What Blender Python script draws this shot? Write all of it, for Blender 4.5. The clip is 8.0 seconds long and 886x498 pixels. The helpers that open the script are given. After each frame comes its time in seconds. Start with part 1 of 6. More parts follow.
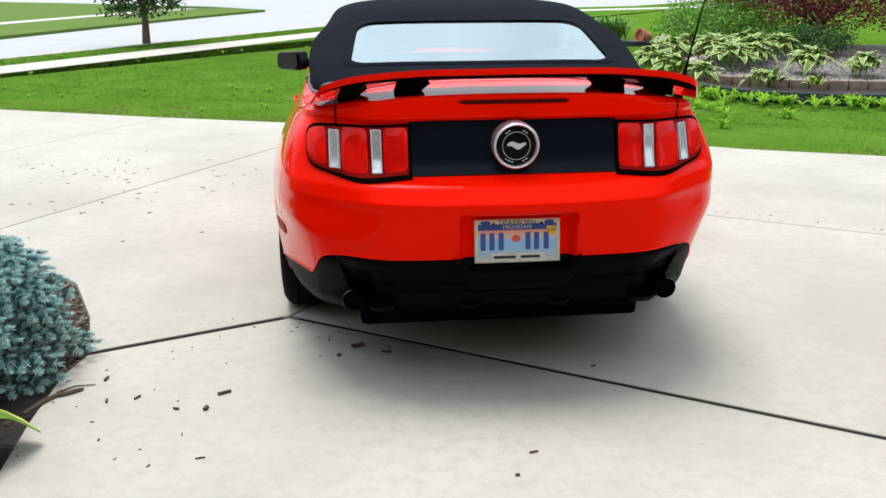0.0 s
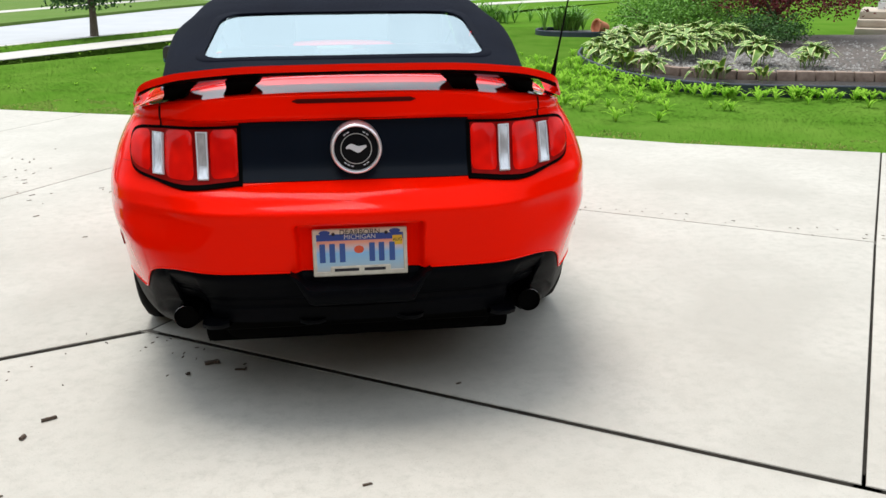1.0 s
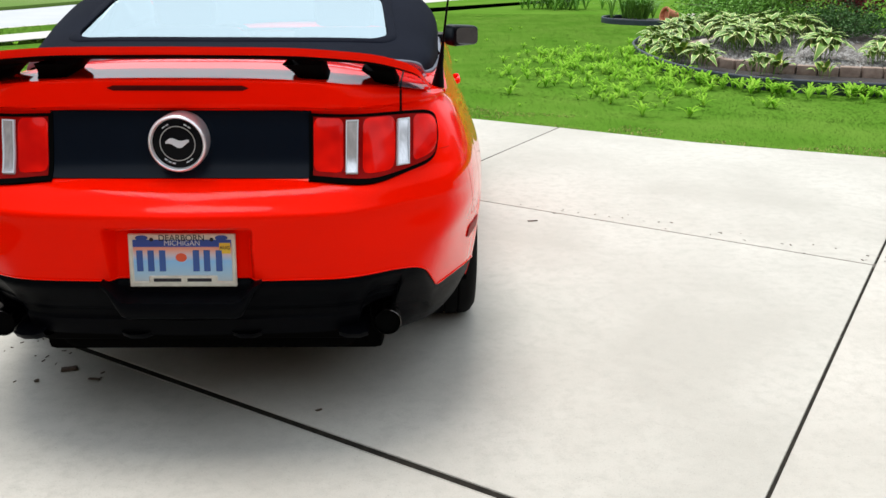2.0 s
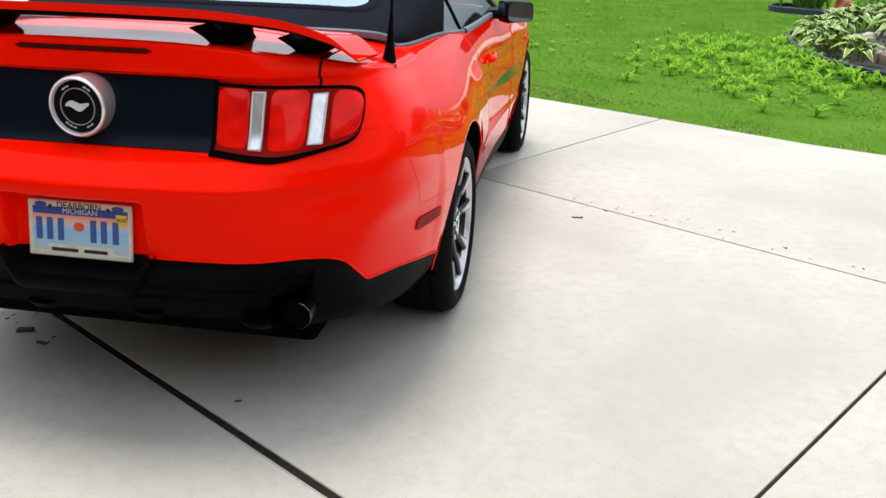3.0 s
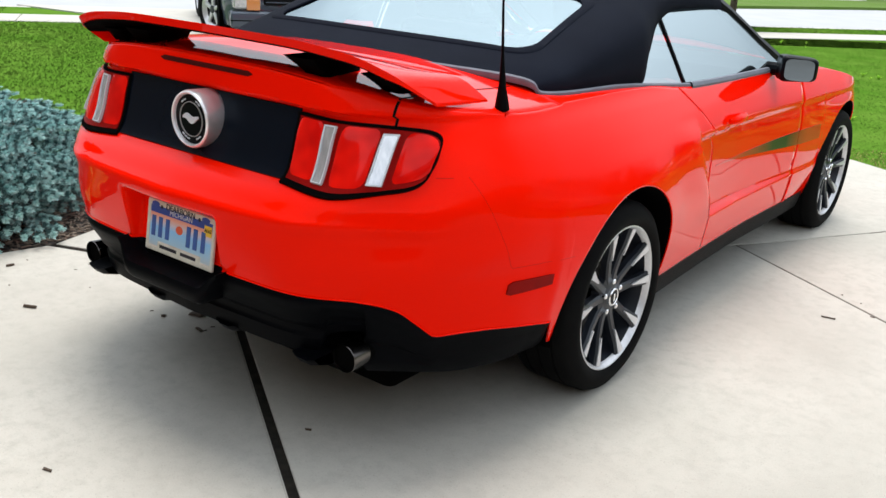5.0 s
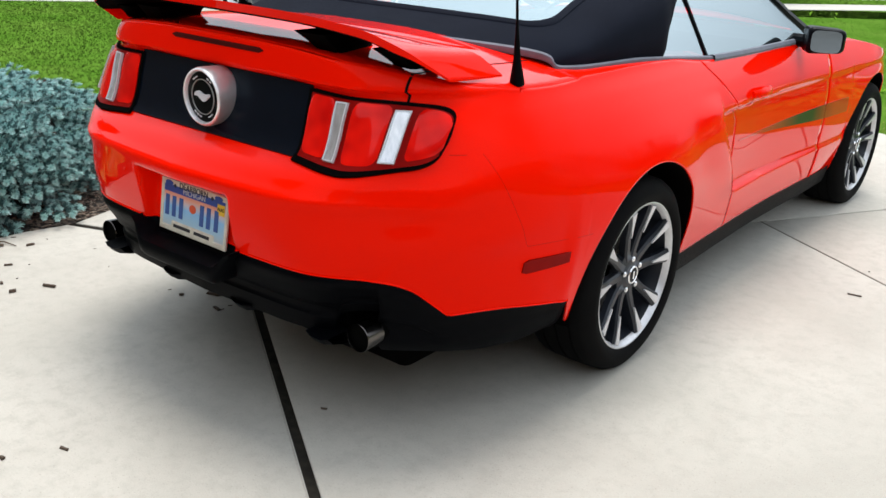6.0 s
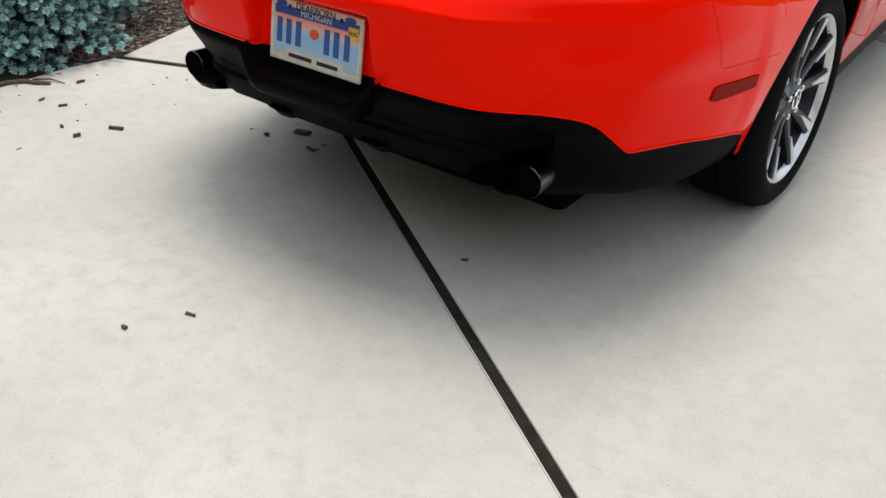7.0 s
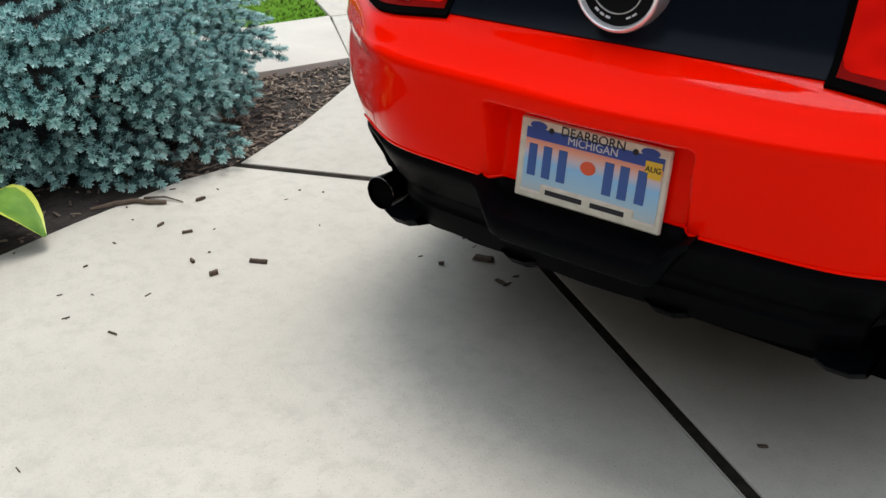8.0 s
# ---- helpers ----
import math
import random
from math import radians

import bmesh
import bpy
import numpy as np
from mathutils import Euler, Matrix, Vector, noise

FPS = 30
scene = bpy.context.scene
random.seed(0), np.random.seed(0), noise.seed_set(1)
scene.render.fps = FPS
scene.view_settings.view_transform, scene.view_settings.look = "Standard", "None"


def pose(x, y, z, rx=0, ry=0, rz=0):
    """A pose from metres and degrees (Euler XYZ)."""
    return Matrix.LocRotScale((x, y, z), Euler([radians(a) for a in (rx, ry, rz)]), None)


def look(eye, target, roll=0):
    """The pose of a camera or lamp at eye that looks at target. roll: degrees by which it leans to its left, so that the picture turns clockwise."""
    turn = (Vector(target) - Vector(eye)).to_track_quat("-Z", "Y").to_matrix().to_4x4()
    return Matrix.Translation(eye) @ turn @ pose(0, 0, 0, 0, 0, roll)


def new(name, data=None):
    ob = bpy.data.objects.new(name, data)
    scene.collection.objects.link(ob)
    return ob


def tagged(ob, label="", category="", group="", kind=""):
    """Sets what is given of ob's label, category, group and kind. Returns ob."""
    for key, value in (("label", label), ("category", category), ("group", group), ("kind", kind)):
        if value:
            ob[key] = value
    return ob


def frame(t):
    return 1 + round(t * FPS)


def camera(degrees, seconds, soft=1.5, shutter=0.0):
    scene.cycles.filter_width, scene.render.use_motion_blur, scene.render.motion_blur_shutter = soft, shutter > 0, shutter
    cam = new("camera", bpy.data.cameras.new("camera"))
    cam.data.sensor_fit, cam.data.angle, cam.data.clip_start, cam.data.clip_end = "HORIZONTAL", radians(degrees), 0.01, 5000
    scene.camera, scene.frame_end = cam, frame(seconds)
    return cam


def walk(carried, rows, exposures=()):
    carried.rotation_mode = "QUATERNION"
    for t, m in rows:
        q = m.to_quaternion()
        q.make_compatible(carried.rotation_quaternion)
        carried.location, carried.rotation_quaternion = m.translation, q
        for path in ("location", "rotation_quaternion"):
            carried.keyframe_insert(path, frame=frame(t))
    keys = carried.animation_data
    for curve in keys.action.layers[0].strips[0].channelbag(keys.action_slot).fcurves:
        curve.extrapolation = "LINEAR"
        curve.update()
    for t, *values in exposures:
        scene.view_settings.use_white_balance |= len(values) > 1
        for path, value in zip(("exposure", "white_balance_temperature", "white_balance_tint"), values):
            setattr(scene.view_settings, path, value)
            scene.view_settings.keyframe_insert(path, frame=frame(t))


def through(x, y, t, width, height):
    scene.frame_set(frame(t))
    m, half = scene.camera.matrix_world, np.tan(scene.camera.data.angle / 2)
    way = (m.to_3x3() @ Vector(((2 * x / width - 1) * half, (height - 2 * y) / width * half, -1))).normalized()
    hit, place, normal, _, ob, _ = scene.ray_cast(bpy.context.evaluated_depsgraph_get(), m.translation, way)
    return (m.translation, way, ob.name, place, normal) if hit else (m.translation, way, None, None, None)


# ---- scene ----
cam = camera(51.7, 8.0)
PATH = [
    (0, (-0.565, -4.3, 1.577), (-0.391, -2.398, 0.983), -0.2),
    (0.5, (-0.283, -4.299, 1.582), (-0.121, -2.388, 0.994), -0.5),
    (1, (-0.056, -4.072, 1.560), (0.161, -2.174, 0.946), -0.3),
    (1.5, (0.275, -3.87, 1.543), (0.439, -1.977, 0.902), -0.4),
    (1.7, (0.486, -3.805, 1.533), (0.595, -1.908, 0.896), -0.3),
    (2.8, (1.289, -3.406, 1.476), (1.033, -1.542, 0.799), 1.8),
    (3, (1.457, -3.334, 1.467), (1.114, -1.486, 0.784), 1.5),
    (3.5, (1.797, -3.105, 1.457), (1.244, -1.316, 0.755), 2.1),
    (4, (1.93, -2.842, 1.465), (1.182, -1.135, 0.739), 3.5),
    (4.5, (2.205, -2.742, 1.500), (1.131, -1.194, 0.829), 2.3),
    (4.7, (2.199, -2.732, 1.515), (1.087, -1.208, 0.852), 2.9),
    (5.8, (2.200, -2.662, 1.503), (1.021, -1.183, 0.852), 3.0),
    (6, (2.202, -2.665, 1.505), (1.031, -1.205, 0.797), 2.6),
    (6.5, (2.039, -2.751, 1.471), (0.96, -1.329, 0.568), 2.6),
    (7, (1.628, -2.706, 1.368), (0.598, -1.346, 0.326), 1.8),
    (7.5, (1.143, -2.547, 1.357), (0.082, -1.27, 0.242), -2.8),
    (8, (0.773, -2.539, 1.305), (-0.323, -1.16, 0.357), -0.6),
]
walk(cam, [(t, look(eye, target, roll)) for t, eye, target, roll in PATH], [(0.0, 0.97), (3.0, 1.07), (4.5, 1.05), (6.0, 1.05), (7.0, 0.87), (8.0, 0.82)])
# ---------------------------------------------------------------- light
world = bpy.data.worlds.new("sky")
scene.world = world
world.use_nodes = True
wn, wl = world.node_tree.nodes, world.node_tree.links
wn.clear()
w_out = wn.new("ShaderNodeOutputWorld")
w_bg = wn.new("ShaderNodeBackground")
w_sky = wn.new("ShaderNodeTexSky")
w_sky.sky_type, w_sky.sun_disc = "NISHITA", False
w_sky.sun_elevation, w_sky.sun_rotation = radians(75), radians(-30)
w_sky.dust_density, w_sky.air_density, w_sky.ozone_density = 4.0, 1.0, 1.0
w_noise = wn.new("ShaderNodeTexNoise")
w_noise.inputs["Scale"].default_value, w_noise.inputs["Detail"].default_value = 2.2, 6.0
w_ramp = wn.new("ShaderNodeValToRGB")
w_ramp.color_ramp.elements[0].position, w_ramp.color_ramp.elements[1].position = 0.24, 0.52
w_mix = wn.new("ShaderNodeMix")
w_mix.data_type = "RGBA"
w_mix.inputs["B"].default_value = (11.8, 12.9, 14.0, 1)
wl.new(w_noise.outputs["Fac"], w_ramp.inputs["Fac"])
wl.new(w_ramp.outputs["Color"], w_mix.inputs["Factor"])
wl.new(w_sky.outputs["Color"], w_mix.inputs["A"])
# an overcast sky is brighter overhead than at the horizon
w_at, w_sep, w_rise = wn.new("ShaderNodeTexCoord"), wn.new("ShaderNodeSeparateXYZ"), wn.new("ShaderNodeMapRange")
w_rise.inputs["To Min"].default_value, w_rise.inputs["To Max"].default_value = 0.50, 1.74
w_rise.inputs["From Max"].default_value = 0.42
w_mul = wn.new("ShaderNodeVectorMath")
w_mul.operation = "SCALE"
wl.new(w_at.outputs["Generated"], w_sep.inputs[0])
wl.new(w_sep.outputs["Z"], w_rise.inputs["Value"])
wl.new(w_mix.outputs["Result"], w_mul.inputs[0])
wl.new(w_rise.outputs["Result"], w_mul.inputs["Scale"])
wl.new(w_mul.outputs["Vector"], w_bg.inputs["Color"])
w_bg.inputs["Strength"].default_value = 0.0350
wl.new(w_bg.outputs["Background"], w_out.inputs["Surface"])
sun = new("sun", bpy.data.lights.new("sun", "SUN"))
sun.data.energy, sun.data.angle, sun.data.color = 1.5, radians(28), (1.0, 0.965, 0.91)
sun.matrix_world = look((-1.8, 3.1, 13.5), (0, 0, 0))


# ---------------------------------------------------------------- materials
def material(name, base, rough=0.5, metal=0.0, coat=0.0, var=None, scale=8.0, bump=0.0, bscale=60.0, amount=0.5,
             spec=0.5, trans=0.0, ior=1.45, sub=None, detail=5.0, random_amount=0.0, coat_rough=0.03, coat_ior=1.5):
    """Principled surface; var: a second colour that noise mixes in; bump: relief in metres."""
    m = bpy.data.materials.new(name)
    m.use_nodes = True
    nt = m.node_tree
    b = nt.nodes["Principled BSDF"]
    b.inputs["Base Color"].default_value = (*base, 1)
    b.inputs["Roughness"].default_value = rough
    b.inputs["Metallic"].default_value = metal
    b.inputs["Coat Weight"].default_value = coat
    b.inputs["Coat Roughness"].default_value = coat_rough
    b.inputs["Coat IOR"].default_value = coat_ior
    b.inputs["Specular IOR Level"].default_value = spec
    b.inputs["Transmission Weight"].default_value = trans
    b.inputs["IOR"].default_value = ior
    geo = nt.nodes.new("ShaderNodeNewGeometry")
    if var:
        n1 = nt.nodes.new("ShaderNodeTexNoise")
        n1.inputs["Scale"].default_value, n1.inputs["Detail"].default_value = scale, detail
        nt.links.new(geo.outputs["Position"], n1.inputs["Vector"])
        r = nt.nodes.new("ShaderNodeMapRange")
        r.inputs["From Min"].default_value, r.inputs["From Max"].default_value = 0.5 - 0.5 * amount, 0.5 + 0.5 * amount
        nt.links.new(n1.outputs["Fac"], r.inputs["Value"])
        mx = nt.nodes.new("ShaderNodeMix")
        mx.data_type = "RGBA"
        mx.inputs["A"].default_value, mx.inputs["B"].default_value = (*base, 1), (*var, 1)
        fac = r.outputs["Result"]
        if random_amount:
            add = nt.nodes.new("ShaderNodeMath")
            add.operation = "MULTIPLY_ADD"
            add.use_clamp = True
            add.inputs[1].default_value = random_amount
            nt.links.new(geo.outputs["Random Per Island"], add.inputs[0])
            sc = nt.nodes.new("ShaderNodeMath")
            sc.operation = "MULTIPLY"
            sc.inputs[1].default_value = 1 - random_amount
            nt.links.new(fac, sc.inputs[0])
            nt.links.new(sc.outputs[0], add.inputs[2])
            fac = add.outputs[0]
        nt.links.new(fac, mx.inputs["Factor"])
        nt.links.new(mx.outputs["Result"], b.inputs["Base Color"])
    if bump:
        n2 = nt.nodes.new("ShaderNodeTexNoise")
        n2.inputs["Scale"].default_value, n2.inputs["Detail"].default_value = bscale, 4.0
        nt.links.new(geo.outputs["Position"], n2.inputs["Vector"])
        bp = nt.nodes.new("ShaderNodeBump")
        bp.inputs["Strength"].default_value, bp.inputs["Distance"].default_value = 1.0, bump
        nt.links.new(n2.outputs["Fac"], bp.inputs["Height"])
        nt.links.new(bp.outputs["Normal"], b.inputs["Normal"])
    return m


def glass_material(name, tint, rough=0.0, bend=8.0, sheen=(0.80, 0.94, 1.0, 1)):
    """Thin tinted pane: see-through with a mirror-like sheen."""
    m = bpy.data.materials.new(name)
    m.use_nodes = True
    nt = m.node_tree
    nt.nodes.clear()
    out = nt.nodes.new("ShaderNodeOutputMaterial")
    tr = nt.nodes.new("ShaderNodeBsdfTransparent")
    tr.inputs["Color"].default_value = (*tint, 1)
    gl = nt.nodes.new("ShaderNodeBsdfGlossy")
    gl.inputs["Roughness"].default_value = rough
    gl.inputs["Color"].default_value = sheen
    fr = nt.nodes.new("ShaderNodeFresnel")
    fr.inputs["IOR"].default_value = bend
    mx = nt.nodes.new("ShaderNodeMixShader")
    nt.links.new(fr.outputs["Fac"], mx.inputs["Fac"])
    nt.links.new(tr.outputs["BSDF"], mx.inputs[1])
    nt.links.new(gl.outputs["BSDF"], mx.inputs[2])
    nt.links.new(mx.outputs["Shader"], out.inputs["Surface"])
    return m


def concrete_material():
    """Broom-finished concrete: fine speckle, blotches and faint stains."""
    m = material("concrete", (0.46, 0.445, 0.41), 0.75, spec=0.35)
    nt = m.node_tree
    b = nt.nodes["Principled BSDF"]
    geo = nt.nodes.new("ShaderNodeNewGeometry")

    def noise_node(scale, detail, rough=0.55):
        n = nt.nodes.new("ShaderNodeTexNoise")
        n.inputs["Scale"].default_value, n.inputs["Detail"].default_value, n.inputs["Roughness"].default_value = scale, detail, rough
        nt.links.new(geo.outputs["Position"], n.inputs["Vector"])
        return n

    def mix(a, bcol, fac, lo, hi):
        r = nt.nodes.new("ShaderNodeMapRange")
        r.inputs["From Min"].default_value, r.inputs["From Max"].default_value = lo, hi
        nt.links.new(fac, r.inputs["Value"])
        mx = nt.nodes.new("ShaderNodeMix")
        mx.data_type = "RGBA"
        if isinstance(a, tuple):
            mx.inputs["A"].default_value = (*a, 1)
        else:
            nt.links.new(a, mx.inputs["A"])
        mx.inputs["B"].default_value = (*bcol, 1)
        nt.links.new(r.outputs["Result"], mx.inputs["Factor"])
        return mx.outputs["Result"]

    big = noise_node(0.8, 6.0, 0.6)
    mid = noise_node(16.0, 6.0, 0.7)
    fine = noise_node(180.0, 3.0)
    grit = noise_node(420.0, 2.0)
    c = mix((0.484, 0.462, 0.412), (0.394, 0.374, 0.329), big.outputs["Fac"], 0.38, 0.64)
    c = mix(c, (0.366, 0.347, 0.306), mid.outputs["Fac"], 0.46, 0.80)
    c = mix(c, (0.24, 0.225, 0.19), fine.outputs["Fac"], 0.60, 0.78)
    c = mix(c, (0.60, 0.58, 0.54), grit.outputs["Fac"], 0.62, 0.78)
    nt.links.new(c, b.inputs["Base Color"])
    bp = nt.nodes.new("ShaderNodeBump")
    bp.inputs["Strength"].default_value, bp.inputs["Distance"].default_value = 0.6, 0.0015
    nt.links.new(fine.outputs["Fac"], bp.inputs["Height"])
    nt.links.new(bp.outputs["Normal"], b.inputs["Normal"])
    return m


M = {}
M["paint"] = material("red_paint", (0.95, 0.0068, 0.0002), 0.5, coat=1.0, spec=0.0, coat_rough=0.02, coat_ior=1.6)
_nt = M["paint"].node_tree
_lw = _nt.nodes.new("ShaderNodeLayerWeight")
_lw.inputs["Blend"].default_value = 0.5
_mr = _nt.nodes.new("ShaderNodeMapRange")
_mr.interpolation_type = "SMOOTHSTEP"
for _k, _v in (("From Min", 0.34), ("From Max", 0.84), ("To Min", 0.09), ("To Max", 1.0)):
    _mr.inputs[_k].default_value = _v
_nt.links.new(_lw.outputs["Facing"], _mr.inputs["Value"])
_nt.links.new(_mr.outputs["Result"], _nt.nodes["Principled BSDF"].inputs["Coat Weight"])
M["panel_black"] = material("panel_black", (0.0022, 0.0045, 0.0095), 0.25, var=(0.003, 0.006, 0.012), scale=4, spec=0.12)
M["paint_gap"] = material("red_shut_line", (0.60, 0.004, 0.0003), 0.7, spec=0.1)
M["black_trim"] = material("black_plastic", (0.0014, 0.0016, 0.0024), 0.42, var=(0.0024, 0.0027, 0.0038), scale=40, bump=0.0003, bscale=900, spec=0.035)
M["black_satin"] = material("satin_black", (0.0016, 0.0020, 0.0032), 0.30, var=(0.0026, 0.0032, 0.005), scale=6, spec=0.10)
M["black_matte"] = material("matte_black", (0.0015, 0.0015, 0.0015), 0.9, var=(0.003, 0.003, 0.003), scale=5, spec=0.02)
M["gap"] = material("dark_gap", (0.004, 0.003, 0.003), 0.9, spec=0.1)
M["rubber"] = material("tyre_rubber", (0.0025, 0.0025, 0.003), 0.75, var=(0.005, 0.005, 0.005), scale=14, bump=0.0004, bscale=300, spec=0.08)
M["rim_dark"] = material("dark_grey_alloy", (0.022, 0.026, 0.036), 0.32, metal=0.0, var=(0.010, 0.011, 0.014), scale=9, coat=0.0, spec=0.35)
M["rim_bright"] = material("machined_alloy", (0.72, 0.72, 0.74), 0.30, metal=0.45, var=(0.62, 0.62, 0.64), scale=60)
M["chrome"] = material("chrome", (0.88, 0.89, 0.91), 0.1, metal=1.0)
M["polished"] = material("polished_trim", (0.90, 0.90, 0.92), 0.32, metal=0.55, var=(0.84, 0.84, 0.86), scale=40)
M["satin_silver"] = material("satin_silver", (0.66, 0.67, 0.69), 0.36, metal=0.75, var=(0.54, 0.55, 0.57), scale=30)
M["steel"] = material("exhaust_steel", (0.14, 0.13, 0.125), 0.22, metal=1.0, var=(0.10, 0.09, 0.085), scale=12)
M["lamp_red"] = material("red_lens", (0.62, 0.003, 0.002), 0.2, coat=0.25, var=(0.95, 0.008, 0.003), scale=14, spec=0.05, detail=1.0, amount=0.4)
M["lamp_deep"] = material("deep_red_lens", (0.20, 0.002, 0.001), 0.4, coat=0.0, spec=0.05, var=(0.27, 0.003, 0.002), scale=20)
M["lamp_smoked"] = material("smoked_red_lens", (0.045, 0.002, 0.002), 0.25, var=(0.07, 0.003, 0.003), scale=30, spec=0.2)
M["lamp_white"] = material("clear_lens", (0.74, 0.75, 0.78), 0.20, metal=0.6, coat=0.6, var=(0.50, 0.51, 0.55), scale=110, detail=2)
_nt = M["lamp_white"].node_tree
_noise = [n for n in _nt.nodes if n.type == "TEX_NOISE"][0]
_geo = [n for n in _nt.nodes if n.type == "NEW_GEOMETRY"][0]
_map = _nt.nodes.new("ShaderNodeMapping")
_map.inputs["Scale"].default_value = (1.0, 1.0, 0.07)
_nt.links.new(_geo.outputs["Position"], _map.inputs["Vector"])
_nt.links.new(_map.outputs["Vector"], _noise.inputs["Vector"])
M["fabric"] = material("soft_top_fabric", (0.0040, 0.0055, 0.0110), 0.92, var=(0.006, 0.0082, 0.0155), scale=5, bump=0.0006, bscale=900, spec=0.1)
M["seal"] = material("grey_rubber_seal", (0.15, 0.16, 0.20), 0.6, var=(0.11, 0.12, 0.15), scale=20)
M["seat"] = material("charcoal_leather", (0.022, 0.022, 0.026), 0.55, var=(0.03, 0.03, 0.034), scale=20, bump=0.0006, bscale=200)
M["rear_glass"] = glass_material("rear_glass", (0.74, 0.86, 0.88), 0.03, 8.5, (0.80, 0.95, 1.0, 1))
M["side_glass"] = glass_material("side_glass", (0.40, 0.52, 0.58), 0.0, 9.0, (0.82, 0.95, 1.0, 1))
M["mirror"] = material("mirror", (0.20, 0.24, 0.29), 0.02, metal=1.0)
M["plate_cream"] = material("cream_plastic", (0.72, 0.70, 0.60), 0.4, var=(0.55, 0.53, 0.44), scale=40)
M["plate_blue"] = material("plate_blue", (0.03, 0.07, 0.32), 0.4)
M["plate_digit"] = material("plate_digit_blue", (0.04, 0.10, 0.33), 0.4)
M["black_ink"] = material("black_ink", (0.012, 0.012, 0.02), 0.5)
M["white_ink"] = material("white_ink", (0.6, 0.62, 0.66), 0.5)
M["sticker"] = material("yellow_sticker", (0.75, 0.50, 0.04), 0.45)
M["sun_red"] = material("sunset_red", (0.70, 0.10, 0.04), 0.45)
M["concrete"] = concrete_material()
M["joint"] = material("joint_filler", (0.010, 0.009, 0.008), 0.9, var=(0.03, 0.026, 0.02), scale=25, spec=0.1)
M["joint_thin"] = material("joint_dirt", (0.13, 0.12, 0.10), 0.9, var=(0.07, 0.06, 0.05), scale=12)
M["walk"] = material("pale_concrete", (0.50, 0.48, 0.43), 0.8, var=(0.43, 0.41, 0.37), scale=4, bump=0.001, bscale=120)
M["road"] = material("street_concrete", (0.41, 0.42, 0.435), 0.75, var=(0.36, 0.37, 0.385), scale=1.2)
M["soil"] = material("soil", (0.012, 0.009, 0.008), 0.95, var=(0.050, 0.042, 0.037), scale=18, bump=0.01, bscale=40)
def leafy(name, base, var, scale, random_amount, through=0.45, upright=True, amount=0.5):
    """Grass or leaf: light scatters off it and through it; a lawn's blades are lit as the sward they make up."""
    m = material(name, base, 0.7, var=var, scale=scale, random_amount=random_amount, amount=amount)
    nt = m.node_tree
    b = nt.nodes["Principled BSDF"]
    colour = b.inputs["Base Color"].links[0].from_socket
    dif, tra, mix = nt.nodes.new("ShaderNodeBsdfDiffuse"), nt.nodes.new("ShaderNodeBsdfTranslucent"), nt.nodes.new("ShaderNodeMixShader")
    for node in (dif, tra):
        nt.links.new(colour, node.inputs["Color"])
    if upright:
        up = nt.nodes.new("ShaderNodeCombineXYZ")
        up.inputs["Z"].default_value = 1.0
        nt.links.new(up.outputs[0], dif.inputs["Normal"])
    mix.inputs["Fac"].default_value = 0.0 if upright else through
    nt.links.new(dif.outputs[0], mix.inputs[1])
    nt.links.new(tra.outputs[0], mix.inputs[2])
    nt.links.new(mix.outputs[0], nt.nodes["Material Output"].inputs["Surface"])
    nt.nodes.remove(b)
    return m


M["lawn"] = material("lawn_base", (0.058, 0.150, 0.013), 0.9, var=(0.103, 0.196, 0.027), scale=1.3, bump=0.0003, bscale=90, spec=0.0, detail=8.0)
M["far_lawn"] = material("far_lawn", (0.085, 0.165, 0.025), 0.9, var=(0.12, 0.18, 0.045), scale=0.7, bump=0.01, bscale=40, spec=0.1)
M["blade"] = leafy("grass_blade", (0.058, 0.148, 0.013), (0.114, 0.208, 0.030), 1.3, 0.14)
M["weed"] = leafy("broad_grass", (0.20, 0.46, 0.03), (0.36, 0.58, 0.08), 3, 0.6, 0.35, False)
M["dry"] = leafy("dry_grass", (0.36, 0.29, 0.12), (0.20, 0.28, 0.06), 3, 0.6)


# ---------------------------------------------------------------- mesh helpers
def curve_fn(xs, ys):
    """Smooth curve through the given values (Hermite with clamped slopes)."""
    xs, ys = [float(v) for v in xs], [float(v) for v in ys]
    d = [(y1 - y0) / (x1 - x0) for x0, x1, y0, y1 in zip(xs, xs[1:], ys, ys[1:])]
    s = [d[0]] + [0.0 if a * b <= 0 else 2 * a * b / (a + b) for a, b in zip(d, d[1:])] + [d[-1]]
    last = len(xs) - 2

    def at(x):
        x = min(max(x, xs[0]), xs[-1])
        i = 0
        while i < last and x >= xs[i + 1]:
            i += 1
        h = xs[i + 1] - xs[i]
        t = (x - xs[i]) / h
        return (2 * t**3 - 3 * t**2 + 1) * ys[i] + (t**3 - 2 * t**2 + t) * h * s[i] + (3 * t**2 - 2 * t**3) * ys[i + 1] + (t**3 - t**2) * h * s[i + 1]

    return at


def step(a, b, x):
    t = min(max((x - a) / (b - a), 0.0), 1.0)
    return t * t * (3 - 2 * t)


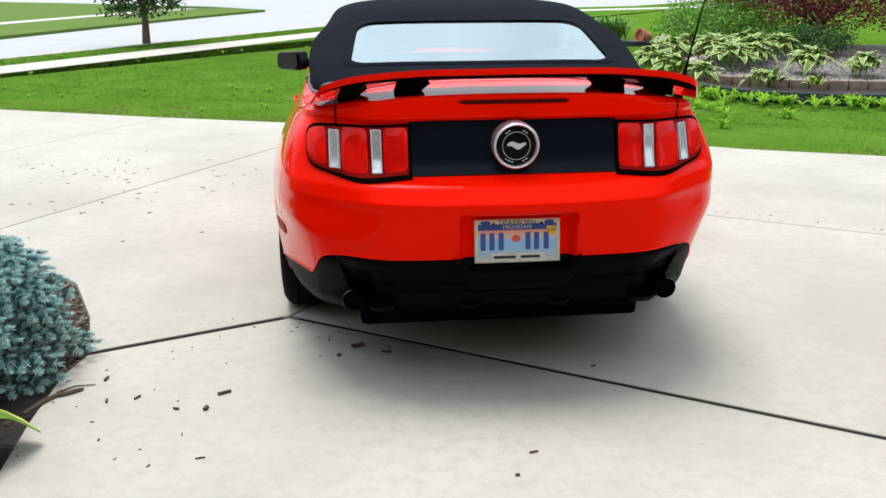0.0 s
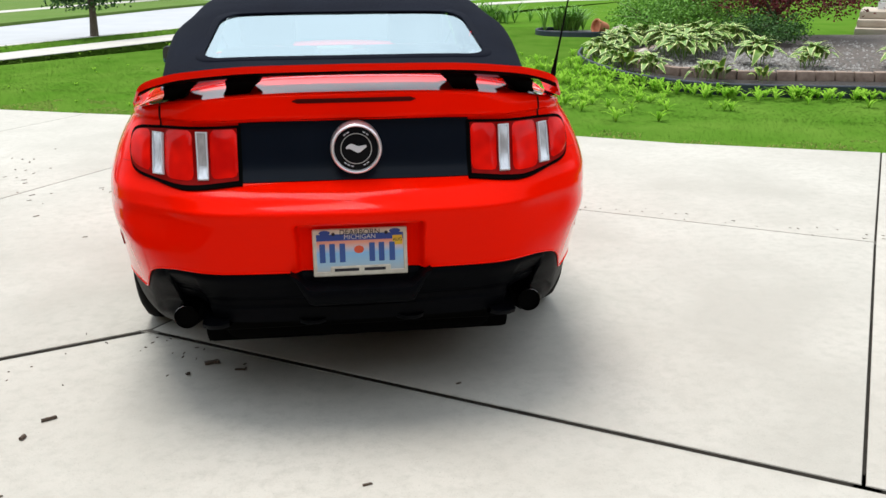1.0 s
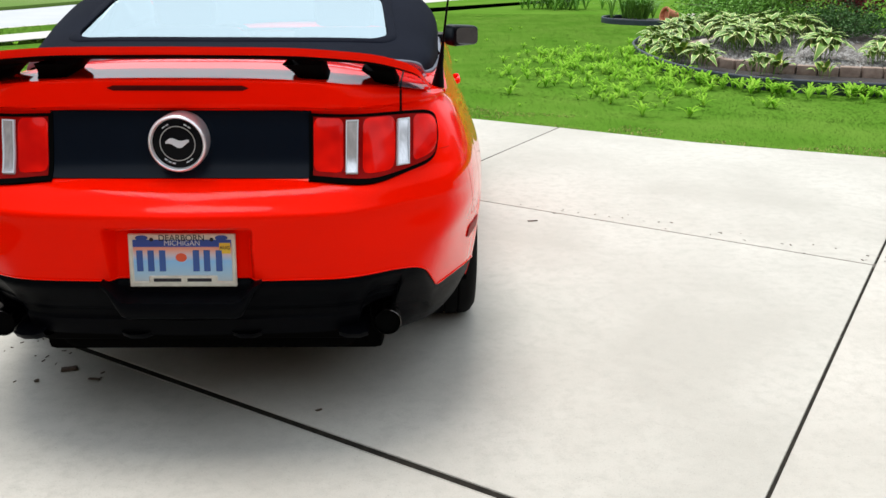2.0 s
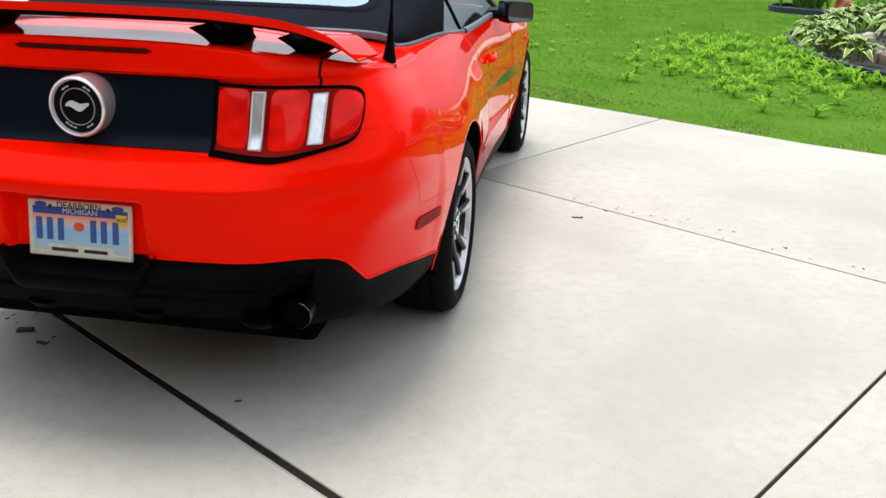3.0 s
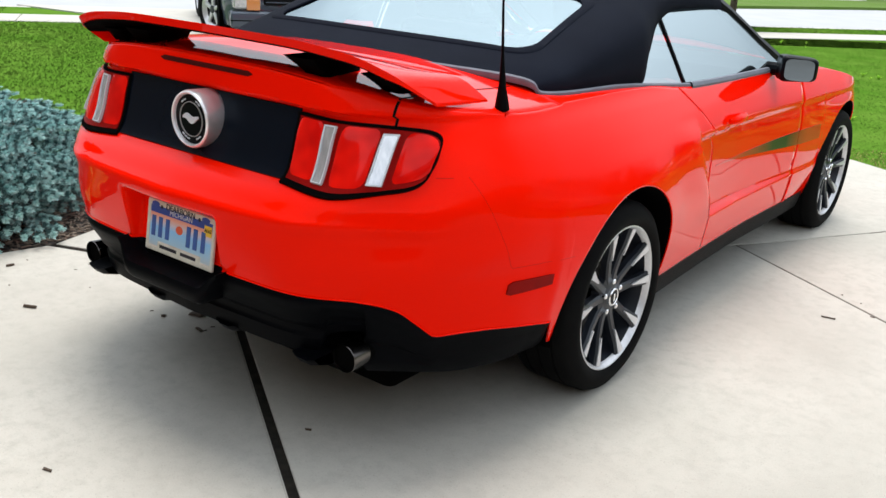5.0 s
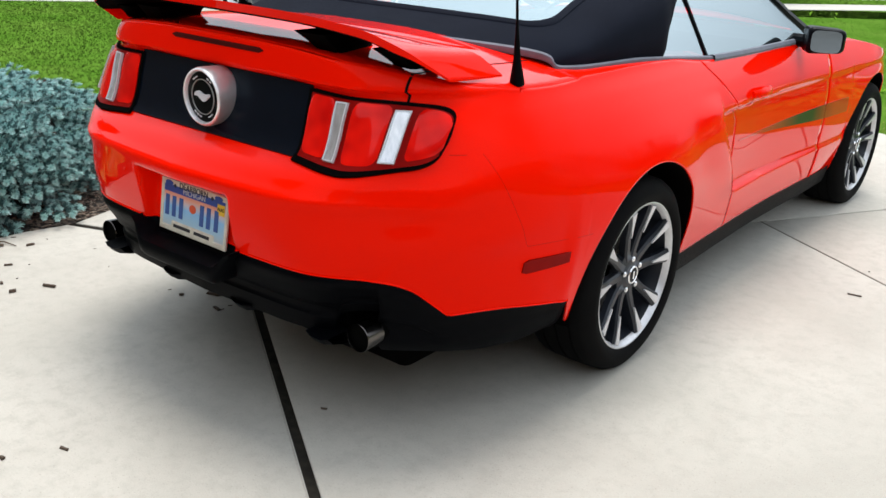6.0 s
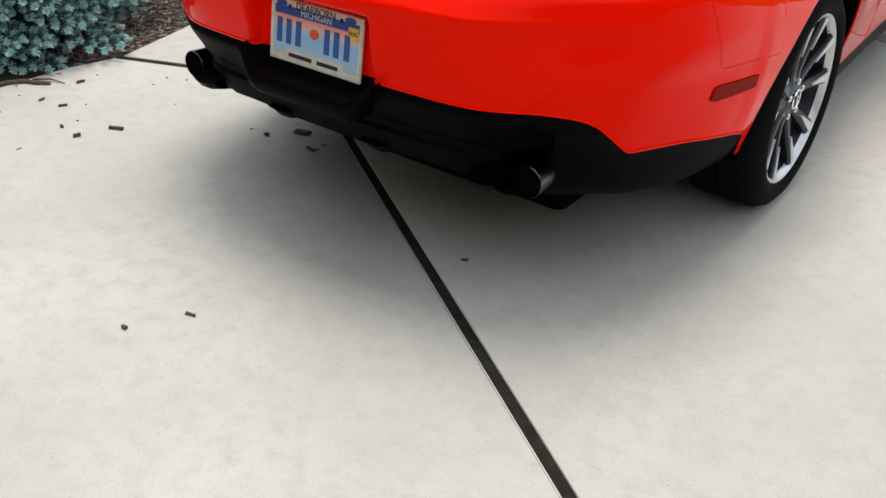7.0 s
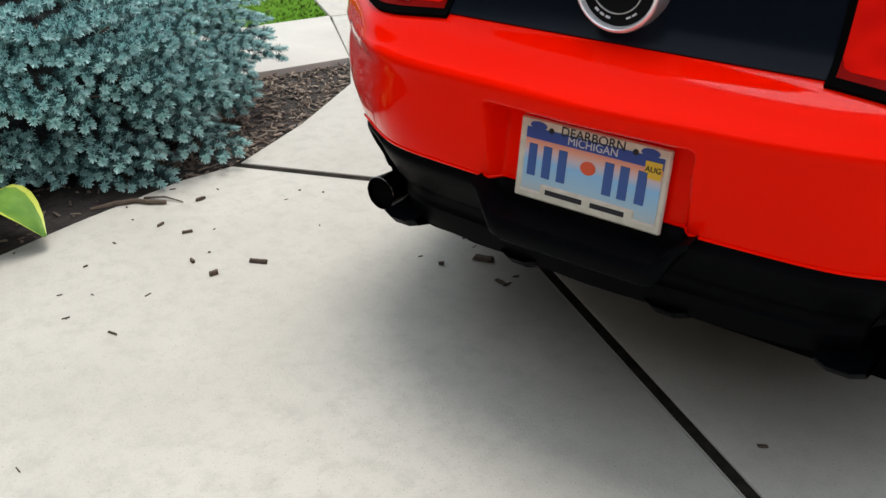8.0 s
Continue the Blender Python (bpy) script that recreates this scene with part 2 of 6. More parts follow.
def part(name, bm, mat, parent, label="", sharp=32.0, solid=0.0, clean=True):
    """Links a bmesh as one mesh object under a thing or part."""
    me = bpy.data.meshes.new(name)
    if clean:
        bmesh.ops.recalc_face_normals(bm, faces=bm.faces)
    bm.to_mesh(me)
    bm.free()
    for p in me.polygons:
        p.use_smooth = True
    me.set_sharp_from_angle(angle=radians(sharp))
    for one in mat if isinstance(mat, (list, tuple)) else [mat]:
        me.materials.append(one)
    ob = new(name, me)
    ob.parent = parent
    if solid:
        mod = ob.modifiers.new("thickness", "SOLIDIFY")
        mod.thickness, mod.offset = solid, -1.0
    return tagged(ob, label)


def thing(name, label, category, at=(0, 0, 0), rz=0.0, group="", kind=""):
    ob = new(name)
    ob.matrix_basis = pose(*at, 0, 0, rz)
    ob.empty_display_size = 0.1
    return tagged(ob, label, category, group, kind)


def mesh_thing(name, verts, faces, mat, label="", category="", kind="", smooth=False, parent=None):
    me = bpy.data.meshes.new(name)
    me.from_pydata(verts, [], faces)
    for one in mat if isinstance(mat, (list, tuple)) else [mat]:
        me.materials.append(one)
    if smooth:
        for p in me.polygons:
            p.use_smooth = True
    ob = new(name, me)
    ob.parent = parent
    return tagged(ob, label, category, "", kind)


def add_grid(bm, rows, close=False, mat=0):
    vs = [[bm.verts.new(p) for p in row] for row in rows]
    for a, b in zip(vs, vs[1:]):
        n = len(a)
        for i in range(n if close else n - 1):
            quad = [a[i], a[(i + 1) % n], b[(i + 1) % n], b[i]]
            try:
                bm.faces.new(quad).material_index = mat
            except ValueError:
                pass
    return vs


def grid_bm(rows, close=False):
    bm = bmesh.new()
    add_grid(bm, rows, close)
    return bm


def slab_bm(front, back):
    """A solid from a front and a back grid of points."""
    bm = bmesh.new()
    f, b = add_grid(bm, front), add_grid(bm, back)
    ring_f = f[0] + [r[-1] for r in f[1:-1]] + f[-1][::-1] + [r[0] for r in f[-2:0:-1]]
    ring_b = b[0] + [r[-1] for r in b[1:-1]] + b[-1][::-1] + [r[0] for r in b[-2:0:-1]]
    for i in range(len(ring_f)):
        j = (i + 1) % len(ring_f)
        bm.faces.new([ring_f[i], ring_f[j], ring_b[j], ring_b[i]])
    return bm


def box_bm(x0, x1, y0, y1, z0, z1, bevel=0.0, segments=2, bm=None):
    own = bmesh.new()
    bmesh.ops.create_cube(own, size=1, matrix=Matrix.Translation(((x0 + x1) / 2, (y0 + y1) / 2, (z0 + z1) / 2)) @ Matrix.Diagonal((x1 - x0, y1 - y0, z1 - z0, 1)))
    if bevel:
        bmesh.ops.bevel(own, geom=own.edges[:], offset=bevel, segments=segments, profile=0.6, affect="EDGES")
    if bm is None:
        return own
    tmp = bpy.data.meshes.new("tmp")
    own.to_mesh(tmp)
    own.free()
    bm.from_mesh(tmp)
    bpy.data.meshes.remove(tmp)
    return bm


def lathe_bm(profile, n=48, axis="x", bm=None, centre=(0, 0, 0)):
    """Turns a profile of (along, radius) about an axis."""
    bm = bm or bmesh.new()
    rows = []
    for a, r in profile:
        ring = []
        for k in range(n):
            c, s = r * math.cos(2 * math.pi * k / n), r * math.sin(2 * math.pi * k / n)
            p = {"x": (a, c, s), "y": (c, a, s), "z": (c, s, a)}[axis]
            ring.append(tuple(u + v for u, v in zip(p, centre)))
        rows.append(ring)
    add_grid(bm, rows, True)
    return bm


def tube_bm(points, radii, n=8, bm=None):
    bm = bm or bmesh.new()
    rows = []
    pts = [Vector(p) for p in points]
    for i, p in enumerate(pts):
        d = (pts[min(i + 1, len(pts) - 1)] - pts[max(i - 1, 0)]).normalized()
        a = d.orthogonal().normalized() if abs(d.z) > 0.9 else d.cross(Vector((0, 0, 1))).normalized()
        b = d.cross(a).normalized()
        r = radii[i] if isinstance(radii, (list, tuple)) else radii
        rows.append([tuple(p + r * (math.cos(2 * math.pi * k / n) * a + math.sin(2 * math.pi * k / n) * b)) for k in range(n)])
    vs = add_grid(bm, rows, True)
    for ring in (vs[0], vs[-1]):
        try:
            bm.faces.new(ring)
        except ValueError:
            pass
    return bm


def text_part(name, words, size, mat, parent, m, label=""):
    """Raised lettering in the built-in font, turned into a mesh."""
    cu = bpy.data.curves.new(name, "FONT")
    cu.body, cu.size, cu.extrude = words, size, 0.0006
    cu.align_x, cu.align_y = "CENTER", "CENTER"
    tmp = new(name + "_tmp", cu)
    bpy.context.view_layer.update()
    me = bpy.data.meshes.new_from_object(tmp.evaluated_get(bpy.context.evaluated_depsgraph_get()))
    bpy.data.objects.remove(tmp)
    me.materials.clear()
    me.materials.append(mat)
    ob = new(name, me)
    ob.parent = parent
    ob.matrix_basis = m
    return tagged(ob, label)


def stripe_material():
    """Vinyl that fades from red at its tail to near black ahead, in fine dots."""
    m = material("stripe_vinyl", (0.8, 0.004, 0.001), 0.4, coat=0.9, spec=0.1)
    nt = m.node_tree
    geo = nt.nodes.new("ShaderNodeNewGeometry")
    sep = nt.nodes.new("ShaderNodeSeparateXYZ")
    nt.links.new(geo.outputs["Position"], sep.inputs[0])
    r = nt.nodes.new("ShaderNodeMapRange")
    r.inputs["From Min"].default_value, r.inputs["From Max"].default_value = 1.02, 1.62
    nt.links.new(sep.outputs["Y"], r.inputs["Value"])
    mx = nt.nodes.new("ShaderNodeMix")
    mx.data_type = "RGBA"
    mx.inputs["A"].default_value, mx.inputs["B"].default_value = (0.84, 0.0062, 0.0002, 1), (0.012, 0.010, 0.008, 1)
    fore = nt.nodes.new("ShaderNodeMapRange")
    for key, value in (("From Min", 1.78), ("From Max", 2.06), ("To Min", 1.0), ("To Max", 0.35)):
        fore.inputs[key].default_value = value
    nt.links.new(sep.outputs["Y"], fore.inputs["Value"])
    both = nt.nodes.new("ShaderNodeMath")
    both.operation = "MULTIPLY"
    nt.links.new(r.outputs["Result"], both.inputs[0])
    nt.links.new(fore.outputs["Result"], both.inputs[1])
    nt.links.new(both.outputs[0], mx.inputs["Factor"])
    nt.links.new(mx.outputs["Result"], nt.nodes["Principled BSDF"].inputs["Base Color"])
    return m


M["stripe"] = stripe_material()
# ---------------------------------------------------------------- the convertible
# Car axes: x to its right, y ahead, z up; the rear axle stands at y = 0.
CRISP, Y_SIDE, SHELF = 40, -0.45, 0.30
rear_y = curve_fn([0.20, 0.28, 0.34, 0.42, 0.50, 0.58, 0.70, 0.752, 0.764, 0.774, 0.81, 0.84, 0.852, 0.90, 0.96, 1.035, 1.046, 1.09, 1.12, 1.140, 1.152],
                  [-0.98, -1.08, -1.125, -1.122, -1.138, -1.155, -1.176, -1.183, -1.178, -1.162, -1.112, -1.060, -1.045, -1.022, -1.006, -0.988, -1.012, -1.009, -1.003, -0.985, -0.95])
width = curve_fn([0.16, 0.22, 0.30, 0.40, 0.52, 0.62, 0.72, 0.82, 0.90, 0.97, 1.02, 1.05, 1.075, 1.10, 1.13, 1.16],
                 [0.80, 0.845, 0.875, 0.89, 0.90, 0.905, 0.904, 0.890, 0.866, 0.833, 0.802, 0.788, 0.772, 0.742, 0.69, 0.62])
WHEEL_F, WHEEL_R, ARCH = 2.70, 0.0, 0.398
AXLE_Z, TYRE_R = 0.338, 0.345
Y_NOSE, Y_FRONT = 3.57, 2.57


def half_width(y, z):
    w = width(z)
    for yc in (WHEEL_R, WHEEL_F):
        w += 0.056 * math.exp(-(((y - yc - 0.03) / 0.5) ** 2)) * math.exp(-(((z - 0.60) / 0.27) ** 2))
    w -= 0.018 * math.exp(-(((y - 1.35) / 0.6) ** 2))
    w -= 0.065 * (1 - step(0.34, 0.68, z)) * (1 - step(-0.98, -0.42, y))
    # the sunken panel ahead of the false scoop
    edge = 0.595 + 0.26 * max(0.0, (0.80 - z) / 0.345) ** 1.25
    low = 0.456 - 0.004 * (y - 0.9)
    deep = step(edge, edge + 0.034, y) * (1 - 0.75 * step(1.0, 2.1, y))
    w -= 0.036 * deep * step(low - 0.010, low + 0.014, z) * (1 - step(0.784, 0.816, z))
    w += 0.014 * step(edge - 0.30, edge - 0.01, y) * (1 - step(edge, edge + 0.03, y)) * step(0.42, 0.55, z) * (1 - step(0.82, 0.90, z))
    w -= 0.022 * step(1.9, 2.6, y)
    if y > Y_FRONT:
        t = min((y - Y_FRONT) / (Y_NOSE - Y_FRONT), 1.0)
        w *= max(1 - t**2.6, 0.0) ** (1 / 2.6)
    return w


def niche(x, z):
    """How far a point lies inside the number plate's recess, 0 to 1."""
    return (1 - step(0.196, 0.218, abs(x) - 0.10 * max(0.0, z - 0.66))) * step(0.492, 0.512, z) * (1 - step(0.698, 0.722, z))


def facets(z):
    """The tail's plan as flat faces (a, b) with a * across + b * back = 1: rear, chamfer, corner, tapering side, side."""
    k, m = step(0.72, 0.86, z), step(0.58, 0.70, z)
    slope, reach = 0.822 + 0.222 * k, 1.428 + 0.262 * k
    steep, limit, side = 2.125 + 0.375 * k, 2.532 + 0.05 * m + 0.50 * k, 1.03 + 0.025 * m + 0.025 * k
    return ((0.06 * (1 - k), 1.0), (slope / reach, 1 / reach), (steep / limit, 1 / limit), (1 / side, 0.1925 / side), (1.0, 0.0))


def meet(known, faces, flip):
    """Solves the rounded plan for one coordinate when the other is known."""
    pairs = [(b, a) for a, b in faces] if flip else faces
    v = min((1 - a * known) / b for a, b in pairs if b > 1e-6)
    for _ in range(7):
        f = df = 0.0
        for a, b in pairs:
            q = max(a * known + b * v, 0.0)
            e = q ** (CRISP - 1)
            f += e * q
            df += CRISP * b * e
        if df < 1e-9:
            break
        v -= (f - 1) / df
    return max(v, 0.0)


def tail_y_at(fx, z):
    """The bumper shelf stands proud in the middle and draws in a little towards the corners."""
    y = rear_y(z)
    return y - min(0.0, y + 1.03) * SHELF * step(0.60, 0.76, z) * min(1.0, fx / 0.8) ** 3


def sunk(x, y, z):
    """The shell with the plate's recess pressed in."""
    k = niche(x, z)
    if k:
        y = y * (1 - k) + k * (-1.115 + (z - 0.53) * 0.14)
    return Vector((x, y, z))


def on_turn(angle, z):
    """The shell round the tail, by the angle from straight out to the side, 90 at the middle."""
    c, s = math.cos(radians(angle)), math.sin(radians(angle))
    r = sum((a * c + b * s) ** CRISP for a, b in facets(z)) ** (-1 / CRISP)
    y = Y_SIDE - (Y_SIDE - tail_y_at(r * c, z)) * r * s
    return sunk(r * c * half_width(y, z), y, z)


def rear_pt(x, z, off=0.0):
    """The tail's surface at x and z, moved out by off."""

    def base(x, z):
        s, faces = (1 if x >= 0 else -1), facets(z)
        y = -0.9
        for _ in range(4):
            fx = min(abs(x) / half_width(y, z), 0.999)
            y = Y_SIDE - (Y_SIDE - tail_y_at(fx, z)) * meet(fx, faces, False)
        p = sunk(abs(x), y, z)
        return Vector((s * p.x, p.y, z))

    p = base(x, z)
    if off:
        e = 0.004
        n = (base(x + e, z) - base(x - e, z)).cross(base(x, z + e) - base(x, z - e)).normalized()
        p = p + (n if n.y < 0 else -n) * off
    return p


def on_y(y, z):
    """The shell at the place y along the side."""
    if y < Y_SIDE:
        back = min((Y_SIDE - y) / (Y_SIDE - tail_y_at(0.9, z)), 0.995)
        return Vector((meet(back, facets(z), True) * half_width(y, z), y, z))
    return Vector((half_width(y, z), y, z))


def side_pt(y, z, off=0.0, s=1):
    p = on_y(y, z)
    if off:
        e = 0.004
        n = (on_y(y + e, z) - on_y(y - e, z)).cross(on_y(y, z + e) - on_y(y, z - e)).normalized()
        p = p + (n if n.x > 0 else -n) * off
    return Vector((s * p.x, p.y, p.z))


def deck_z(x, y):
    """Height of the tail's top: crowned, level fore and aft."""
    return 1.128 + 0.018 * step(-1.0, -0.72, y) - 0.026 * step(-0.72, -0.30, y) - (0.070 + 0.012 * step(-1.0, -0.72, y) + 0.016 * step(-0.95, -0.75, y) * (1 - step(-0.6, -0.3, y))) * (abs(x) / 0.775) ** 3.0 - 0.055 * step(-0.25, 0.66, y) * (abs(x) / 0.775) ** 4


belt_z = curve_fn([-0.3, 0.0, 0.3, 0.66, 1.2, 1.7, 2.1, 2.6, 3.1, 3.5], [1.0365, 1.0365, 1.028, 0.997, 0.985, 0.982, 0.962, 0.905, 0.800, 0.68])


def top_of(station):
    """The upper edge of the shell at a station, where it meets the deck or the belt line."""
    kind, v = station
    if kind == "y" and v > -0.3:
        return belt_z(slanted(v, 1.0))
    z = 1.08
    for _ in range(8):
        p = on_turn(v, z) if kind == "turn" else on_y(v, z)
        z = 0.5 * z + 0.5 * deck_z(p.x, p.y)
    return z


shut_y = curve_fn([0.29, 0.44, 0.74, 0.795, 0.91, 1.0, 1.04], [0.208, 0.200, 0.190, 0.150, 0.005, -0.120, -0.150])


def slanted(v, z):
    """Plan place of a body station near the door's slanted rear edge, which lies at v = 0.6622."""
    if 0.44 < v < 1.30:
        return v + shut_y(z) * (min((v - 0.44) / 0.2222, 1.0) if v < 0.6622 else (1.30 - v) / 0.6378)
    return v


def station_pt(station, z):
    return on_turn(station[1], z) if station[0] == "turn" else on_y(slanted(station[1], z), z)


rim_z = curve_fn([0.0, 0.22, 0.45, 0.60, 0.68, 0.74, 0.80], [0.555, 0.557, 0.558, 0.553, 0.545, 0.535, 0.525])
side_rim_z = curve_fn([-1.03, -0.985, -0.945, -0.915, -0.870, -0.848, -0.833, -0.80, -0.70, -0.60, -0.45, -0.40], [0.550, 0.540, 0.518, 0.488, 0.442, 0.424, 0.422, 0.422, 0.418, 0.407, 0.384, 0.376])


def arch_z(y, floor):
    """Lower edge of the side with the wheel arches cut out."""
    z = floor
    for yc in (WHEEL_R + 0.015, WHEEL_F):
        d = abs(y - yc)
        if d < ARCH:
            z = max(z, AXLE_Z + 0.005 + math.sqrt(ARCH**2 - d * d))
    return z


def bottom_of(station):
    kind, v = station
    if kind == "turn":
        p = on_turn(v, 0.50)
        return min(rim_z(p.x), side_rim_z(p.y))
    if v < -0.40:
        return side_rim_z(v)
    return arch_z(v, 0.295 if v < 2.3 else 0.26)


across = [0.022 * i for i in range(9)] + [0.197 + 0.0045 * i for i in range(13)] + [0.262 + 0.02 * i for i in range(12)]
tail_turn = [("turn", math.degrees(math.atan2(1 - 0.06 * v, v))) for v in across]
tail_turn += [("turn", 62.9 - 0.66 * i) for i in range(1, 73)]
tail_y = [("y", v) for v in (-0.60, -0.57, -0.54, -0.51, -0.48, -0.45, -0.42)]
arch_y = [round(0.015 - ARCH * math.cos(math.pi * i / 40), 4) for i in range(41)]
quarter_y = [("y", v) for v in [-0.395] + arch_y + [0.42, 0.432, 0.445] + [round(0.46 + 0.009195 * i, 4) for i in range(23)]]
door_y = [("y", round(0.6655 + 0.0111 * i, 4)) for i in range(24)] + [("y", round(0.9319 + 0.02213 * i, 4)) for i in range(46)]
front_arch = [round(WHEEL_F - ARCH * math.cos(math.pi * i / 30), 4) for i in range(31)]
fender_y = [("y", v) for v in [1.9305, 1.96, 2.0, 2.05, 2.10, 2.16, 2.22, 2.28] + front_arch + [3.11, 3.15, 3.21, 3.27, 3.33, 3.39, 3.45, 3.49, 3.515, 3.535, 3.55, 3.56, 3.5665]]


def shell_rows(stations, n, s, low=None, high=None):
    """Points up the shell at each station; s: 1 right, -1 left."""
    rows = []
    for st in stations:
        z0 = bottom_of(st) if low is None else low(st)
        z1 = top_of(st) if high is None else high(st)
        row = []
        for i in range(n + 1):
            p = station_pt(st, z0 + (z1 - z0) * i / n)
            row.append((s * p.x, p.y, p.z))
        rows.append(row)
    return rows


car = thing("convertible_car", "red two-door convertible with black soft top on driveway", "car")
car.matrix_basis = pose(0, -1.1, 0) @ pose(0, 0, 0, 0, 0, 0.7) @ pose(0, 1.1, 0)

# rear fascia and quarters, doors and wings
rear_st = tail_turn + tail_y + quarter_y
half = shell_rows(rear_st, 76, 1)
left = [[(-x, y, z) for x, y, z in row] for row in half]
part("rear_body", grid_bm(left[:0:-1] + half), M["paint"], car, "glossy red bumper, tail and quarters", solid=0.006, sharp=50)
for s in (1, -1):
    door = part("door", grid_bm(shell_rows(door_y, 76, s)), M["paint"], car, "red door with dark fading stripe", solid=0.006, sharp=45)
    fender = part("fender", grid_bm(shell_rows(fender_y, 76, s)), M["paint"], car, solid=0.006, sharp=45)

    # fading stripe along door and wing
    for y0, y1, owner in ((0.92, 1.926, door), (1.929, 2.25, fender)):
        rows_f, rows_b = [], []
        for i in range(31):
            y = y0 + (y1 - y0) * i / 30
            mid, h = 0.650 - 0.016 * (y - 1.0), 0.003 + 0.034 * step(0.90, 2.1, y)
            rows_f.append([side_pt(y, mid + h * (k / 2 - 1), 0.0016, s) for k in range(5)])
            rows_b.append([side_pt(y, mid + h * (k / 2 - 1), -0.001, s) for k in range(5)])
        part("stripe", slab_bm(rows_f, rows_b), M["stripe"], owner, "dark vinyl stripe fading into red")

    # door handle: a dished cup and a bar
    bm = bmesh.new()
    rows = []
    for i in range(13):
        a = math.pi * i / 12
        y = 0.935 + 0.19 * i / 12
        bow = 0.010 + 0.022 * math.sin(a) ** 0.5
        h = 0.013 + 0.006 * math.sin(a)
        ring = []
        for k in range(10):
            q = 2 * math.pi * k / 10
            p = side_pt(y, 0.838 + h * math.sin(q), bow + 0.007 * math.cos(q), s)
            ring.append(tuple(p))
        rows.append(ring)
    vs = add_grid(bm, rows, True)
    for ring in (vs[0], vs[-1]):
        bm.faces.new(ring)
    handle = part("handle", bm, M["paint"], door)
    bm = bmesh.new()
    centre = bm.verts.new(side_pt(1.0, 0.812, -0.004, s))
    ring = [bm.verts.new(side_pt(1.0 + 0.055 * math.cos(2 * math.pi * k / 20), 0.812 + 0.032 * math.sin(2 * math.pi * k / 20), 0.0015, s)) for k in range(20)]
    for k in range(20):
        bm.faces.new([centre, ring[k], ring[(k + 1) % 20]])
    part("handle_cup", bm, M["paint"], door)

    # side marker
    f, b = [], []
    for i in range(13):
        y = -0.645 + 0.190 * i / 12
        lo, hi = 0.522 + 0.006 * (i < 1), 0.566 - 0.010 * i / 12 - 0.008 * (i < 1)
        f.append([side_pt(y, lo + (hi - lo) * k / 3, 0.004, s) for k in range(4)])
        b.append([side_pt(y, lo + (hi - lo) * k / 3, -0.004, s) for k in range(4)])
    part("side_marker", slab_bm(f, b), M["lamp_deep"], car, "small red side marker lens")

    # black sill
    f, b = [], []
    for i in range(31):
        y = 0.425 + (2.29 - 0.425) * i / 30
        f.append([(s * (half_width(y, 0.26 + 0.02) - 0.004 - 0.02 * (k / 4) ** 2), y, 0.300 - 0.105 * k / 4) for k in range(5)])
        b.append([(s * 0.70, y, 0.300 - 0.105 * k / 4) for k in range(5)])
    part("sill", slab_bm(f, b), M["black_trim"], car, "matte black side skirt")


def seam(points, wide, name="panel_gap", mat="gap", proud=0.0012):
    """A narrow dark gap that follows a line of surface points; each is (point, point a little outward)."""
    f, b = [], []
    for i, (p, q) in enumerate(points):
        d = (points[min(i + 1, len(points) - 1)][0] - points[max(i - 1, 0)][0]).normalized()
        n = (q - p).normalized()
        c = d.cross(n).normalized() * wide / 2
        f.append([p - c + n * proud, p + c + n * proud])
        b.append([p - c - n * 0.003, p + c - n * 0.003])
    return part(name, slab_bm(f, b), M[mat], car)


def line(fn, a, b, n):
    out = []
    for i in range(n + 1):
        u, v = a[0] + (b[0] - a[0]) * i / n, a[1] + (b[1] - a[1]) * i / n
        out.append((fn(u, v, 0.0), fn(u, v, 0.01)))
    return out


for s in (1, -1):
    sp = lambda y, z, off, s=s: side_pt(y, z, off, s)
    rp = lambda x, z, off, s=s: rear_pt(s * x, z, off)
    # bumper to quarter: from the lamp, down behind the marker, to the arch
    seam(line(rp, (0.770, 0.895), (0.800, 0.895), 6), 0.002, mat="paint_gap")
    seam(line(sp, (-0.80, 0.895), (-0.655, 0.622), 16) + line(sp, (-0.645, 0.612), (-0.365, 0.592), 14), 0.0012, mat="paint_gap", proud=0.0005)

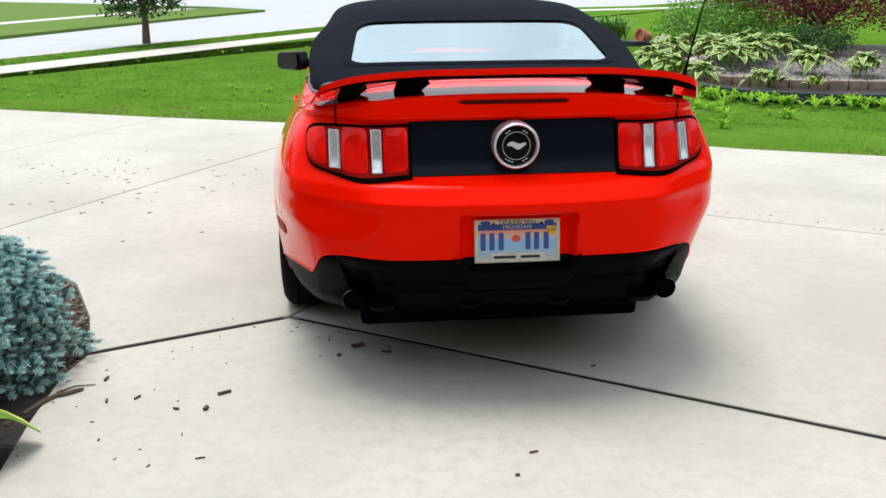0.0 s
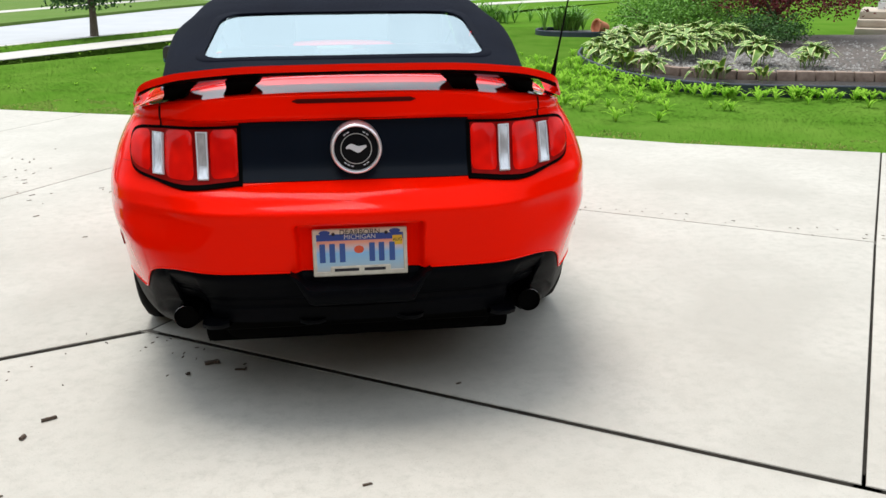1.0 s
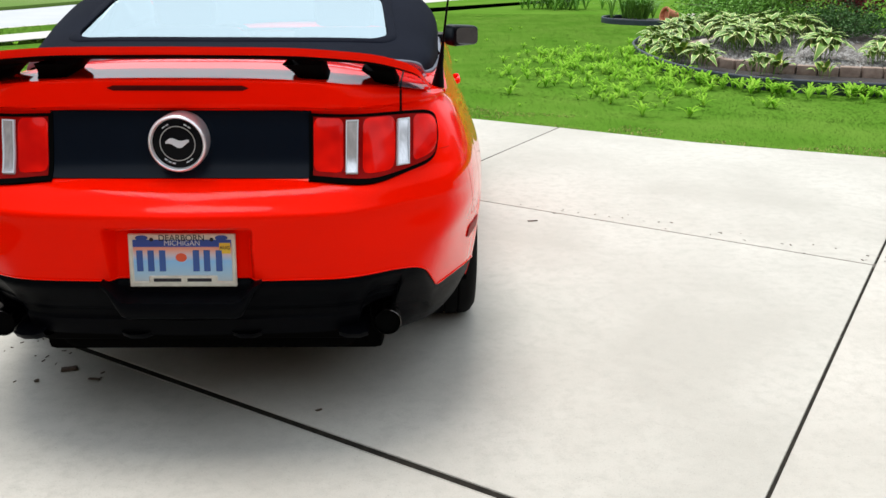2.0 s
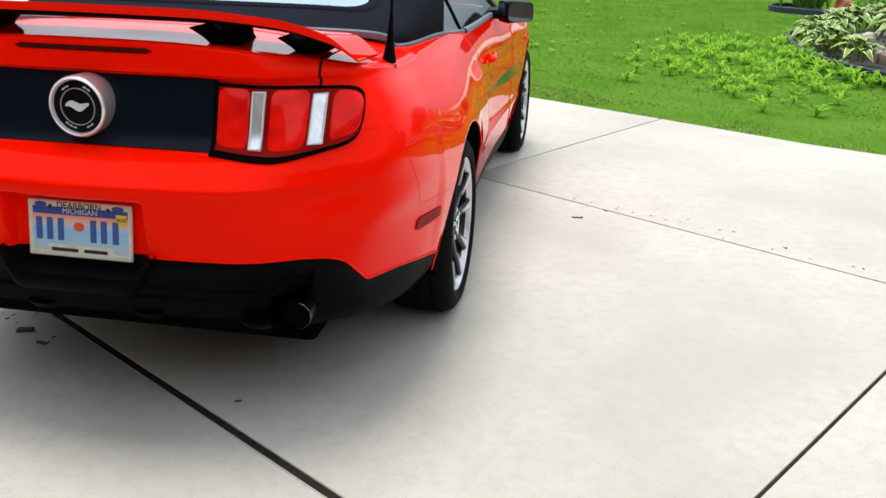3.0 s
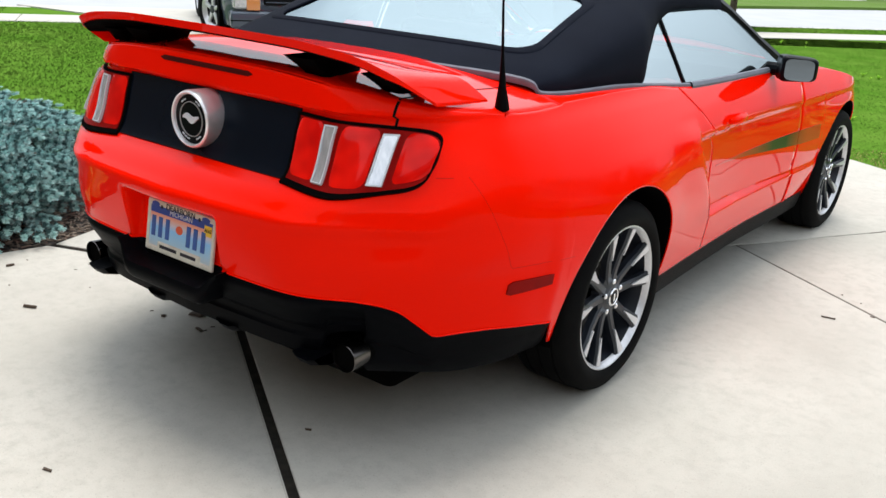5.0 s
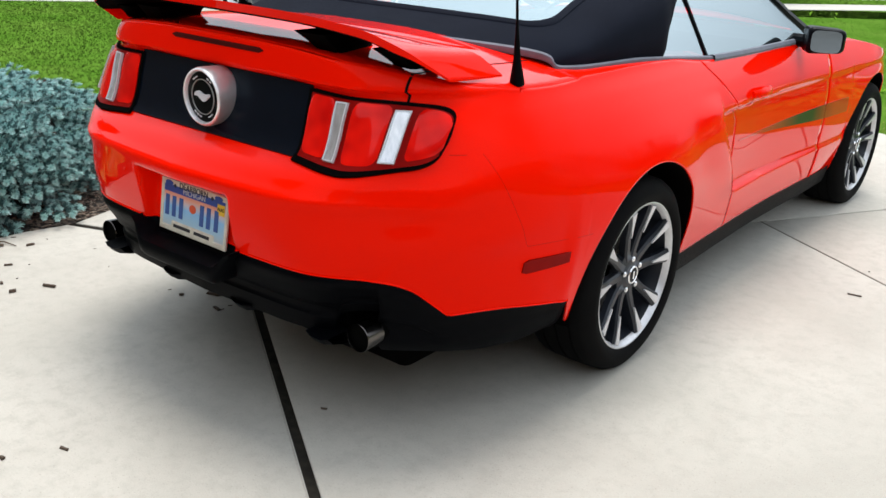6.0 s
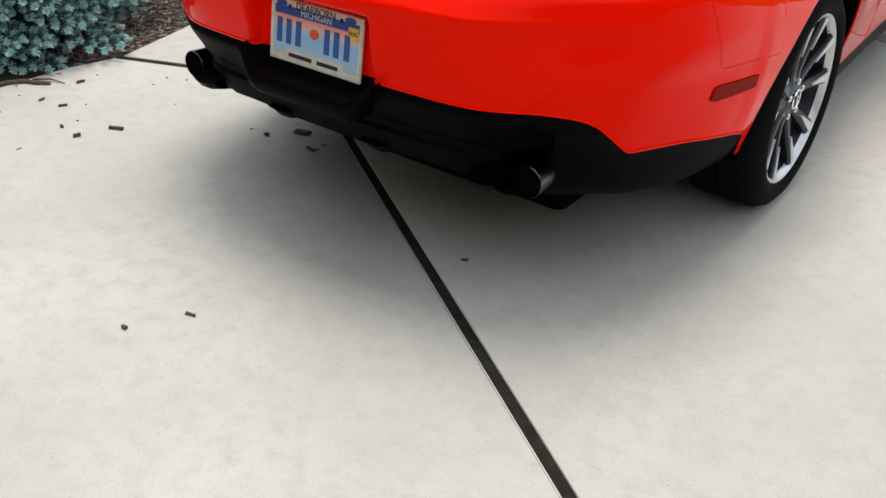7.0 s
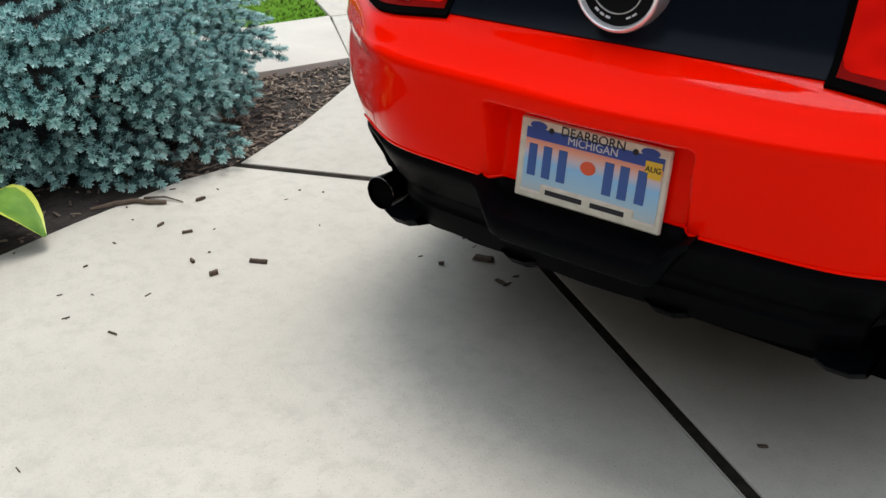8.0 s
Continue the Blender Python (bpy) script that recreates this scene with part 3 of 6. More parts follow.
# tail top
rows_y = [-0.9815, -0.978, -0.972] + [-0.965 + 0.02 * i for i in range(33)] + [-0.300]
deck_rows = []
for y in [v for v in sorted(set(rows_y)) if -1.003 <= v <= -0.30]:
    z = 1.1
    for _ in range(10):
        x = on_y(y, z).x
        z = 0.5 * z + 0.5 * deck_z(x, y)
    deck_rows.append([(x * k / 30, y, deck_z(x * k / 30, y)) for k in range(-30, 31)])
part("rear_deck", grid_bm(deck_rows), M["paint"], car, "red boot lid and deck", solid=0.006, sharp=40)
for s in (1, -1):
    rows = []
    for i in range(42):
        y = -0.300 + 0.960 * i / 41
        xo, zo = on_y(y, belt_z(y)).x, belt_z(y)
        keep = 1 - step(-0.30, -0.10, y)
        rows.append([(s * (xo - 0.10 * k / 5), y, keep * deck_z(xo - 0.02 * k, y) + (1 - keep) * (zo + 0.020 * (k / 5) ** 0.8)) for k in range(6)])
    part("shoulder", grid_bm(rows), M["paint"], car)
    f, b = [], []
    for i in range(25):
        y0 = rear_pt(s * 0.65, 1.080).y + 0.003
        y = y0 + (-0.365 - y0) * i / 24
        f.append([(s * (0.648 + 0.003 * k), y, deck_z(0.65, y) + 0.0012) for k in (-1, 1)])
        b.append([(s * (0.648 + 0.003 * k), y, deck_z(0.65, y) - 0.004) for k in (-1, 1)])
    part("panel_gap", slab_bm(f, b), M["gap"], car)
    f = [[rear_pt(s * x, 1.008 + 0.074 * k / 8, 0.0015) for k in range(9)] for x in (0.646, 0.652)]
    b = [[rear_pt(s * x, 1.008 + 0.074 * k / 8, -0.003) for k in range(9)] for x in (0.646, 0.652)]
    part("panel_gap", slab_bm(f, b), M["gap"], car)

# hood, cowl and front closing
rows = []
for i in range(30):
    y = 2.02 + (3.55 - 2.02) * i / 29
    zo = belt_z(y)
    xo = on_y(y, zo).x
    rows.append([(xo * k / 14, y, zo + 0.045 * (1 - abs(k / 14) ** 2.5) * (1 - step(3.2, 3.62, y) * 0.6)) for k in range(-14, 15)])
part("hood", grid_bm(rows), M["paint"], car, solid=0.006)

# black valance below the red bumper
def valance_low(st):
    p = station_pt(st, 0.36)
    if p.y > -0.99:
        return 0.292 - 0.03 * step(-0.98, -0.70, p.y) + 0.02 * step(-0.6, -0.4, p.y)
    d = abs(p.x - 0.605)
    cut = 0.395 + 0.035 * math.sqrt(max(0, 1 - (d / 0.085) ** 2)) if d < 0.085 else 0
    return max(0.352 - 0.06 * step(0.685, 0.735, p.x), cut)


half = shell_rows(tail_turn + tail_y, 26, 1, low=valance_low, high=lambda st: bottom_of(st) + 0.001)
left = [[(-x, y, z) for x, y, z in row] for row in half]


def tuck(rows):
    """The valance stands a little inside the bumper's edge and turns under at the bottom."""
    out = []
    for row in rows:
        new_row = []
        for i, (x, y, z) in enumerate(row):
            k = 1 - i / (len(row) - 1)
            new_row.append((x * (1 - 0.006 * min(1, 4 * k)) * (1 - 0.02 * k**3), y + (0.006 - 0.014 * step(0.0, 0.13, k) + 0.014 * step(0.15, 0.5, k) + 0.012 * step(0.50, 0.56, k) - 0.008 * step(0.68, 0.74, k)) * (1 - step(-0.9, -0.8, y)) + 0.02 * k**3, z))
        out.append([(new_row[0][0] * 0.9, new_row[0][1] + 0.12 * (new_row[0][1] < -0.85), new_row[0][2] + 0.01)] + new_row)
    return out


part("valance", grid_bm(tuck(left[:0:-1] + half)), M["black_trim"], car, "matte black lower bumper", solid=0.006, sharp=40)
# rolled lower edge of the red bumper
lip = [station_pt(st, bottom_of(st) + 0.001) for st in tail_turn[::2] + tail_y]
lip = [(-p.x, p.y, p.z) for p in lip[:0:-1]] + [(p.x, p.y, p.z) for p in lip]
part("bumper_lip", tube_bm(lip, 0.0035, 6), M["paint"], car)
# tray under the plate and diffuser fins
f, b = [], []
for i in range(25):
    x = -0.235 + 0.47 * i / 24
    e = 1 - step(0.165, 0.235, abs(x))
    f.append([(x, -1.180 - 0.020 * e * math.sin(math.pi * k / 6) ** 0.6 + (0.05 if k == 0 else 0.0), 0.556 - (0.056 * e + 0.012) * k / 6 - 0.046 * e) for k in range(7)])
    b.append([(x, -1.10, 0.556 - (0.056 * e + 0.012) * k / 6 - 0.046 * e) for k in range(7)])
part("plate_tray", slab_bm(f, b), M["black_trim"], car, sharp=50)
for x in (-0.50, -0.17, 0.17, 0.50):
    bm = bmesh.new()
    sec = [(-1.095, 0.364), (-1.075, 0.342), (-1.03, 0.328), (-0.90, 0.332), (-0.90, 0.37)]
    add_grid(bm, [[(x - 0.045, y, z) for y, z in sec], [(x - 0.02, y - 0.008, z - 0.006) for y, z in sec], [(x + 0.02, y - 0.008, z - 0.006) for y, z in sec], [(x + 0.045, y, z) for y, z in sec]], True)
    part("diffuser_fin", bm, M["black_trim"], car)

# exhaust tips
for s in (1, -1):
    bm = lathe_bm([(-0.970, 0.0375), (-1.02, 0.0415), (-1.038, 0.0425), (-1.040, 0.0413), (-1.037, 0.0403), (-1.02, 0.0395)], 28, "y", centre=(s * 0.605, 0, 0.370))
    tip = part("exhaust_tip", bm, M["steel"], car, "polished steel exhaust tip")
    bm = bmesh.new()
    bmesh.ops.create_circle(bm, cap_ends=True, segments=24, radius=0.0401, matrix=pose(s * 0.605, -1.026, 0.370, 90))
    part("bore", bm, M["black_matte"], tip)
    part("pipe", lathe_bm([(-0.60, 0.034), (-0.985, 0.035)], 20, "y", centre=(s * 0.605, 0, 0.370)), M["black_matte"], tip, "dull dark pipe")

# dark underside; black boxes added below the tail deepen the shade there
part("underbody", box_bm(-0.58, 0.58, -0.80, 3.20, 0.165, 0.42, 0.03), M["black_matte"], car)
part("floor_pan", box_bm(-0.80, 0.80, 0.48, 2.17, 0.18, 0.36, 0.02), M["black_matte"], car)
part("rear_tray", box_bm(-0.52, 0.52, -1.00, -0.46, 0.285, 0.78, 0.05, 4), M["black_matte"], car)
part("front_tray", box_bm(-0.66, 0.66, 3.0, 3.36, 0.22, 0.70, 0.03), M["black_matte"], car)
part("exhaust_box", box_bm(-0.50, 0.50, -0.90, -0.36, 0.205, 0.40, 0.072, 6), M["black_matte"], car)
for yc in (WHEEL_R + 0.015, WHEEL_F):
    for s in (1, -1):
        rows = []
        for i in range(25):
            a = math.pi * (-0.06 + 1.12 * i / 24)
            rows.append([(s * x, yc + ARCH * math.cos(a) * r, AXLE_Z + 0.005 + ARCH * math.sin(a) * r) for x, r in ((half_width(yc + ARCH * math.cos(a), min(0.73, AXLE_Z + ARCH * max(0.0, math.sin(a)))) - 0.008, 0.998), (0.86, 1.012), (0.60, 1.012), (0.56, 0.6), (0.56, 0.1))])
        part("wheel_liner", grid_bm(rows), M["black_matte"], car)


# ---- tail lamps, black panel, badge, plate
def col_patch(xs, lo, hi, off, back, n=10):
    f, b = [], []
    for x in xs:
        f.append([rear_pt(x, lo(x) + (hi(x) - lo(x)) * k / n, off) for k in range(n + 1)])
        b.append([rear_pt(x, lo(x) + (hi(x) - lo(x)) * k / n, back) for k in range(n + 1)])
    return slab_bm(f, b)


lamp_base = curve_fn([0.385, 0.545, 0.70, 0.769], [0.842, 0.833, 0.860, 0.874])
lamp_head = curve_fn([0.385, 0.60, 0.70, 0.769], [1.018, 1.012, 1.006, 0.998])
LAMP_MID = 0.934


def lamp_end(x):
    """The lamp's blunt, rounded outer end: its height as a fraction."""
    u = min(max((x - 0.685) / 0.0725, 0.0), 1.0)
    return (1 - u**3.6) ** (1 / 3.6)


def lamp_lo(x):
    return LAMP_MID + (lamp_base(x) - LAMP_MID) * lamp_end(x)


def lamp_hi(x):
    return LAMP_MID + (lamp_head(x) - LAMP_MID) * lamp_end(x)


end_x = [0.700, 0.710, 0.722, 0.733, 0.742, 0.748, 0.7525, 0.7555, 0.757]
part("tail_panel", col_patch([-0.385 + 0.77 * i / 40 for i in range(41)], lambda x: 0.842, lambda x: 1.034, 0.004, -0.004), M["panel_black"], car, "satin black panel between the lamps")
for s in (1, -1):
    xs = [0.385 + 0.01 * i for i in range(32)] + end_x
    bezel_x = [0.378] + xs + [0.7600]
    lamp = part("tail_lamp", col_patch([s * x for x in bezel_x], lambda x: lamp_lo(abs(x)) - 0.008, lambda x: lamp_hi(abs(x)) + 0.007, 0.0085, -0.004), M["black_matte"], car, "dark bezel round red tail lamp")
    part("lens_back", col_patch([s * (0.391 + 0.012 * i) for i in range(28)] + [s * x for x in (0.724, 0.732, 0.740, 0.746, 0.751)], lambda x: lamp_lo(abs(x)) + 0.003, lambda x: lamp_hi(abs(x)) - 0.003, 0.010, 0.002), M["lamp_deep"], lamp, "deep red lens backing")
    for x0, x1 in ((0.392, 0.480), (0.536, 0.627), (0.682, 0.7540)):
        xs2 = [x0 + (x1 - x0) * i / 16 for i in range(17)] if x1 < 0.7 else [x0 + (0.733 - x0) * i / 10 for i in range(10)] + end_x[3:-2] + [x1]
        f, b = [], []
        for x in xs2:
            u = (x - x0) / (x1 - x0)
            belly = 0.012 + 0.006 * math.sin(math.pi * min(max(u, 0), 1)) ** 0.5
            lo, hi = lamp_lo(x) + 0.004 + 0.012 * lamp_end(x), lamp_hi(x) - 0.006
            f.append([rear_pt(s * x, lo + (hi - lo) * k / 12, belly - 0.006 * (abs(k / 6 - 1) ** 4)) for k in range(13)])
            b.append([rear_pt(s * x, lo + (hi - lo) * k / 12, 0.002) for k in range(13)])
        part("lens", slab_bm(f, b), M["lamp_red"], lamp, "red ribbed lens")
    for x0, x1, zl, zh in ((0.490, 0.519, 0.850, 1.000), (0.635, 0.664, 0.868, 0.990)):
        # hollowed reflector: its head looks down, its foot up to the sky
        f, b = [], []
        for i in range(4):
            x = x0 + (x1 - x0) * i / 3
            f.append([rear_pt(s * x, zl + (zh - zl) * k / 14, 0.0185 - 0.0035 * (1 - (k / 7 - 1) ** 2)) for k in range(15)])
            b.append([rear_pt(s * x, zl + (zh - zl) * k / 14, 0.002) for k in range(15)])
        bar = part("light_bar", slab_bm(f, b), M["lamp_white"], lamp, "clear vertical light bar with silver reflector")
        for xa, xb, za, zb in ((x0 - 0.003, x0 + 0.0005, zl - 0.003, zh + 0.003), (x1 - 0.0005, x1 + 0.003, zl - 0.003, zh + 0.003), (x0 + 0.0005, x1 - 0.0005, zh - 0.001, zh + 0.003), (x0 + 0.0005, x1 - 0.0005, zl - 0.003, zl + 0.001)):
            f = [[rear_pt(s * x, za + (zb - za) * k / 8, 0.0195) for k in range(9)] for x in (xa, xb)]
            b = [[rear_pt(s * x, za + (zb - za) * k / 8, 0.002) for k in range(9)] for x in (xa, xb)]
            part("bar_rim", slab_bm(f, b), M["white_ink"], bar)

# high brake light slot
f, b = [], []
for i in range(25):
    x = -0.205 + 0.41 * i / 24
    h = 0.0062 * min(1, ((1 - abs(i / 12 - 1)) * 12) ** 0.5) + 0.001
    f.append([rear_pt(x, 1.102 - h + 2 * h * k / 3, 0.0025) for k in range(4)])
    b.append([rear_pt(x, 1.102 - h + 2 * h * k / 3, -0.006) for k in range(4)])
part("brake_light", slab_bm(f, b), M["lamp_smoked"], car, "dark smoked red high brake light")

# round badge
badge_z = 0.949
badge = part("badge", lathe_bm([(-0.980, 0.084), (-1.0600, 0.086), (-1.0700, 0.083)], 56, "y", centre=(0, 0.0, badge_z)), M["satin_silver"], car, "round chrome ringed badge")
part("bezel", lathe_bm([(-1.0680, 0.0840), (-1.0720, 0.0815), (-1.0735, 0.0785), (-1.0720, 0.0765), (-1.0640, 0.0735), (-1.0600, 0.0730)], 56, "y", centre=(0, 0, badge_z)), M["polished"], badge, "bright chrome bezel")
part("badge_face", lathe_bm([(-1.0610, 0.074), (-1.0625, 0.056), (-1.0630, 0.0)], 48, "y", centre=(0, 0, badge_z)), M["black_satin"], badge)
part("badge_ring", lathe_bm([(-1.0625, 0.052), (-1.0655, 0.0515), (-1.0655, 0.0500), (-1.0625, 0.0495)], 48, "y", centre=(0, 0, badge_z)), M["satin_silver"], badge)
for k in range(9):
    a = radians((-128, -116, -104, -64, -52, 52, 64, 116, 128)[k])
    bar = part("badge_bar", box_bm(-0.0045, 0.0045, -0.0525, -0.0480, -0.0018, 0.0018, 0.0006, 1), M["white_ink"], badge)
    bar.matrix_basis = Matrix.Translation((0, -1.0135, badge_z)) @ Matrix.Rotation(-a, 4, "Y") @ Matrix.Translation((0.0605, 0, 0)) @ Matrix.Rotation(math.pi / 2, 4, "Y")
f, b = [], []
for i in range(15):
    x = -0.034 + 0.068 * i / 14
    mid = 0.005 * math.sin(i * 0.55) + 0.003
    h = 0.003 + 0.008 * math.sin(math.pi * i / 14)
    f.append([(x, -1.068, badge_z + mid + h * (k - 1)) for k in range(3)])
    b.append([(x, -1.062, badge_z + mid + h * (k - 1)) for k in range(3)])
part("badge_mark", slab_bm(f, b), M["white_ink"], badge, "plain silver shape")

# number plate in a cream frame, leaning with the recess
plate_tilt = 90 - math.degrees(math.atan2(0.022, 0.154))
PLATE = pose(0, -1.118, 0.6075, plate_tilt)


def plate_part(name, bm, mat, parent, label=""):
    ob = part(name, bm, mat, parent, label)
    ob.matrix_basis = PLATE
    return ob


plate_art = material("plate_print", (0.30, 0.45, 0.62), 0.35)
nt = plate_art.node_tree
tc = nt.nodes.new("ShaderNodeTexCoord")
sep = nt.nodes.new("ShaderNodeSeparateXYZ")
ramp = nt.nodes.new("ShaderNodeValToRGB")
nt.links.new(tc.outputs["Generated"], sep.inputs[0])
nt.links.new(sep.outputs["Y"], ramp.inputs["Fac"])
for i, (pos, col) in enumerate(((0.0, (0.50, 0.54, 0.54)), (0.22, (0.36, 0.56, 0.72)), (0.48, (0.26, 0.54, 0.84)), (0.60, (0.62, 0.55, 0.62)), (0.72, (0.80, 0.38, 0.26)), (0.80, (0.66, 0.25, 0.24)))):
    e = ramp.color_ramp.elements[i] if i < 2 else ramp.color_ramp.elements.new(pos)
    e.position, e.color = pos, (*col, 1)
nt.links.new(ramp.outputs["Color"], nt.nodes["Principled BSDF"].inputs["Base Color"])
plate = plate_part("number_plate", box_bm(-0.150, 0.150, -0.072, 0.072, -0.004, 0.001), plate_art, car, "sunset-printed licence plate with plain bars")
plate.name = "licence_plate"


def on_plate(name, bm, mat, label=""):
    return part(name, bm, mat, plate, label)


bm = bmesh.new()
box_bm(-0.159, 0.159, -0.081, -0.064, -0.006, 0.005, 0.003, 1, bm)
box_bm(-0.159, 0.159, 0.062, 0.081, -0.006, 0.005, 0.003, 1, bm)
box_bm(-0.159, -0.146, -0.081, 0.081, -0.006, 0.0048, 0.003, 1, bm)
box_bm(0.146, 0.159, -0.081, 0.081, -0.006, 0.0048, 0.003, 1, bm)
box_bm(-0.102, 0.102, -0.070, -0.047, -0.002, 0.0046, 0.003, 1, bm)
on_plate("plate_frame", bm, M["plate_cream"], "cream plastic dealer frame")
on_plate("state_band", box_bm(-0.146, 0.146, 0.040, 0.063, 0.0004, 0.0016), M["plate_blue"])
for x in (-0.127, -0.094, -0.060, 0.040, 0.072, 0.108):
    on_plate("plate_bar", box_bm(x - 0.0095, x + 0.0095, -0.034, 0.030, 0.001, 0.0028, 0.0008, 1), M["plate_digit"], "plain blue bar")
for x0, x1 in ((-0.088, -0.006), (0.012, 0.084)):
    on_plate("frame_bar", box_bm(x0, x1, -0.065, -0.055, 0.0046, 0.0054), M["black_ink"], "plain dark bar")
for s in (1, -1):
    bm = bmesh.new()
    bmesh.ops.create_circle(bm, cap_ends=True, segments=24, radius=0.019, matrix=Matrix.Translation((s * 0.118, 0.068, 0.0056)) @ Matrix.Diagonal((1, 0.42, 1, 1)))
    on_plate("frame_oval", bm, M["plate_blue"], "plain blue oval")
    bm = bmesh.new()
    bmesh.ops.create_circle(bm, cap_ends=True, segments=12, radius=0.006, matrix=Matrix.Translation((s * 0.089, 0.063, 0.0056)))
    on_plate("plate_screw", bm, M["black_ink"])
text_part("frame_word", "DEARBORN", 0.026, M["black_ink"], plate, Matrix.Translation((0, 0.067, 0.0056)), "black lettering")
text_part("state_word", "MICHIGAN", 0.022, M["white_ink"], plate, Matrix.Translation((0, 0.051, 0.002)), "pale lettering")
on_plate("sticker", box_bm(0.110, 0.143, 0.020, 0.052, 0.0017, 0.0024), M["sticker"], "yellow month sticker")
text_part("sticker_word", "AUG", 0.015, M["black_ink"], plate, Matrix.Translation((0.1265, 0.037, 0.003)), "dark lettering")
bm = bmesh.new()
bmesh.ops.create_circle(bm, cap_ends=True, segments=24, radius=0.0165, matrix=Matrix.Translation((-0.004, 0.008, 0.0018)) @ Matrix.Diagonal((1, 0.8, 1, 1)))
on_plate("printed_sun", bm, M["sun_red"])

# ---- spoiler on four black legs
wing_top = curve_fn([0.0, 0.30, 0.55, 0.66, 0.70, 0.725, 0.742], [1.224, 1.221, 1.203, 1.178, 1.154, 1.116, 1.089])
wing_tail = curve_fn([0.0, 0.30, 0.55, 0.66, 0.70, 0.725, 0.742], [-1.030, -1.022, -1.005, -0.992, -0.962, -0.905, -0.862])
wing_lead = curve_fn([0.0, 0.30, 0.55, 0.68, 0.742], [-0.845, -0.840, -0.805, -0.720, -0.622])
f, b = [], []
for i in range(65):
    x = 0.742 * math.sin(math.pi / 2 * (i / 32 - 1))
    a = abs(x)
    zt, yt, yl = wing_top(a), wing_tail(a), wing_lead(a)
    drop = 0.028 - 0.024 * step(0.60, 0.742, a)
    row = []
    for k in range(9):
        u = k / 8
        row.append((x, yt + (yl - yt) * u, zt - (drop + 0.014) * u**0.92))
    f.append(row)
    b.append([(px, py + 0.010 * (1 - k / 8), pz - (0.014 * (1 - k / 8) + 0.010) * (1 - 0.5 * step(0.66, 0.742, abs(px)))) for k, (px, py, pz) in enumerate(row)])
spoiler = part("spoiler", slab_bm(f, b), M["paint"], car, "red raised rear wing", sharp=38)
# black sheet below the red wing; its colour stands in for the shade there
f2 = [[(x, y + 0.004, z - 0.001) for x, y, z in row] for row in b[6:-6]]
b2 = [[(x, y + 0.008, z - 0.006) for x, y, z in row] for row in b[6:-6]]
part("wing_underside", slab_bm(f2, b2), M["black_matte"], spoiler, "black underside")
for s in (1, -1):
    for xa, xb, y0 in ((0.318, 0.405, -0.945), (0.545, 0.615, -0.880)):
        rows = []
        for k in range(6):
            u = k / 5
            xm = (xa + xb) / 2
            hw = (xb - xa) / 2 * (0.85 + 0.15 * abs(2 * u - 1) ** 1.5) + 0.014 * u
            zb, zt = deck_z(xm, y0) - 0.004, wing_top(xb) - 0.048
            z = zb + (zt - zb) * u
            lean = 0.028 * (1 - u)
            ya, yb = y0 - 0.050 * u, y0 + 0.14
            xc = xm + lean
            rows.append([(s * (xc - hw), ya + 0.01, z), (s * (xc - hw * 0.7), ya, z), (s * (xc + hw * 0.7), ya, z), (s * (xc + hw), ya + 0.01, z), (s * (xc + hw), yb, z), (s * (xc - hw), yb, z)])
        part("wing_leg", grid_bm(rows, True), M["black_matte"], spoiler, "black pedestal")
# ---- aerial
bm = lathe_bm([(0.0, 0.022), (0.02, 0.019), (0.07, 0.011), (0.13, 0.0065), (0.17, 0.0042), (0.50, 0.0022), (0.505, 0.0)], 16, "z")
aerial = part("aerial", bm, M["black_trim"], car, "thin black mast on cone")
aerial.matrix_basis = pose(0.768, -0.585, 1.046, 15, 6)


# ---- soft top
TOP = [  # y and z on the centre line; y, x and z of the lower edge; squareness
    (-0.450, 1.108, -0.315, 0.715, 1.050, 4.5), (-0.300, 1.147, -0.215, 0.748, 1.047, 4.6), (-0.110, 1.196, -0.080, 0.762, 1.045, 4.8),
    (0.100, 1.255, 0.080, 0.774, 1.044, 5.0), (0.300, 1.313, 0.262, 0.782, 1.034, 5.0), (0.420, 1.352, 0.420, 0.732, 1.135, 4.6),
    (0.540, 1.379, 0.560, 0.690, 1.232, 4.2), (0.760, 1.401, 0.760, 0.672, 1.272, 3.6), (1.020, 1.400, 1.040, 0.668, 1.268, 3.4),
    (1.200, 1.381, 1.230, 0.660, 1.250, 3.2), (1.300, 1.355, 1.330, 0.652, 1.232, 3.0)]
top_fns = [curve_fn(range(len(TOP)), [r[i] for r in TOP]) for i in range(6)]


def top_pt(v, u, off=0.0):
    """The soft top at v stations ahead and u from -1 to 1 across."""

    def base(v, u):
        yc, zc, ye, xe, ze, n = [fn(v) for fn in top_fns]
        a = abs(u)
        th = math.pi / 2 * a
        sx, cz = math.sin(th) ** (2 / n), max(math.cos(th), 0.0) ** (2 / n)
        return Vector((math.copysign(xe * sx, u), yc + (ye - yc) * sx**3, ze + (zc - ze) * cz))

    p = base(v, u)
    if off:
        e = 0.01
        n = (base(min(v + e, 10), u) - base(max(v - e, 0), u)).cross(base(v, u + e if u < 0.98 else u) - base(v, u - e)).normalized()
        p = p + (n if n.z > 0 else -n) * off
    return p


def top_at_x(v, x, off=0.0):
    """The same, by x."""
    yc, zc, ye, xe, ze, n = [fn(v) for fn in top_fns]
    r = min(abs(x) / xe, 0.9999)
    return top_pt(v, math.copysign(2 / math.pi * math.asin(r ** (n / 2)), x), off)


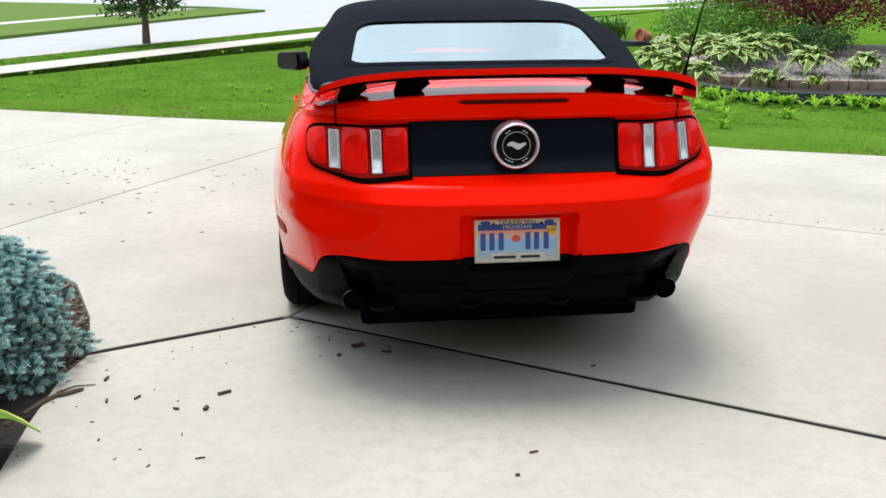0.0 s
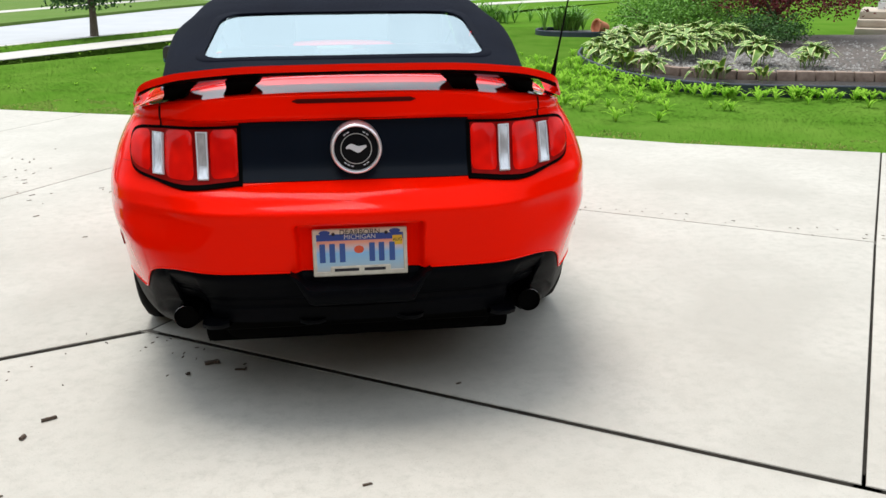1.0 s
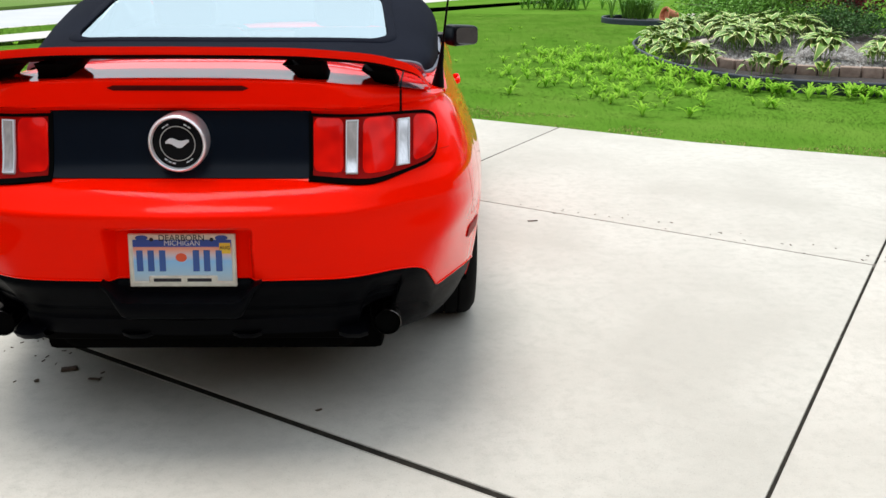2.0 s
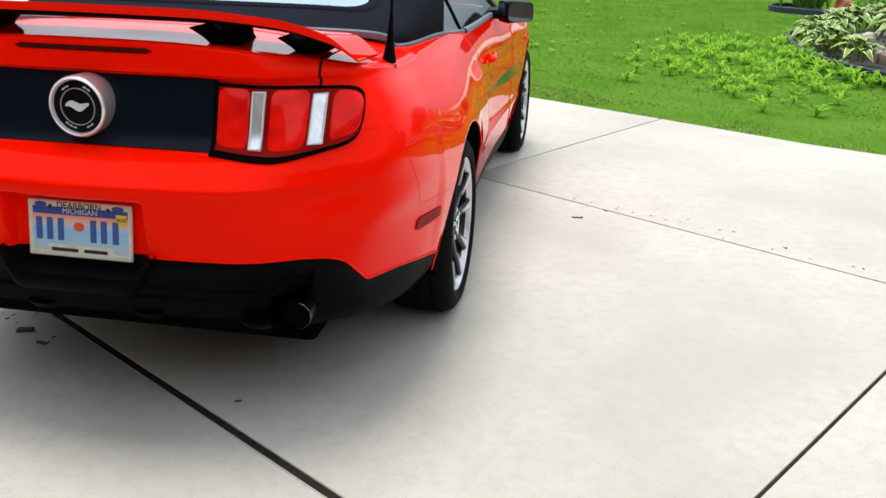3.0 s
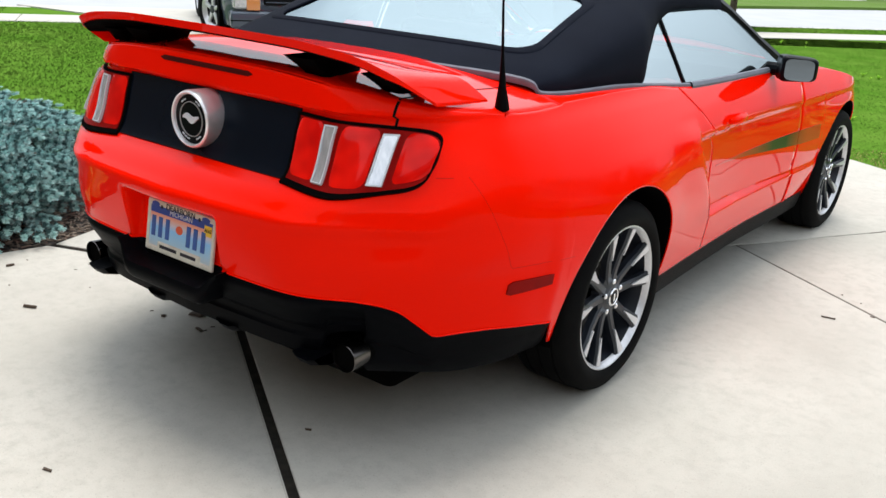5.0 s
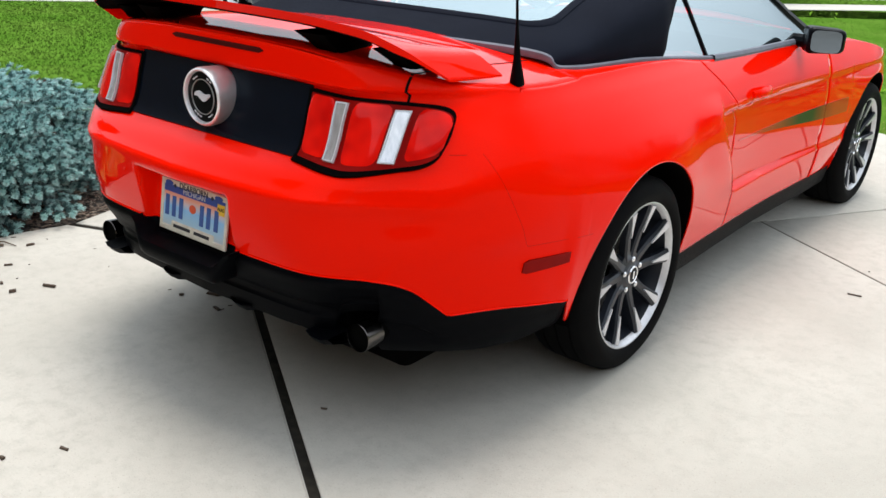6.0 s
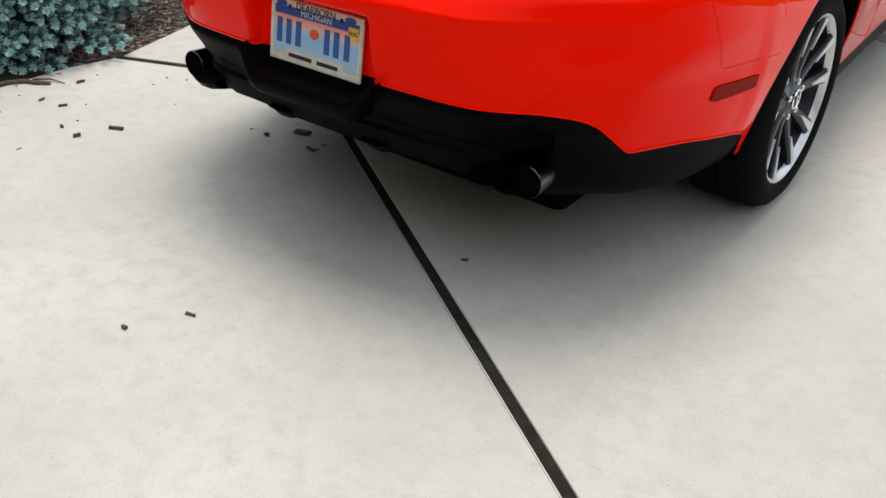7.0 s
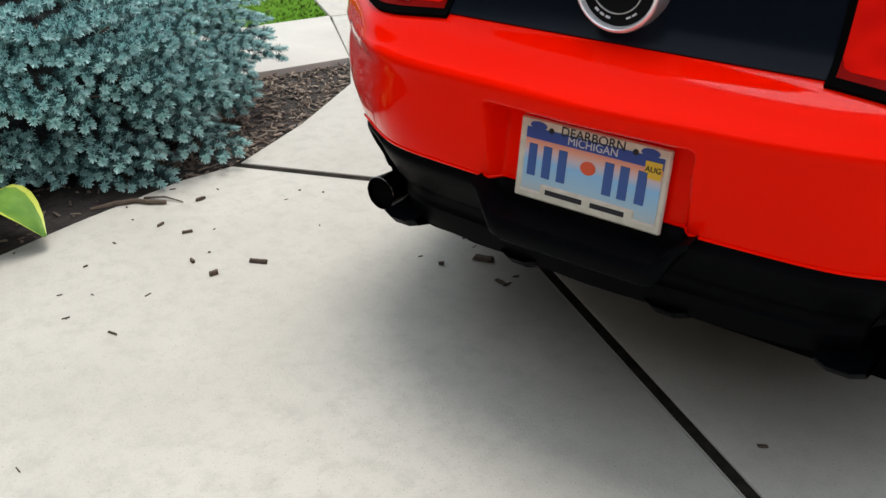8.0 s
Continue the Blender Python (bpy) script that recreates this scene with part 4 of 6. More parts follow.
def in_pane(v, x, grow=0.0):
    """Whether a place of the soft top lies in the rear window."""
    v0, v1 = 1.38 - grow * 6, 4.05 + grow * 6
    t = (v - v0) / (v1 - v0)
    if not 0 < t < 1:
        return False
    w = 0.604 + grow - 0.055 * t
    corner = min(t, 1 - t) * (v1 - v0) / 6
    cut = 0.085 - math.sqrt(max(0.0, 0.085**2 - (0.085 - corner) ** 2)) if corner < 0.085 else 0.0
    return abs(x) < w - cut


soft_top = tagged(new("soft_top"), "taut black fabric folding roof")
soft_top.parent = car
NV, NX = 160, 120
bm = bmesh.new()
vs = {}
for i in range(NV + 1):
    v = 10 * i / NV
    for j in range(NX + 1):
        g = 2 * j / NX - 1
        yc, zc, ye, xe, ze, n = [fn(v) for fn in top_fns]
        # even steps in x over the top, then down the sides
        a = abs(g)
        uu = 2 / math.pi * math.asin(min(1, (a / 0.8 * 0.94)) ** (n / 2)) if a < 0.8 else None
        if uu is None:
            u0 = 2 / math.pi * math.asin(0.94 ** (n / 2))
            uu = u0 + (1 - u0) * (a - 0.8) / 0.2
        p = top_pt(v, math.copysign(uu, g))
        vs[i, j] = (bm.verts.new(p), v, p.x)
for i in range(NV):
    for j in range(NX):
        quad = [vs[i, j], vs[i, j + 1], vs[i + 1, j + 1], vs[i + 1, j]]
        if not any(in_pane(v, x) for _, v, x in quad):
            bm.faces.new([q[0] for q in quad])
part("canvas", bm, M["fabric"], soft_top, solid=0.010, sharp=60)

# rear window with a sewn border
def pane_edge(grow, n=88):
    """Outline of the rear window as v and x."""
    v0, v1 = 1.38 - grow * 6, 4.05 + grow * 6
    out = []
    for s in (1, -1):
        for i in range(n // 2 + 1):
            t = 0.5 - 0.5 * math.cos(math.pi * i / (n // 2))
            t = min(max(t, 1e-4), 1 - 1e-4) if s > 0 else min(max(1 - t, 1e-4), 1 - 1e-4)
            corner = min(t, 1 - t) * (v1 - v0) / 6
            cut = 0.085 - math.sqrt(max(0.0, 0.085**2 - (0.085 - corner) ** 2)) if corner < 0.085 else 0.0
            out.append((v0 + t * (v1 - v0), s * (0.604 + grow - 0.055 * t - cut)))
    return out


# the long straight runs along top and bottom follow the bowed canvas
full = []
for grow, off in ((-0.012, -0.001), (-0.010, 0.004), (0.020, 0.004), (0.023, -0.001)):
    edge, out = pane_edge(grow), []
    for a, b in zip(edge, edge[1:] + edge[:1]):
        m = 14 if abs(a[1] - b[1]) > 0.5 else 1
        for k in range(m):
            out.append(tuple(top_at_x(a[0] + (b[0] - a[0]) * k / m, a[1] + (b[1] - a[1]) * k / m, off)))
    full.append(out)
part("window_border", grid_bm(full, True), M["fabric"], soft_top, sharp=60)
rows = []
for i in range(25):
    v = 1.32 + 2.79 * i / 24
    t = (v - 1.38) / 2.67
    w = 0.588 - 0.05 * t - 0.03 * (abs(2 * t - 1) ** 8)
    rows.append([top_at_x(v, w * (k / 12 - 1), -0.004) for k in range(25)])
pane = part("rear_window", grid_bm(rows), M["rear_glass"], soft_top, "curved glass rear window", solid=0.0)
pane.visible_shadow = False

# seal where the canvas meets the body
path = []
for i in range(45):
    g = i / 44
    if g < 0.45:
        path.append(top_pt(0, math.sin(math.pi / 2 * g / 0.45) if g < 0.45 else 1))
    else:
        path.append(top_pt(4.0 * (g - 0.45) / 0.55, 1.0))
for s in (1, -1):
    pts = [Vector((s * p.x, p.y, p.z)) for p in path] + [Vector((s * 0.800, 0.662, 1.000))]
    for _ in range(5):
        pts = pts[:1] + [(p + 2 * q + r) / 4 for p, q, r in zip(pts, pts[1:], pts[2:])] + pts[-1:]
    rows = []
    for i, p in enumerate(pts):
        d = (pts[min(i + 1, len(pts) - 1)] - pts[max(i - 1, 0)]).normalized()
        o = d.cross(Vector((0, 0, 1))).normalized() * s
        if o.dot(Vector((p.x, p.y - 0.5, 0))) < 0:
            o = -o
        rows.append([tuple(p + o * c + Vector((0, 0, h))) for c, h in ((-0.005, 0.009), (0.003, 0.011), (0.009, 0.006), (0.010, -0.003), (0.006, -0.014))])
    part("top_seal", grid_bm(rows), M["seal"], soft_top, "grey rubber seal")


# ---- side glass, pillars, windscreen
def lean_x(z):
    return 0.797 - 0.50 * (z - 1.0) - 0.12 * (z - 1.0) ** 2


def pane_bm(outline, inward=0.0, s=1):
    """A curved upright pane from an outline in y and z, filled by a fan from its middle."""
    cy, cz = sum(p[0] for p in outline) / len(outline), sum(p[1] for p in outline) / len(outline)
    rings = []
    for k in range(5):
        q = 1 - k / 4.0001
        rings.append([(s * (lean_x(cz + (z - cz) * q) - inward), cy + (y - cy) * q, cz + (z - cz) * q) for y, z in outline])
    return grid_bm(rings, True)


door_pane = [(0.655, 0.985), (0.95, 0.975), (1.25, 0.972), (1.60, 0.975), (1.735, 1.000), (1.66, 1.045), (1.55, 1.105), (1.42, 1.180), (1.31, 1.236), (1.20, 1.258), (1.05, 1.268), (0.88, 1.272), (0.75, 1.268), (0.67, 1.258), (0.625, 1.240), (0.635, 1.12)]
quarter_pane = [(0.245, 1.020), (0.43, 1.005), (0.615, 0.990), (0.605, 1.08), (0.590, 1.16), (0.575, 1.232), (0.555, 1.225), (0.42, 1.135), (0.33, 1.075)]
for s in (1, -1):
    g = part("door_window", pane_bm(door_pane, 0.0, s), M["side_glass"], car, "side window reflecting the sky")
    g.visible_shadow = False
    g = part("quarter_window", pane_bm(quarter_pane, 0.0, s), M["side_glass"], car)
    g.visible_shadow = False
    # black strip between the two panes
    part("window_strip", tube_bm([(s * (lean_x(z) + 0.001), y, z) for y, z in ((0.632, 0.985), (0.622, 1.06), (0.610, 1.15), (0.602, 1.24))], 0.007, 8), M["black_satin"], car)
    # belt moulding
    rows = []
    for i in range(31):
        y = 0.66 + (1.76 - 0.66) * i / 30
        z0 = belt_z(y) + 0.004
        x0 = on_y(y, belt_z(y)).x
        rows.append([(s * (x0 + dx), y, z0 + dz) for dx, dz in ((0.003, -0.012), (0.006, 0.0), (0.000, 0.012), (-0.010, 0.014), (-0.03, 0.008))])
    part("belt_moulding", grid_bm(rows), M["seal"], car)
    # windscreen pillar
    rows = []
    for y, z, w in ((1.98, 0.955, 0.035), (1.76, 1.018, 0.030), (1.58, 1.105, 0.027), (1.44, 1.185, 0.026), (1.32, 1.250, 0.026), (1.24, 1.285, 0.028)):
        x = lean_x(z) + 0.006
        rows.append([(s * x, y - w * 0.4, z - w * 0.5), (s * (x + 0.008), y, z), (s * (x - 0.012), y + w * 0.7, z + w * 0.75), (s * (x - 0.050), y + w * 0.9, z + w * 0.7), (s * (x - 0.050), y - w * 0.4, z - w * 0.5)])
    part("windscreen_pillar", grid_bm(rows, True), M["black_satin"], car)
    # mirror: tapered housing, arm and glass
    mirror = part("door_mirror", box_bm(-0.080, 0.080, -0.045, 0.065, -0.060, 0.060, 0.032, 4), M["black_satin"], car, "black door mirror")
    for v in mirror.data.vertices:
        t = (v.co.x + 0.080) / 0.160
        v.co.z *= 1.0 - 0.16 * t
        v.co.x += -0.03 * max(0, v.co.y) / 0.07
        if v.co.x > 0:
            v.co.y += 0.02 * t
        v.co.x *= s
    mirror.matrix_basis = pose(s * 0.948, 1.535, 1.012, 0, 0, s * 15)
    bm = bmesh.new()
    ring = [(s * (0.062 * math.copysign(abs(math.cos(a)) ** 0.45, math.cos(a)) + 0.004), -0.0475, 0.047 * math.copysign(abs(math.sin(a)) ** 0.45, math.sin(a))) for a in [2 * math.pi * k / 32 for k in range(32)]]
    bm.faces.new([bm.verts.new(p) for p in ring])
    part("mirror_glass", bm, M["mirror"], mirror)
    bm = bmesh.new()
    bmesh.ops.create_circle(bm, cap_ends=True, segments=20, radius=0.018, matrix=pose(s * 0.046, -0.0485, 0.022, 90))
    part("blind_spot_glass", bm, M["mirror"], mirror)
    part("mirror_arm", tube_bm([(s * 0.755, 1.60, 0.990), (s * 0.82, 1.585, 0.995), (s * 0.90, 1.56, 0.998)], [0.034, 0.030, 0.030], 10), M["black_satin"], car)

rows = []
for i in range(13):
    t = i / 12
    y, z = 2.10 - (2.10 - 1.275) * t, 0.990 + (1.338 - 0.990) * t - 0.02 * math.sin(math.pi * t)
    xw = lean_x(min(z + 0.02, 1.30)) - 0.03
    rows.append([(xw * (k / 10 - 1), y - 0.18 * abs(k / 10 - 1) ** 2.2 * (1 - 0.75 * t), z - 0.035 * abs(k / 10 - 1) ** 2 * t + 0.01 * (1 - t)) for k in range(21)])
screen = part("windscreen", grid_bm(rows), M["rear_glass"], car)
screen.visible_shadow = False

# ---- cabin
cabin = tagged(new("cabin"), "charcoal interior")
cabin.parent = car
bm = box_bm(-0.70, 0.70, 0.02, 2.15, 0.36, 0.42, 0.02)
for s in (1, -1):
    box_bm(min(s * 0.70, s * 0.765), max(s * 0.70, s * 0.765), 0.02, 2.1, 0.38, 0.965, 0.015, bm=bm)
part("cabin_lining", bm, M["seat"], cabin)
part("dashboard", box_bm(-0.70, 0.70, 1.58, 2.08, 0.62, 0.985, 0.07, 4), M["seat"], cabin)
part("rear_shelf", box_bm(-0.70, 0.70, -0.32, 0.14, 0.86, 1.03, 0.05, 3), M["seat"], cabin)
part("rear_bench", box_bm(-0.60, 0.60, 0.10, 0.55, 0.42, 0.66, 0.06, 3), M["seat"], cabin)
part("steering_wheel", lathe_bm([(0.0, 0.165), (0.012, 0.178), (0.0, 0.190), (-0.012, 0.178), (0.0, 0.165)], 28, "y"), M["seat"], cabin).matrix_basis = pose(-0.36, 1.50, 0.90, -22)
for x in (-0.36, 0.36):
    seat = part("front_seat", box_bm(-0.25, 0.25, -0.05, 0.48, 0.44, 0.66, 0.07, 3), M["seat"], cabin)
    seat.matrix_basis = pose(x, 0.78, 0)
    b = part("backrest", box_bm(-0.245, 0.245, -0.06, 0.08, 0.0, 0.58, 0.06, 4), M["seat"], seat)
    b.matrix_basis = pose(0, -0.02, 0.56, 14)
    h = part("headrest", box_bm(-0.135, 0.135, -0.045, 0.06, 0.60, 0.78, 0.045, 4), M["seat"], seat)
    h.matrix_basis = pose(0, -0.03, 0.56, 14)
part("inside_mirror", box_bm(-0.12, 0.12, 1.28, 1.31, 1.255, 1.31, 0.012, 2), M["black_satin"], cabin)


# ---- wheels
def wheel_mesh(parent, centre, s):
    """Tyre, rim with ten split spokes, hub and brake disc; s: 1 right, -1 left."""
    hub = tagged(new("wheel"), "ten-spoke dark alloy wheel with bright spoke tips")
    hub.parent = parent
    hub.matrix_basis = pose(*centre, 0, 0, 0 if s > 0 else 180)
    R, w = TYRE_R, 0.125
    prof = [(-w + 0.01, 0.245), (-w - 0.004, 0.275), (-w - 0.002, 0.305), (-w + 0.016, R - 0.012), (-w + 0.035, R - 0.002), (-0.06, R), (-0.058, R - 0.007), (-0.052, R - 0.007), (-0.05, R),
            (-0.004, R + 0.001), (-0.002, R - 0.007), (0.003, R - 0.007), (0.005, R + 0.001), (0.05, R), (0.052, R - 0.007), (0.058, R - 0.007), (0.06, R),
            (w - 0.035, R - 0.002), (w - 0.016, R - 0.012), (w + 0.002, 0.305), (w + 0.004, 0.293), (w + 0.002, 0.278), (w - 0.004, 0.268), (w - 0.012, 0.258), (w - 0.03, 0.250)]
    tyre = part("tyre", lathe_bm(prof, 72), M["rubber"], hub, "black low-profile tyre")
    part("rim_lip", lathe_bm([(w - 0.028, 0.250), (w - 0.014, 0.2605), (w - 0.009, 0.261), (w - 0.008, 0.2565), (w - 0.012, 0.252), (w - 0.03, 0.244)], 72), M["rim_bright"], hub, "bright machined rim edge")
    part("rim_barrel", lathe_bm([(w - 0.028, 0.247), (0.06, 0.236), (-0.02, 0.222), (-0.10, 0.235)], 60), M["rim_dark"], hub)
    part("brake_disc", lathe_bm([(0.0, 0.05), (0.0, 0.165), (-0.02, 0.165), (-0.02, 0.05)], 40), M["steel"], hub)
    part("wheel_back", lathe_bm([(-0.05, 0.0), (-0.05, 0.235)], 30), M["black_matte"], hub)
    spoke, tip = None, None
    for k in range(10):
        pair = 0.055 * (1 if k % 2 else -1)
        a = 2 * math.pi * k / 10 + 0.31 + pair * 0.6
        if spoke is None:
            rows = []
            for r, hw, x, dp in ((0.040, 0.021, w - 0.040, 0.03), (0.09, 0.017, w - 0.040, 0.03), (0.15, 0.0165, w - 0.034, 0.028), (0.20, 0.020, w - 0.022, 0.026), (0.247, 0.027, w - 0.014, 0.026)):
                rows.append([(x - dp, -hw * 0.9, r), (x - 0.006, -hw, r), (x, -hw * 0.55, r), (x, hw * 0.55, r), (x - 0.006, hw, r), (x - dp, hw * 0.9, r)])
            spoke = part("spoke", grid_bm(rows, True), M["rim_dark"], hub)
            f = [[(w - 0.0305 + 0.004, -0.002, 0.150), (w - 0.0305 + 0.004, 0.002, 0.150)], [(w - 0.0195, -0.0085, 0.196), (w - 0.0195, 0.0085, 0.196)], [(w - 0.0105, -0.0150, 0.2470), (w - 0.0105, 0.0150, 0.2470)]]
            b = [[(x - 0.012, y, z) for x, y, z in row] for row in f]
            tip = part("spoke_tip", slab_bm(f, b), M["rim_bright"], spoke, "bright machined tip")
            spoke.matrix_basis = pose(0, 0, 0, math.degrees(a))
        else:
            o = new("spoke", spoke.data)
            o.parent, o.matrix_basis = hub, pose(0, 0, 0, math.degrees(a))
            o2 = new("spoke_tip", tip.data)
            o2.parent = o
            tagged(o2, "bright machined tip")
    part("hub_disc", lathe_bm([(w - 0.075, 0.085), (w - 0.045, 0.078), (w - 0.040, 0.050), (w - 0.036, 0.036), (w - 0.036, 0.0)], 40), M["rim_dark"], hub)
    part("centre_cap", lathe_bm([(w - 0.040, 0.033), (w - 0.026, 0.033), (w - 0.023, 0.030), (w - 0.0235, 0.027), (w - 0.026, 0.026)], 32), M["chrome"], hub)
    cap = part("cap_face", lathe_bm([(w - 0.0255, 0.0265), (w - 0.0245, 0.0)], 24), M["black_satin"], hub)
    part("cap_mark", box_bm(w - 0.0246, w - 0.0225, -0.005, 0.005, -0.014, 0.014, 0.002, 1), M["chrome"], hub, "plain silver shape")
    for k in range(5):
        a = 2 * math.pi * k / 5 + 0.35
        part("lug_nut", lathe_bm([(w - 0.06, 0.0105), (w - 0.030, 0.0105), (w - 0.026, 0.007), (w - 0.026, 0.0)], 6, centre=(0, 0.057 * math.cos(a), 0.057 * math.sin(a))), M["chrome"], hub)
    return hub


for y in (WHEEL_R + 0.01, WHEEL_F):
    for s in (1, -1):
        wheel_mesh(car, (s * (0.803 if y < 1 else 0.785), y, AXLE_Z), s)


# ---------------------------------------------------------------- plants and stones: shared mesh makers
def quad_cloud(name, items, mat, parent=None, label="", category="", kind=""):
    """Many small four-cornered leaves: items of (place, long axis, wide axis)."""
    items = np.array(items, float)
    p, a, b = items[:, 0], items[:, 1], items[:, 2]
    bend = np.cross(a, b)
    verts = np.stack([p - b * 0.15, p + a * 0.45 + b * 0.5, p + a + bend * 0, p + a * 0.45 - b * 0.5], 1).reshape(-1, 3)
    n = len(items)
    return mesh_thing(name, verts.tolist(), (np.arange(n)[:, None] * 4 + np.arange(4)).tolist(), mat, label, category, kind, parent=parent)


def inside(poly, x, y):
    hit = False
    for (x0, y0), (x1, y1) in zip(poly, poly[1:] + poly[:1]):
        if (y0 > y) != (y1 > y) and x < (x1 - x0) * (y - y0) / (y1 - y0) + x0:
            hit = not hit
    return hit


def rounded(pts, n=6):
    """A smooth closed or open line through the given plan points."""
    out = []
    k = len(pts)
    for i in range(k - 1):
        p0, p1, p2, p3 = pts[max(i - 1, 0)], pts[i], pts[i + 1], pts[min(i + 2, k - 1)]
        for j in range(n):
            t = j / n
            out.append(tuple(0.5 * (2 * b + (c - a) * t + (2 * a - 5 * b + 4 * c - d) * t * t + (3 * b - a - 3 * c + d) * t**3) for a, b, c, d in zip(p0, p1, p2, p3)))
    return out + [pts[-1]]


# ---------------------------------------------------------------- ground
rng = random.Random(7)
nprng = np.random.default_rng(5)
lawn_edge = [(-9.40, 8.75), (-7.0, 7.65), (-4.69, 6.68), (-2.67, 5.86), (-1.2, 5.33), (0.5, 4.78), (1.82, 4.06), (2.84, 3.47), (4.36, 2.85), (7.5, 1.0), (12.0, -1.7)]
J = (-0.921, -0.239)                                       # where three slabs meet
X = (1.499, -1.791)                                        # the crossing beside it
W0, W1 = (-2.33, 0.64), (-3.00, 1.19)                    # end of the front walk
DRIVE_IN = (-9.66, 5.60)                                 # where the drive meets the pavement
bed_edge = [(-1.90, -4.6), (-1.80, -2.6), (-1.77, -1.6), (-1.79, -1.2), (-1.79, -0.80), (-1.74, -0.58), (-1.86, -0.14), (-2.06, 0.36), (-2.33, 0.64)]

# one sheet of earth to the horizon
mesh_thing("ground", [(-400, -400, -0.12), (400, -400, -0.12), (400, 400, -0.12), (-400, 400, -0.12)], [(0, 1, 2, 3)], M["far_lawn"], "grassy ground reaching the horizon", "ground", "structure")


def plate_of(name, poly, z0, z1, mat, parent=None, label="", category="", kind="", bevel=0.0):
    bm = bmesh.new()
    vs = [bm.verts.new((x, y, z1)) for x, y in poly]
    face = bm.faces.new(vs)
    if face.normal.z < 0 or sum((b[0] - a[0]) * (b[1] + a[1]) for a, b in zip(poly, poly[1:] + poly[:1])) > 0:
        bmesh.ops.reverse_faces(bm, faces=[face])
    low = bmesh.ops.extrude_face_region(bm, geom=[face])
    bmesh.ops.translate(bm, verts=[v for v in low["geom"] if isinstance(v, bmesh.types.BMVert)], vec=(0, 0, z0 - z1))
    bm.normal_update()
    bmesh.ops.recalc_face_normals(bm, faces=bm.faces)
    if bevel:
        edges = [e for e in bm.edges if all(abs(v.co.z - z1) < 1e-5 for v in e.verts)]
        bmesh.ops.bevel(bm, geom=edges, offset=bevel, segments=2, profile=0.5, affect="EDGES")
    ob = part(name, bm, mat, parent, label, clean=False, sharp=25)
    return tagged(ob, label, category, "", kind)


def shrink(poly, by):
    """Moves each side of a plan outline inwards by its own amount."""
    out = []
    n = len(poly)
    area = sum(a[0] * b[1] - b[0] * a[1] for a, b in zip(poly, poly[1:] + poly[:1]))
    s = 1 if area > 0 else -1
    lines = []
    for i in range(n):
        (x0, y0), (x1, y1) = poly[i], poly[(i + 1) % n]
        d = math.hypot(x1 - x0, y1 - y0)
        nx, ny = -s * (y1 - y0) / d, s * (x1 - x0) / d
        lines.append(((x0 + nx * by[i], y0 + ny * by[i]), ((x1 - x0) / d, (y1 - y0) / d)))
    for i in range(n):
        (p, d), (q, e) = lines[i - 1], lines[i]
        den = d[0] * e[1] - d[1] * e[0]
        if abs(den) < 1e-3:
            out.append(q)
        else:
            t = ((q[0] - p[0]) * e[1] - (q[1] - p[1]) * e[0]) / den
            out.append((p[0] + d[0] * t, p[1] + d[1] * t))
    return out


driveway = thing("driveway", "pale concrete driveway in large slabs with dark joints", "driveway", kind="structure")
BR0, BR1 = (0.62, 1.985), (2.94, 0.56)                   # the cross joint under the car
L_A2, L_E = (1.82, 4.06), (4.36, 2.85)
BL_TOP, A_LOW, A_TOP = (-0.62, 5.15), (-4.72, 2.32), (-2.67, 5.86)
wide, thin = 0.018, 0.005
slabs = [
    (bed_edge[:6] + [J, X, (5.5, -4.36), (9.0, -6.6), (6.0, -12.0), (-6.0, -12.0)], [0] * 5 + [wide, wide, wide, thin, 0, 0, 0]),
    ([J, X, BR1, BR0], [wide, thin, thin, thin]),
    ([BR0, BR1, L_E, (2.84, 3.47), L_A2], [thin, thin, 0, 0, thin]),
    ([J, BR0, L_A2, (0.5, 4.78), BL_TOP, W1, W0] + bed_edge[-2:-4:-1] + [bed_edge[5]], [thin, thin, 0, 0, thin, thin, 0, 0, 0, wide]),
    ([W1, BL_TOP, (-1.2, 5.33), A_TOP, A_LOW], [thin, 0, 0, thin, 0]),
    ([A_LOW, A_TOP, (-4.69, 6.68), (-7.0, 7.65), (-7.9, 8.05), DRIVE_IN], [thin, 0, 0, 0, 0.004, 0]),
    ([X, (5.5, -4.36), (9.0, -6.6), (12.0, -1.7), (7.5, 1.0), L_E, BR1], [wide, thin, 0, 0, 0, thin, thin]),
]
for poly, by in slabs:
    plate_of("slab", shrink(poly, by), -0.11, 0.0, M["concrete"], driveway, bevel=0.008)
plate_of("joint_bed", [(-1.75, -0.62), (-0.95, -0.36), (1.5, -1.9), (5.4, -4.4), (5.5, -4.2), (1.55, -1.72), (-0.88, -0.16), (-1.78, -0.50)], -0.10, -0.006, M["joint"], driveway)
plate_of("joint_bed", [(-0.95, -0.25), (-0.88, -0.27), (1.87, 4.03), (1.78, 4.08)], -0.10, -0.004, M["joint_thin"], driveway)
plate_of("joint_bed", [(0.60, 1.95), (2.94, 0.52), (2.96, 0.60), (0.64, 2.02)], -0.10, -0.004, M["joint_thin"], driveway)
plate_of("joint_bed", [(1.46, -1.80), (1.54, -1.82), (4.40, 2.83), (4.32, 2.87)], -0.10, -0.006, M["joint"], driveway)
plate_of("joint_bed", [(-3.05, 1.20), (-2.97, 1.16), (-0.58, 5.12), (-0.66, 5.18)], -0.10, -0.004, M["joint_thin"], driveway)
